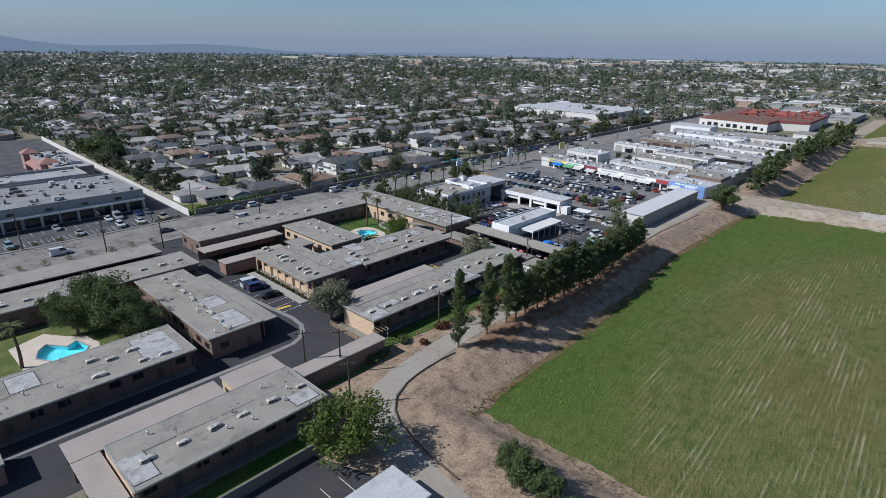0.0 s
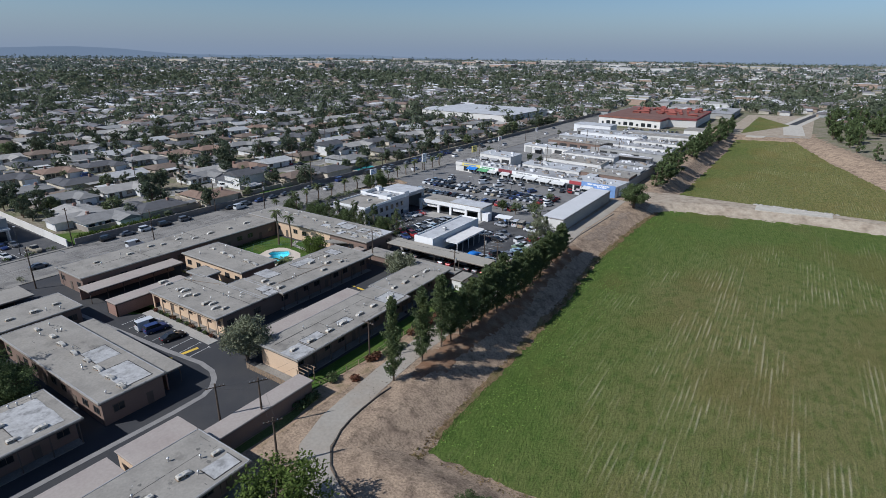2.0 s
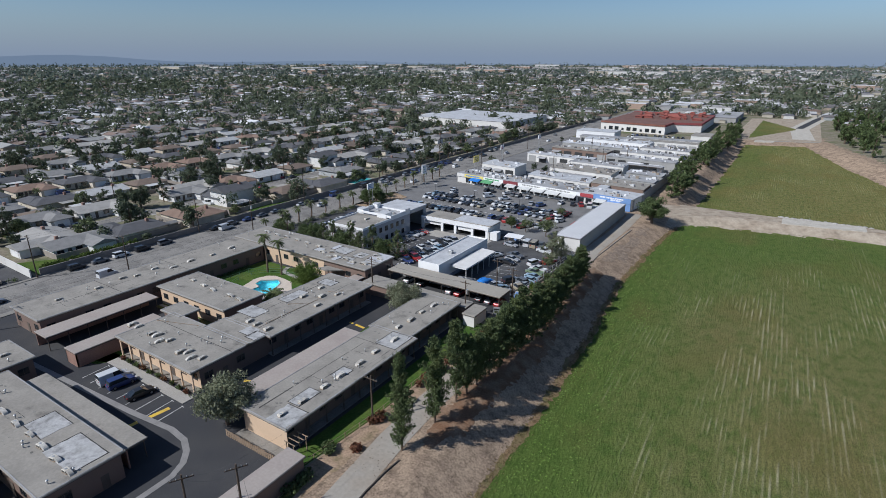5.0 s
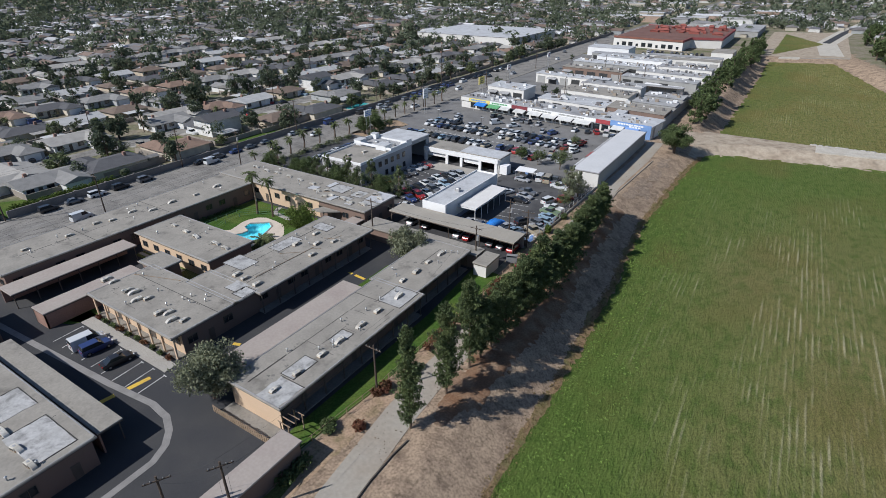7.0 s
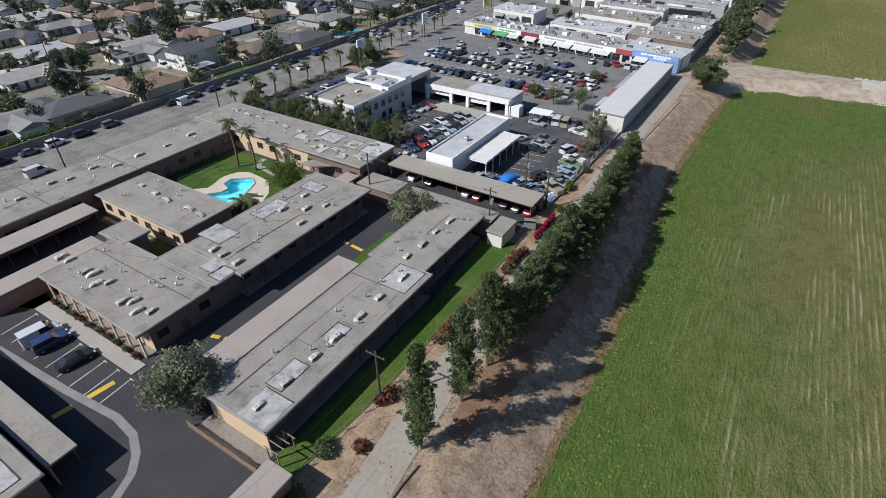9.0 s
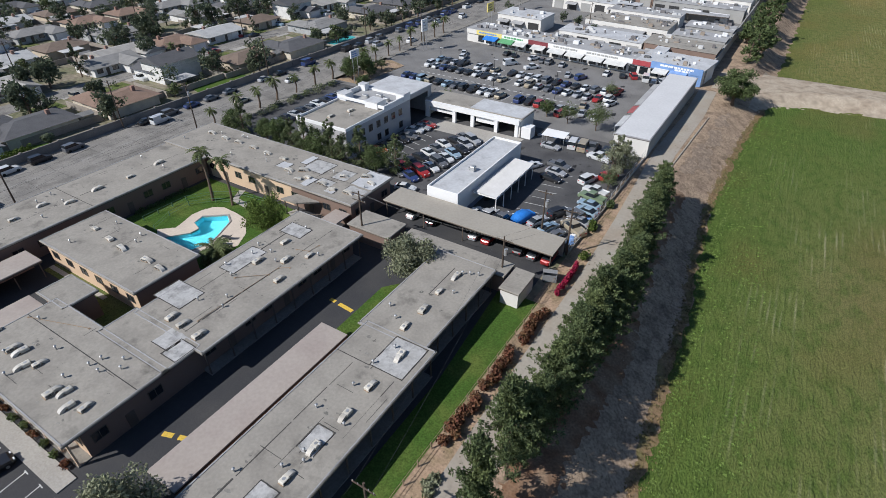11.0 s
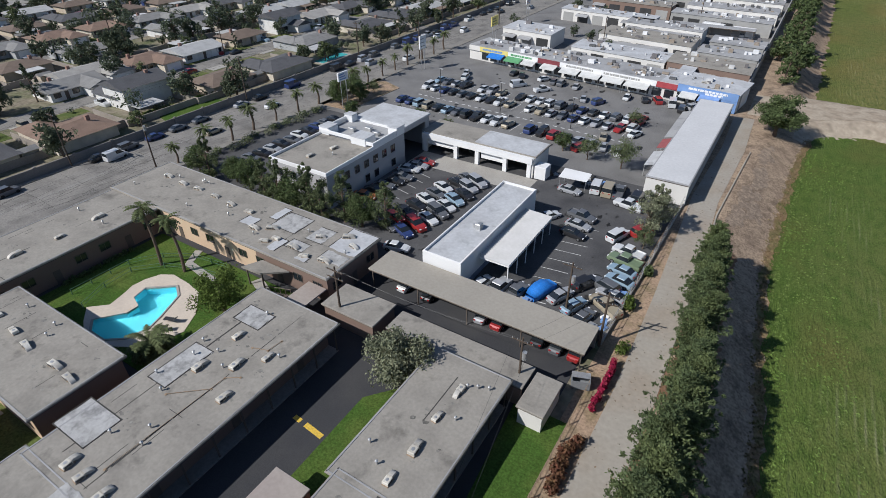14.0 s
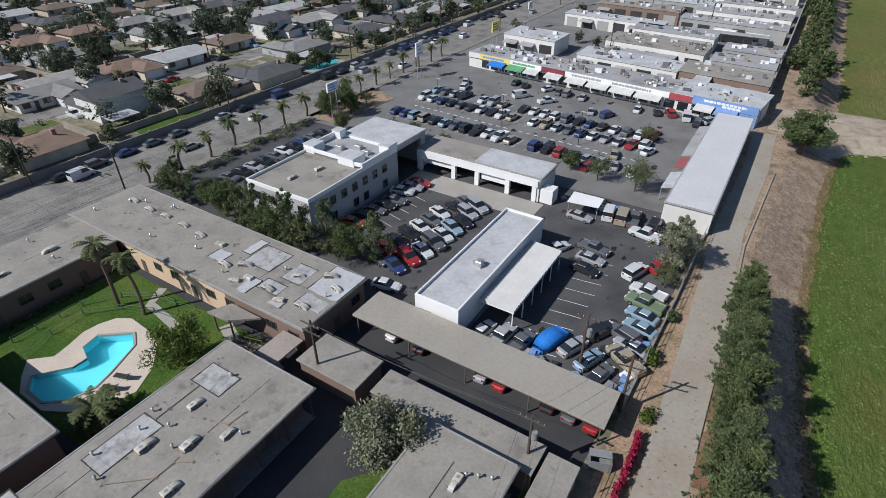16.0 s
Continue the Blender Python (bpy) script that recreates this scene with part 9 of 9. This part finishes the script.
for (a, b) in ((2, 3), (3, 5), (5, 6), (4, 5), (0, 2), (1, 2), (10, 13), (13, 14), (14, 16), (16, 18), (21, 10)):
    (x0, y0, h0, _), (x1, y1, h1, _) = POLES[a], POLES[b]
    for off in (-0.9, 0.9):
        solid("power_line", wire((x0 + off, y0, h0 - 0.35), (x1 + off, y1, h1 - 0.35)), DARKMETAL, "thin dark power line sagging between poles", "cable", "power lines")

# tall yard lamp posts and office lot lamps
def lamp_post(x, y, h):
    t = thing("street_lamp", "tall dark steel lamp post with a flat head", "lamp", "lamp posts", pose(x, y, 0))
    part("pole", Geo().tube((0, 0, 0), (0, 0, h), 0.09, 0.06, 8), DARKMETAL, t)
    part("head", Geo().box(-0.2, -0.15, h, 0.9, 0.15, h + 0.15, bevel=0.03), METAL, t)
    return t


for q in ((-136.5, -21, 8), (-123.4, -1, 8), (-123.4, -44, 8), (-136.5, -60, 8), (-62, 124, 7), (-80, 126, 7), (-44, 123, 7)):
    lamp_post(*q)


# pole signs beside the avenue
def pole_sign(x, y, h, w, bh, material, label, bars):
    t = thing("pole_sign", label, "sign", "pole signs", pose(x, y, 0))
    for q in (-w * 0.28, w * 0.28):
        part("post", Geo().tube((0, q, 0), (0, q, h), 0.1, 0.1, 8), METAL, t)
    b = part("board", Geo().box(-0.2, -w / 2, h - bh, 0.2, w / 2, h, bevel=0.04), material, t)
    g6 = Geo()
    for k in range(3):
        zz = h - bh * (0.25 + 0.27 * k)
        g6.box(-0.215, -w * 0.4, zz - 0.12, 0.215, w * (0.1 + 0.1 * k), zz + 0.12)
    part("lettering", g6, bars, b, "plain bars for lettering")
    return t


pole_sign(-95.8, 107.6, 8.6, 3.4, 2.0, WHITE, "white two-post roadside sign board", BLUE)
pole_sign(-97.2, 143.5, 9.5, 3.0, 3.6, WHITE, "tall white tenant sign beside the parking", GREYWALL)
pole_sign(-95.0, 183.5, 8.0, 4.6, 3.0, YELLOW, "bright yellow roadside sign", DARKMETAL)
pole_sign(-97.0, 214.0, 9.0, 3.0, 2.2, WHITE, "white roadside sign further on", RED)
pole_sign(-97.0, 262.0, 9.0, 3.0, 2.2, WHITE, "white roadside sign further on", RED)

# rubbish skip by the carport
t = thing("skip", "open grey steel rubbish skip at the alley end", "skip", at=pose(-15.9, 53.6, 0.03, 0, 0, 20))
g6 = Geo().box(-1.0, -0.7, 0.15, 1.0, 0.7, 0.25).box(-1.0, -0.7, 0.25, -0.94, 0.7, 1.3).box(0.94, -0.7, 0.25, 1.0, 0.7, 1.3).box(-0.94, -0.7, 0.25, 0.94, -0.64, 1.3).box(-0.94, 0.64, 0.25, 0.94, 0.7, 1.3)
part("bin", g6, mat("grey_skip_paint", (0.22, 0.23, 0.24), 0.6, 0.15), t)
part("lid", Geo().box(-1.02, -0.1, 1.31, 1.02, 0.74, 1.36), METAL, t)
for q in (-0.8, 0.8):
    for s in (-0.55, 0.55):
        part("caster", Geo().tube((q, s - 0.05, 0.08), (q, s + 0.05, 0.08), 0.08, 0.08, 8), TYRE, t)

# scrap and parts behind the carport
r3 = np.random.default_rng(9)
for k in range(84):
    x, y = -34.5 + 18 * r3.random(), 61.4 + 1.9 * r3.random()
    if k > 46:
        x, y = -17.4 + 1.2 * r3.random(), 62 + 18 * r3.random()
    if k > 64:
        x, y = -40 + 18 * r3.random(), 99.5 + 3.0 * r3.random()
    s = 0.35 + 0.5 * r3.random()
    g6 = Geo().box(-s, -s * 0.7, 0, s, s * 0.7, s * 0.6, bevel=0.06).box(-s * 0.5, -s * 0.4, s * 0.6, s * 0.3, s * 0.5, s * 0.9, rot=0.4)
    o = solid("car_scrap", g6, (METAL, WOODPOLE, GREYWALL, DARKMETAL, WHITE, BLUE)[int(r3.random() * 6)], "loose scrap car part lying in the yard", "scrap", "yard scrap")
    o.matrix_basis = pose(x, y, 0.04, 0, 0, 180 * r3.random())
# construction scrap behind the shops
for k in range(16):
    x, y = -42 + 10 * r3.random(), 166 + 4 * r3.random()
    g6 = Geo().box(-0.6, -0.4, 0, 0.6, 0.4, 0.8, bevel=0.08).tube((-0.8, 0, 0.9), (0.9, 0.1, 0.95), 0.06, 0.06, 6)
    o = solid("car_scrap", g6, (METAL, TIMBER, YELLOW, DARKMETAL)[int(r3.random() * 4)], "loose scrap crate and bar behind the shops", "scrap", "yard scrap")
    o.matrix_basis = pose(x, y, 0.04, 0, 0, 180 * r3.random())

# small fenced yard before the long block's end wall
setting("walkway", Geo().box(-29.6, -2.2, -0.1, -20.0, 0.1, 0.12), PAVING, "concrete yard before the long block's end wall", "walkway")
fence = thing("picket_fence", "low weathered plank fence round the small yard", "fence")
r6 = np.random.default_rng(14)
for k in range(26):
    h6 = 0.95 + 0.2 * r6.random()
    part("plank", Geo().box(-30.4 + k * 0.42, -2.36, 0.03, -30.1 + k * 0.42, -2.32, h6, rot=0.05 * r6.normal()), TIMBER, fence)
for zz in (0.35, 0.8):
    part("rail", Geo().box(-30.4, -2.318, zz, -19.6, -2.26, zz + 0.09), TIMBER, fence)
frame6 = thing("timber_frame", "bleached timber shade frame at the block's corner", "pergola")
for q in ((-19.7, -0.6), (-18.3, -0.6), (-19.7, 1.6), (-18.3, 1.6)):
    part("post", Geo().box(q[0] - 0.06, q[1] - 0.06, 0, q[0] + 0.06, q[1] + 0.06, 2.5), TIMBER, frame6)
for k in range(4):
    part("beam", Geo().box(-19.95, -0.7 + k * 0.75, 2.5, -17.9, -0.62 + k * 0.75, 2.62), TIMBER, frame6, "bleached timber beam")

# pool furniture
for (x, y, a) in ((-63.4, 36.2, 20), (-63.0, 34.6, 25)):
    t = thing("sun_lounger", "dark sun lounger on the pool deck", "lounger", "pool loungers", pose(x, y, 0.34, 0, 0, a))
    part("seat", Geo().box(-0.9, -0.3, 0.28, 0.4, 0.3, 0.34), DARKMETAL, t)
    part("backrest", Geo().add([(0.4, -0.3, 0.28), (0.95, -0.3, 0.6), (0.95, 0.3, 0.6), (0.4, 0.3, 0.28), (0.4, -0.3, 0.34), (0.92, -0.3, 0.66), (0.92, 0.3, 0.66), (0.4, 0.3, 0.34)], [(3, 2, 1, 0), (4, 5, 6, 7), (0, 1, 5, 4), (1, 2, 6, 5), (2, 3, 7, 6), (3, 0, 4, 7)]), DARKMETAL, t)
    for q in (-0.8, 0.3):
        for s in (-0.25, 0.25):
            part("leg", Geo().box(q - 0.03, s - 0.03, 0, q + 0.03, s + 0.03, 0.28), METAL, t)
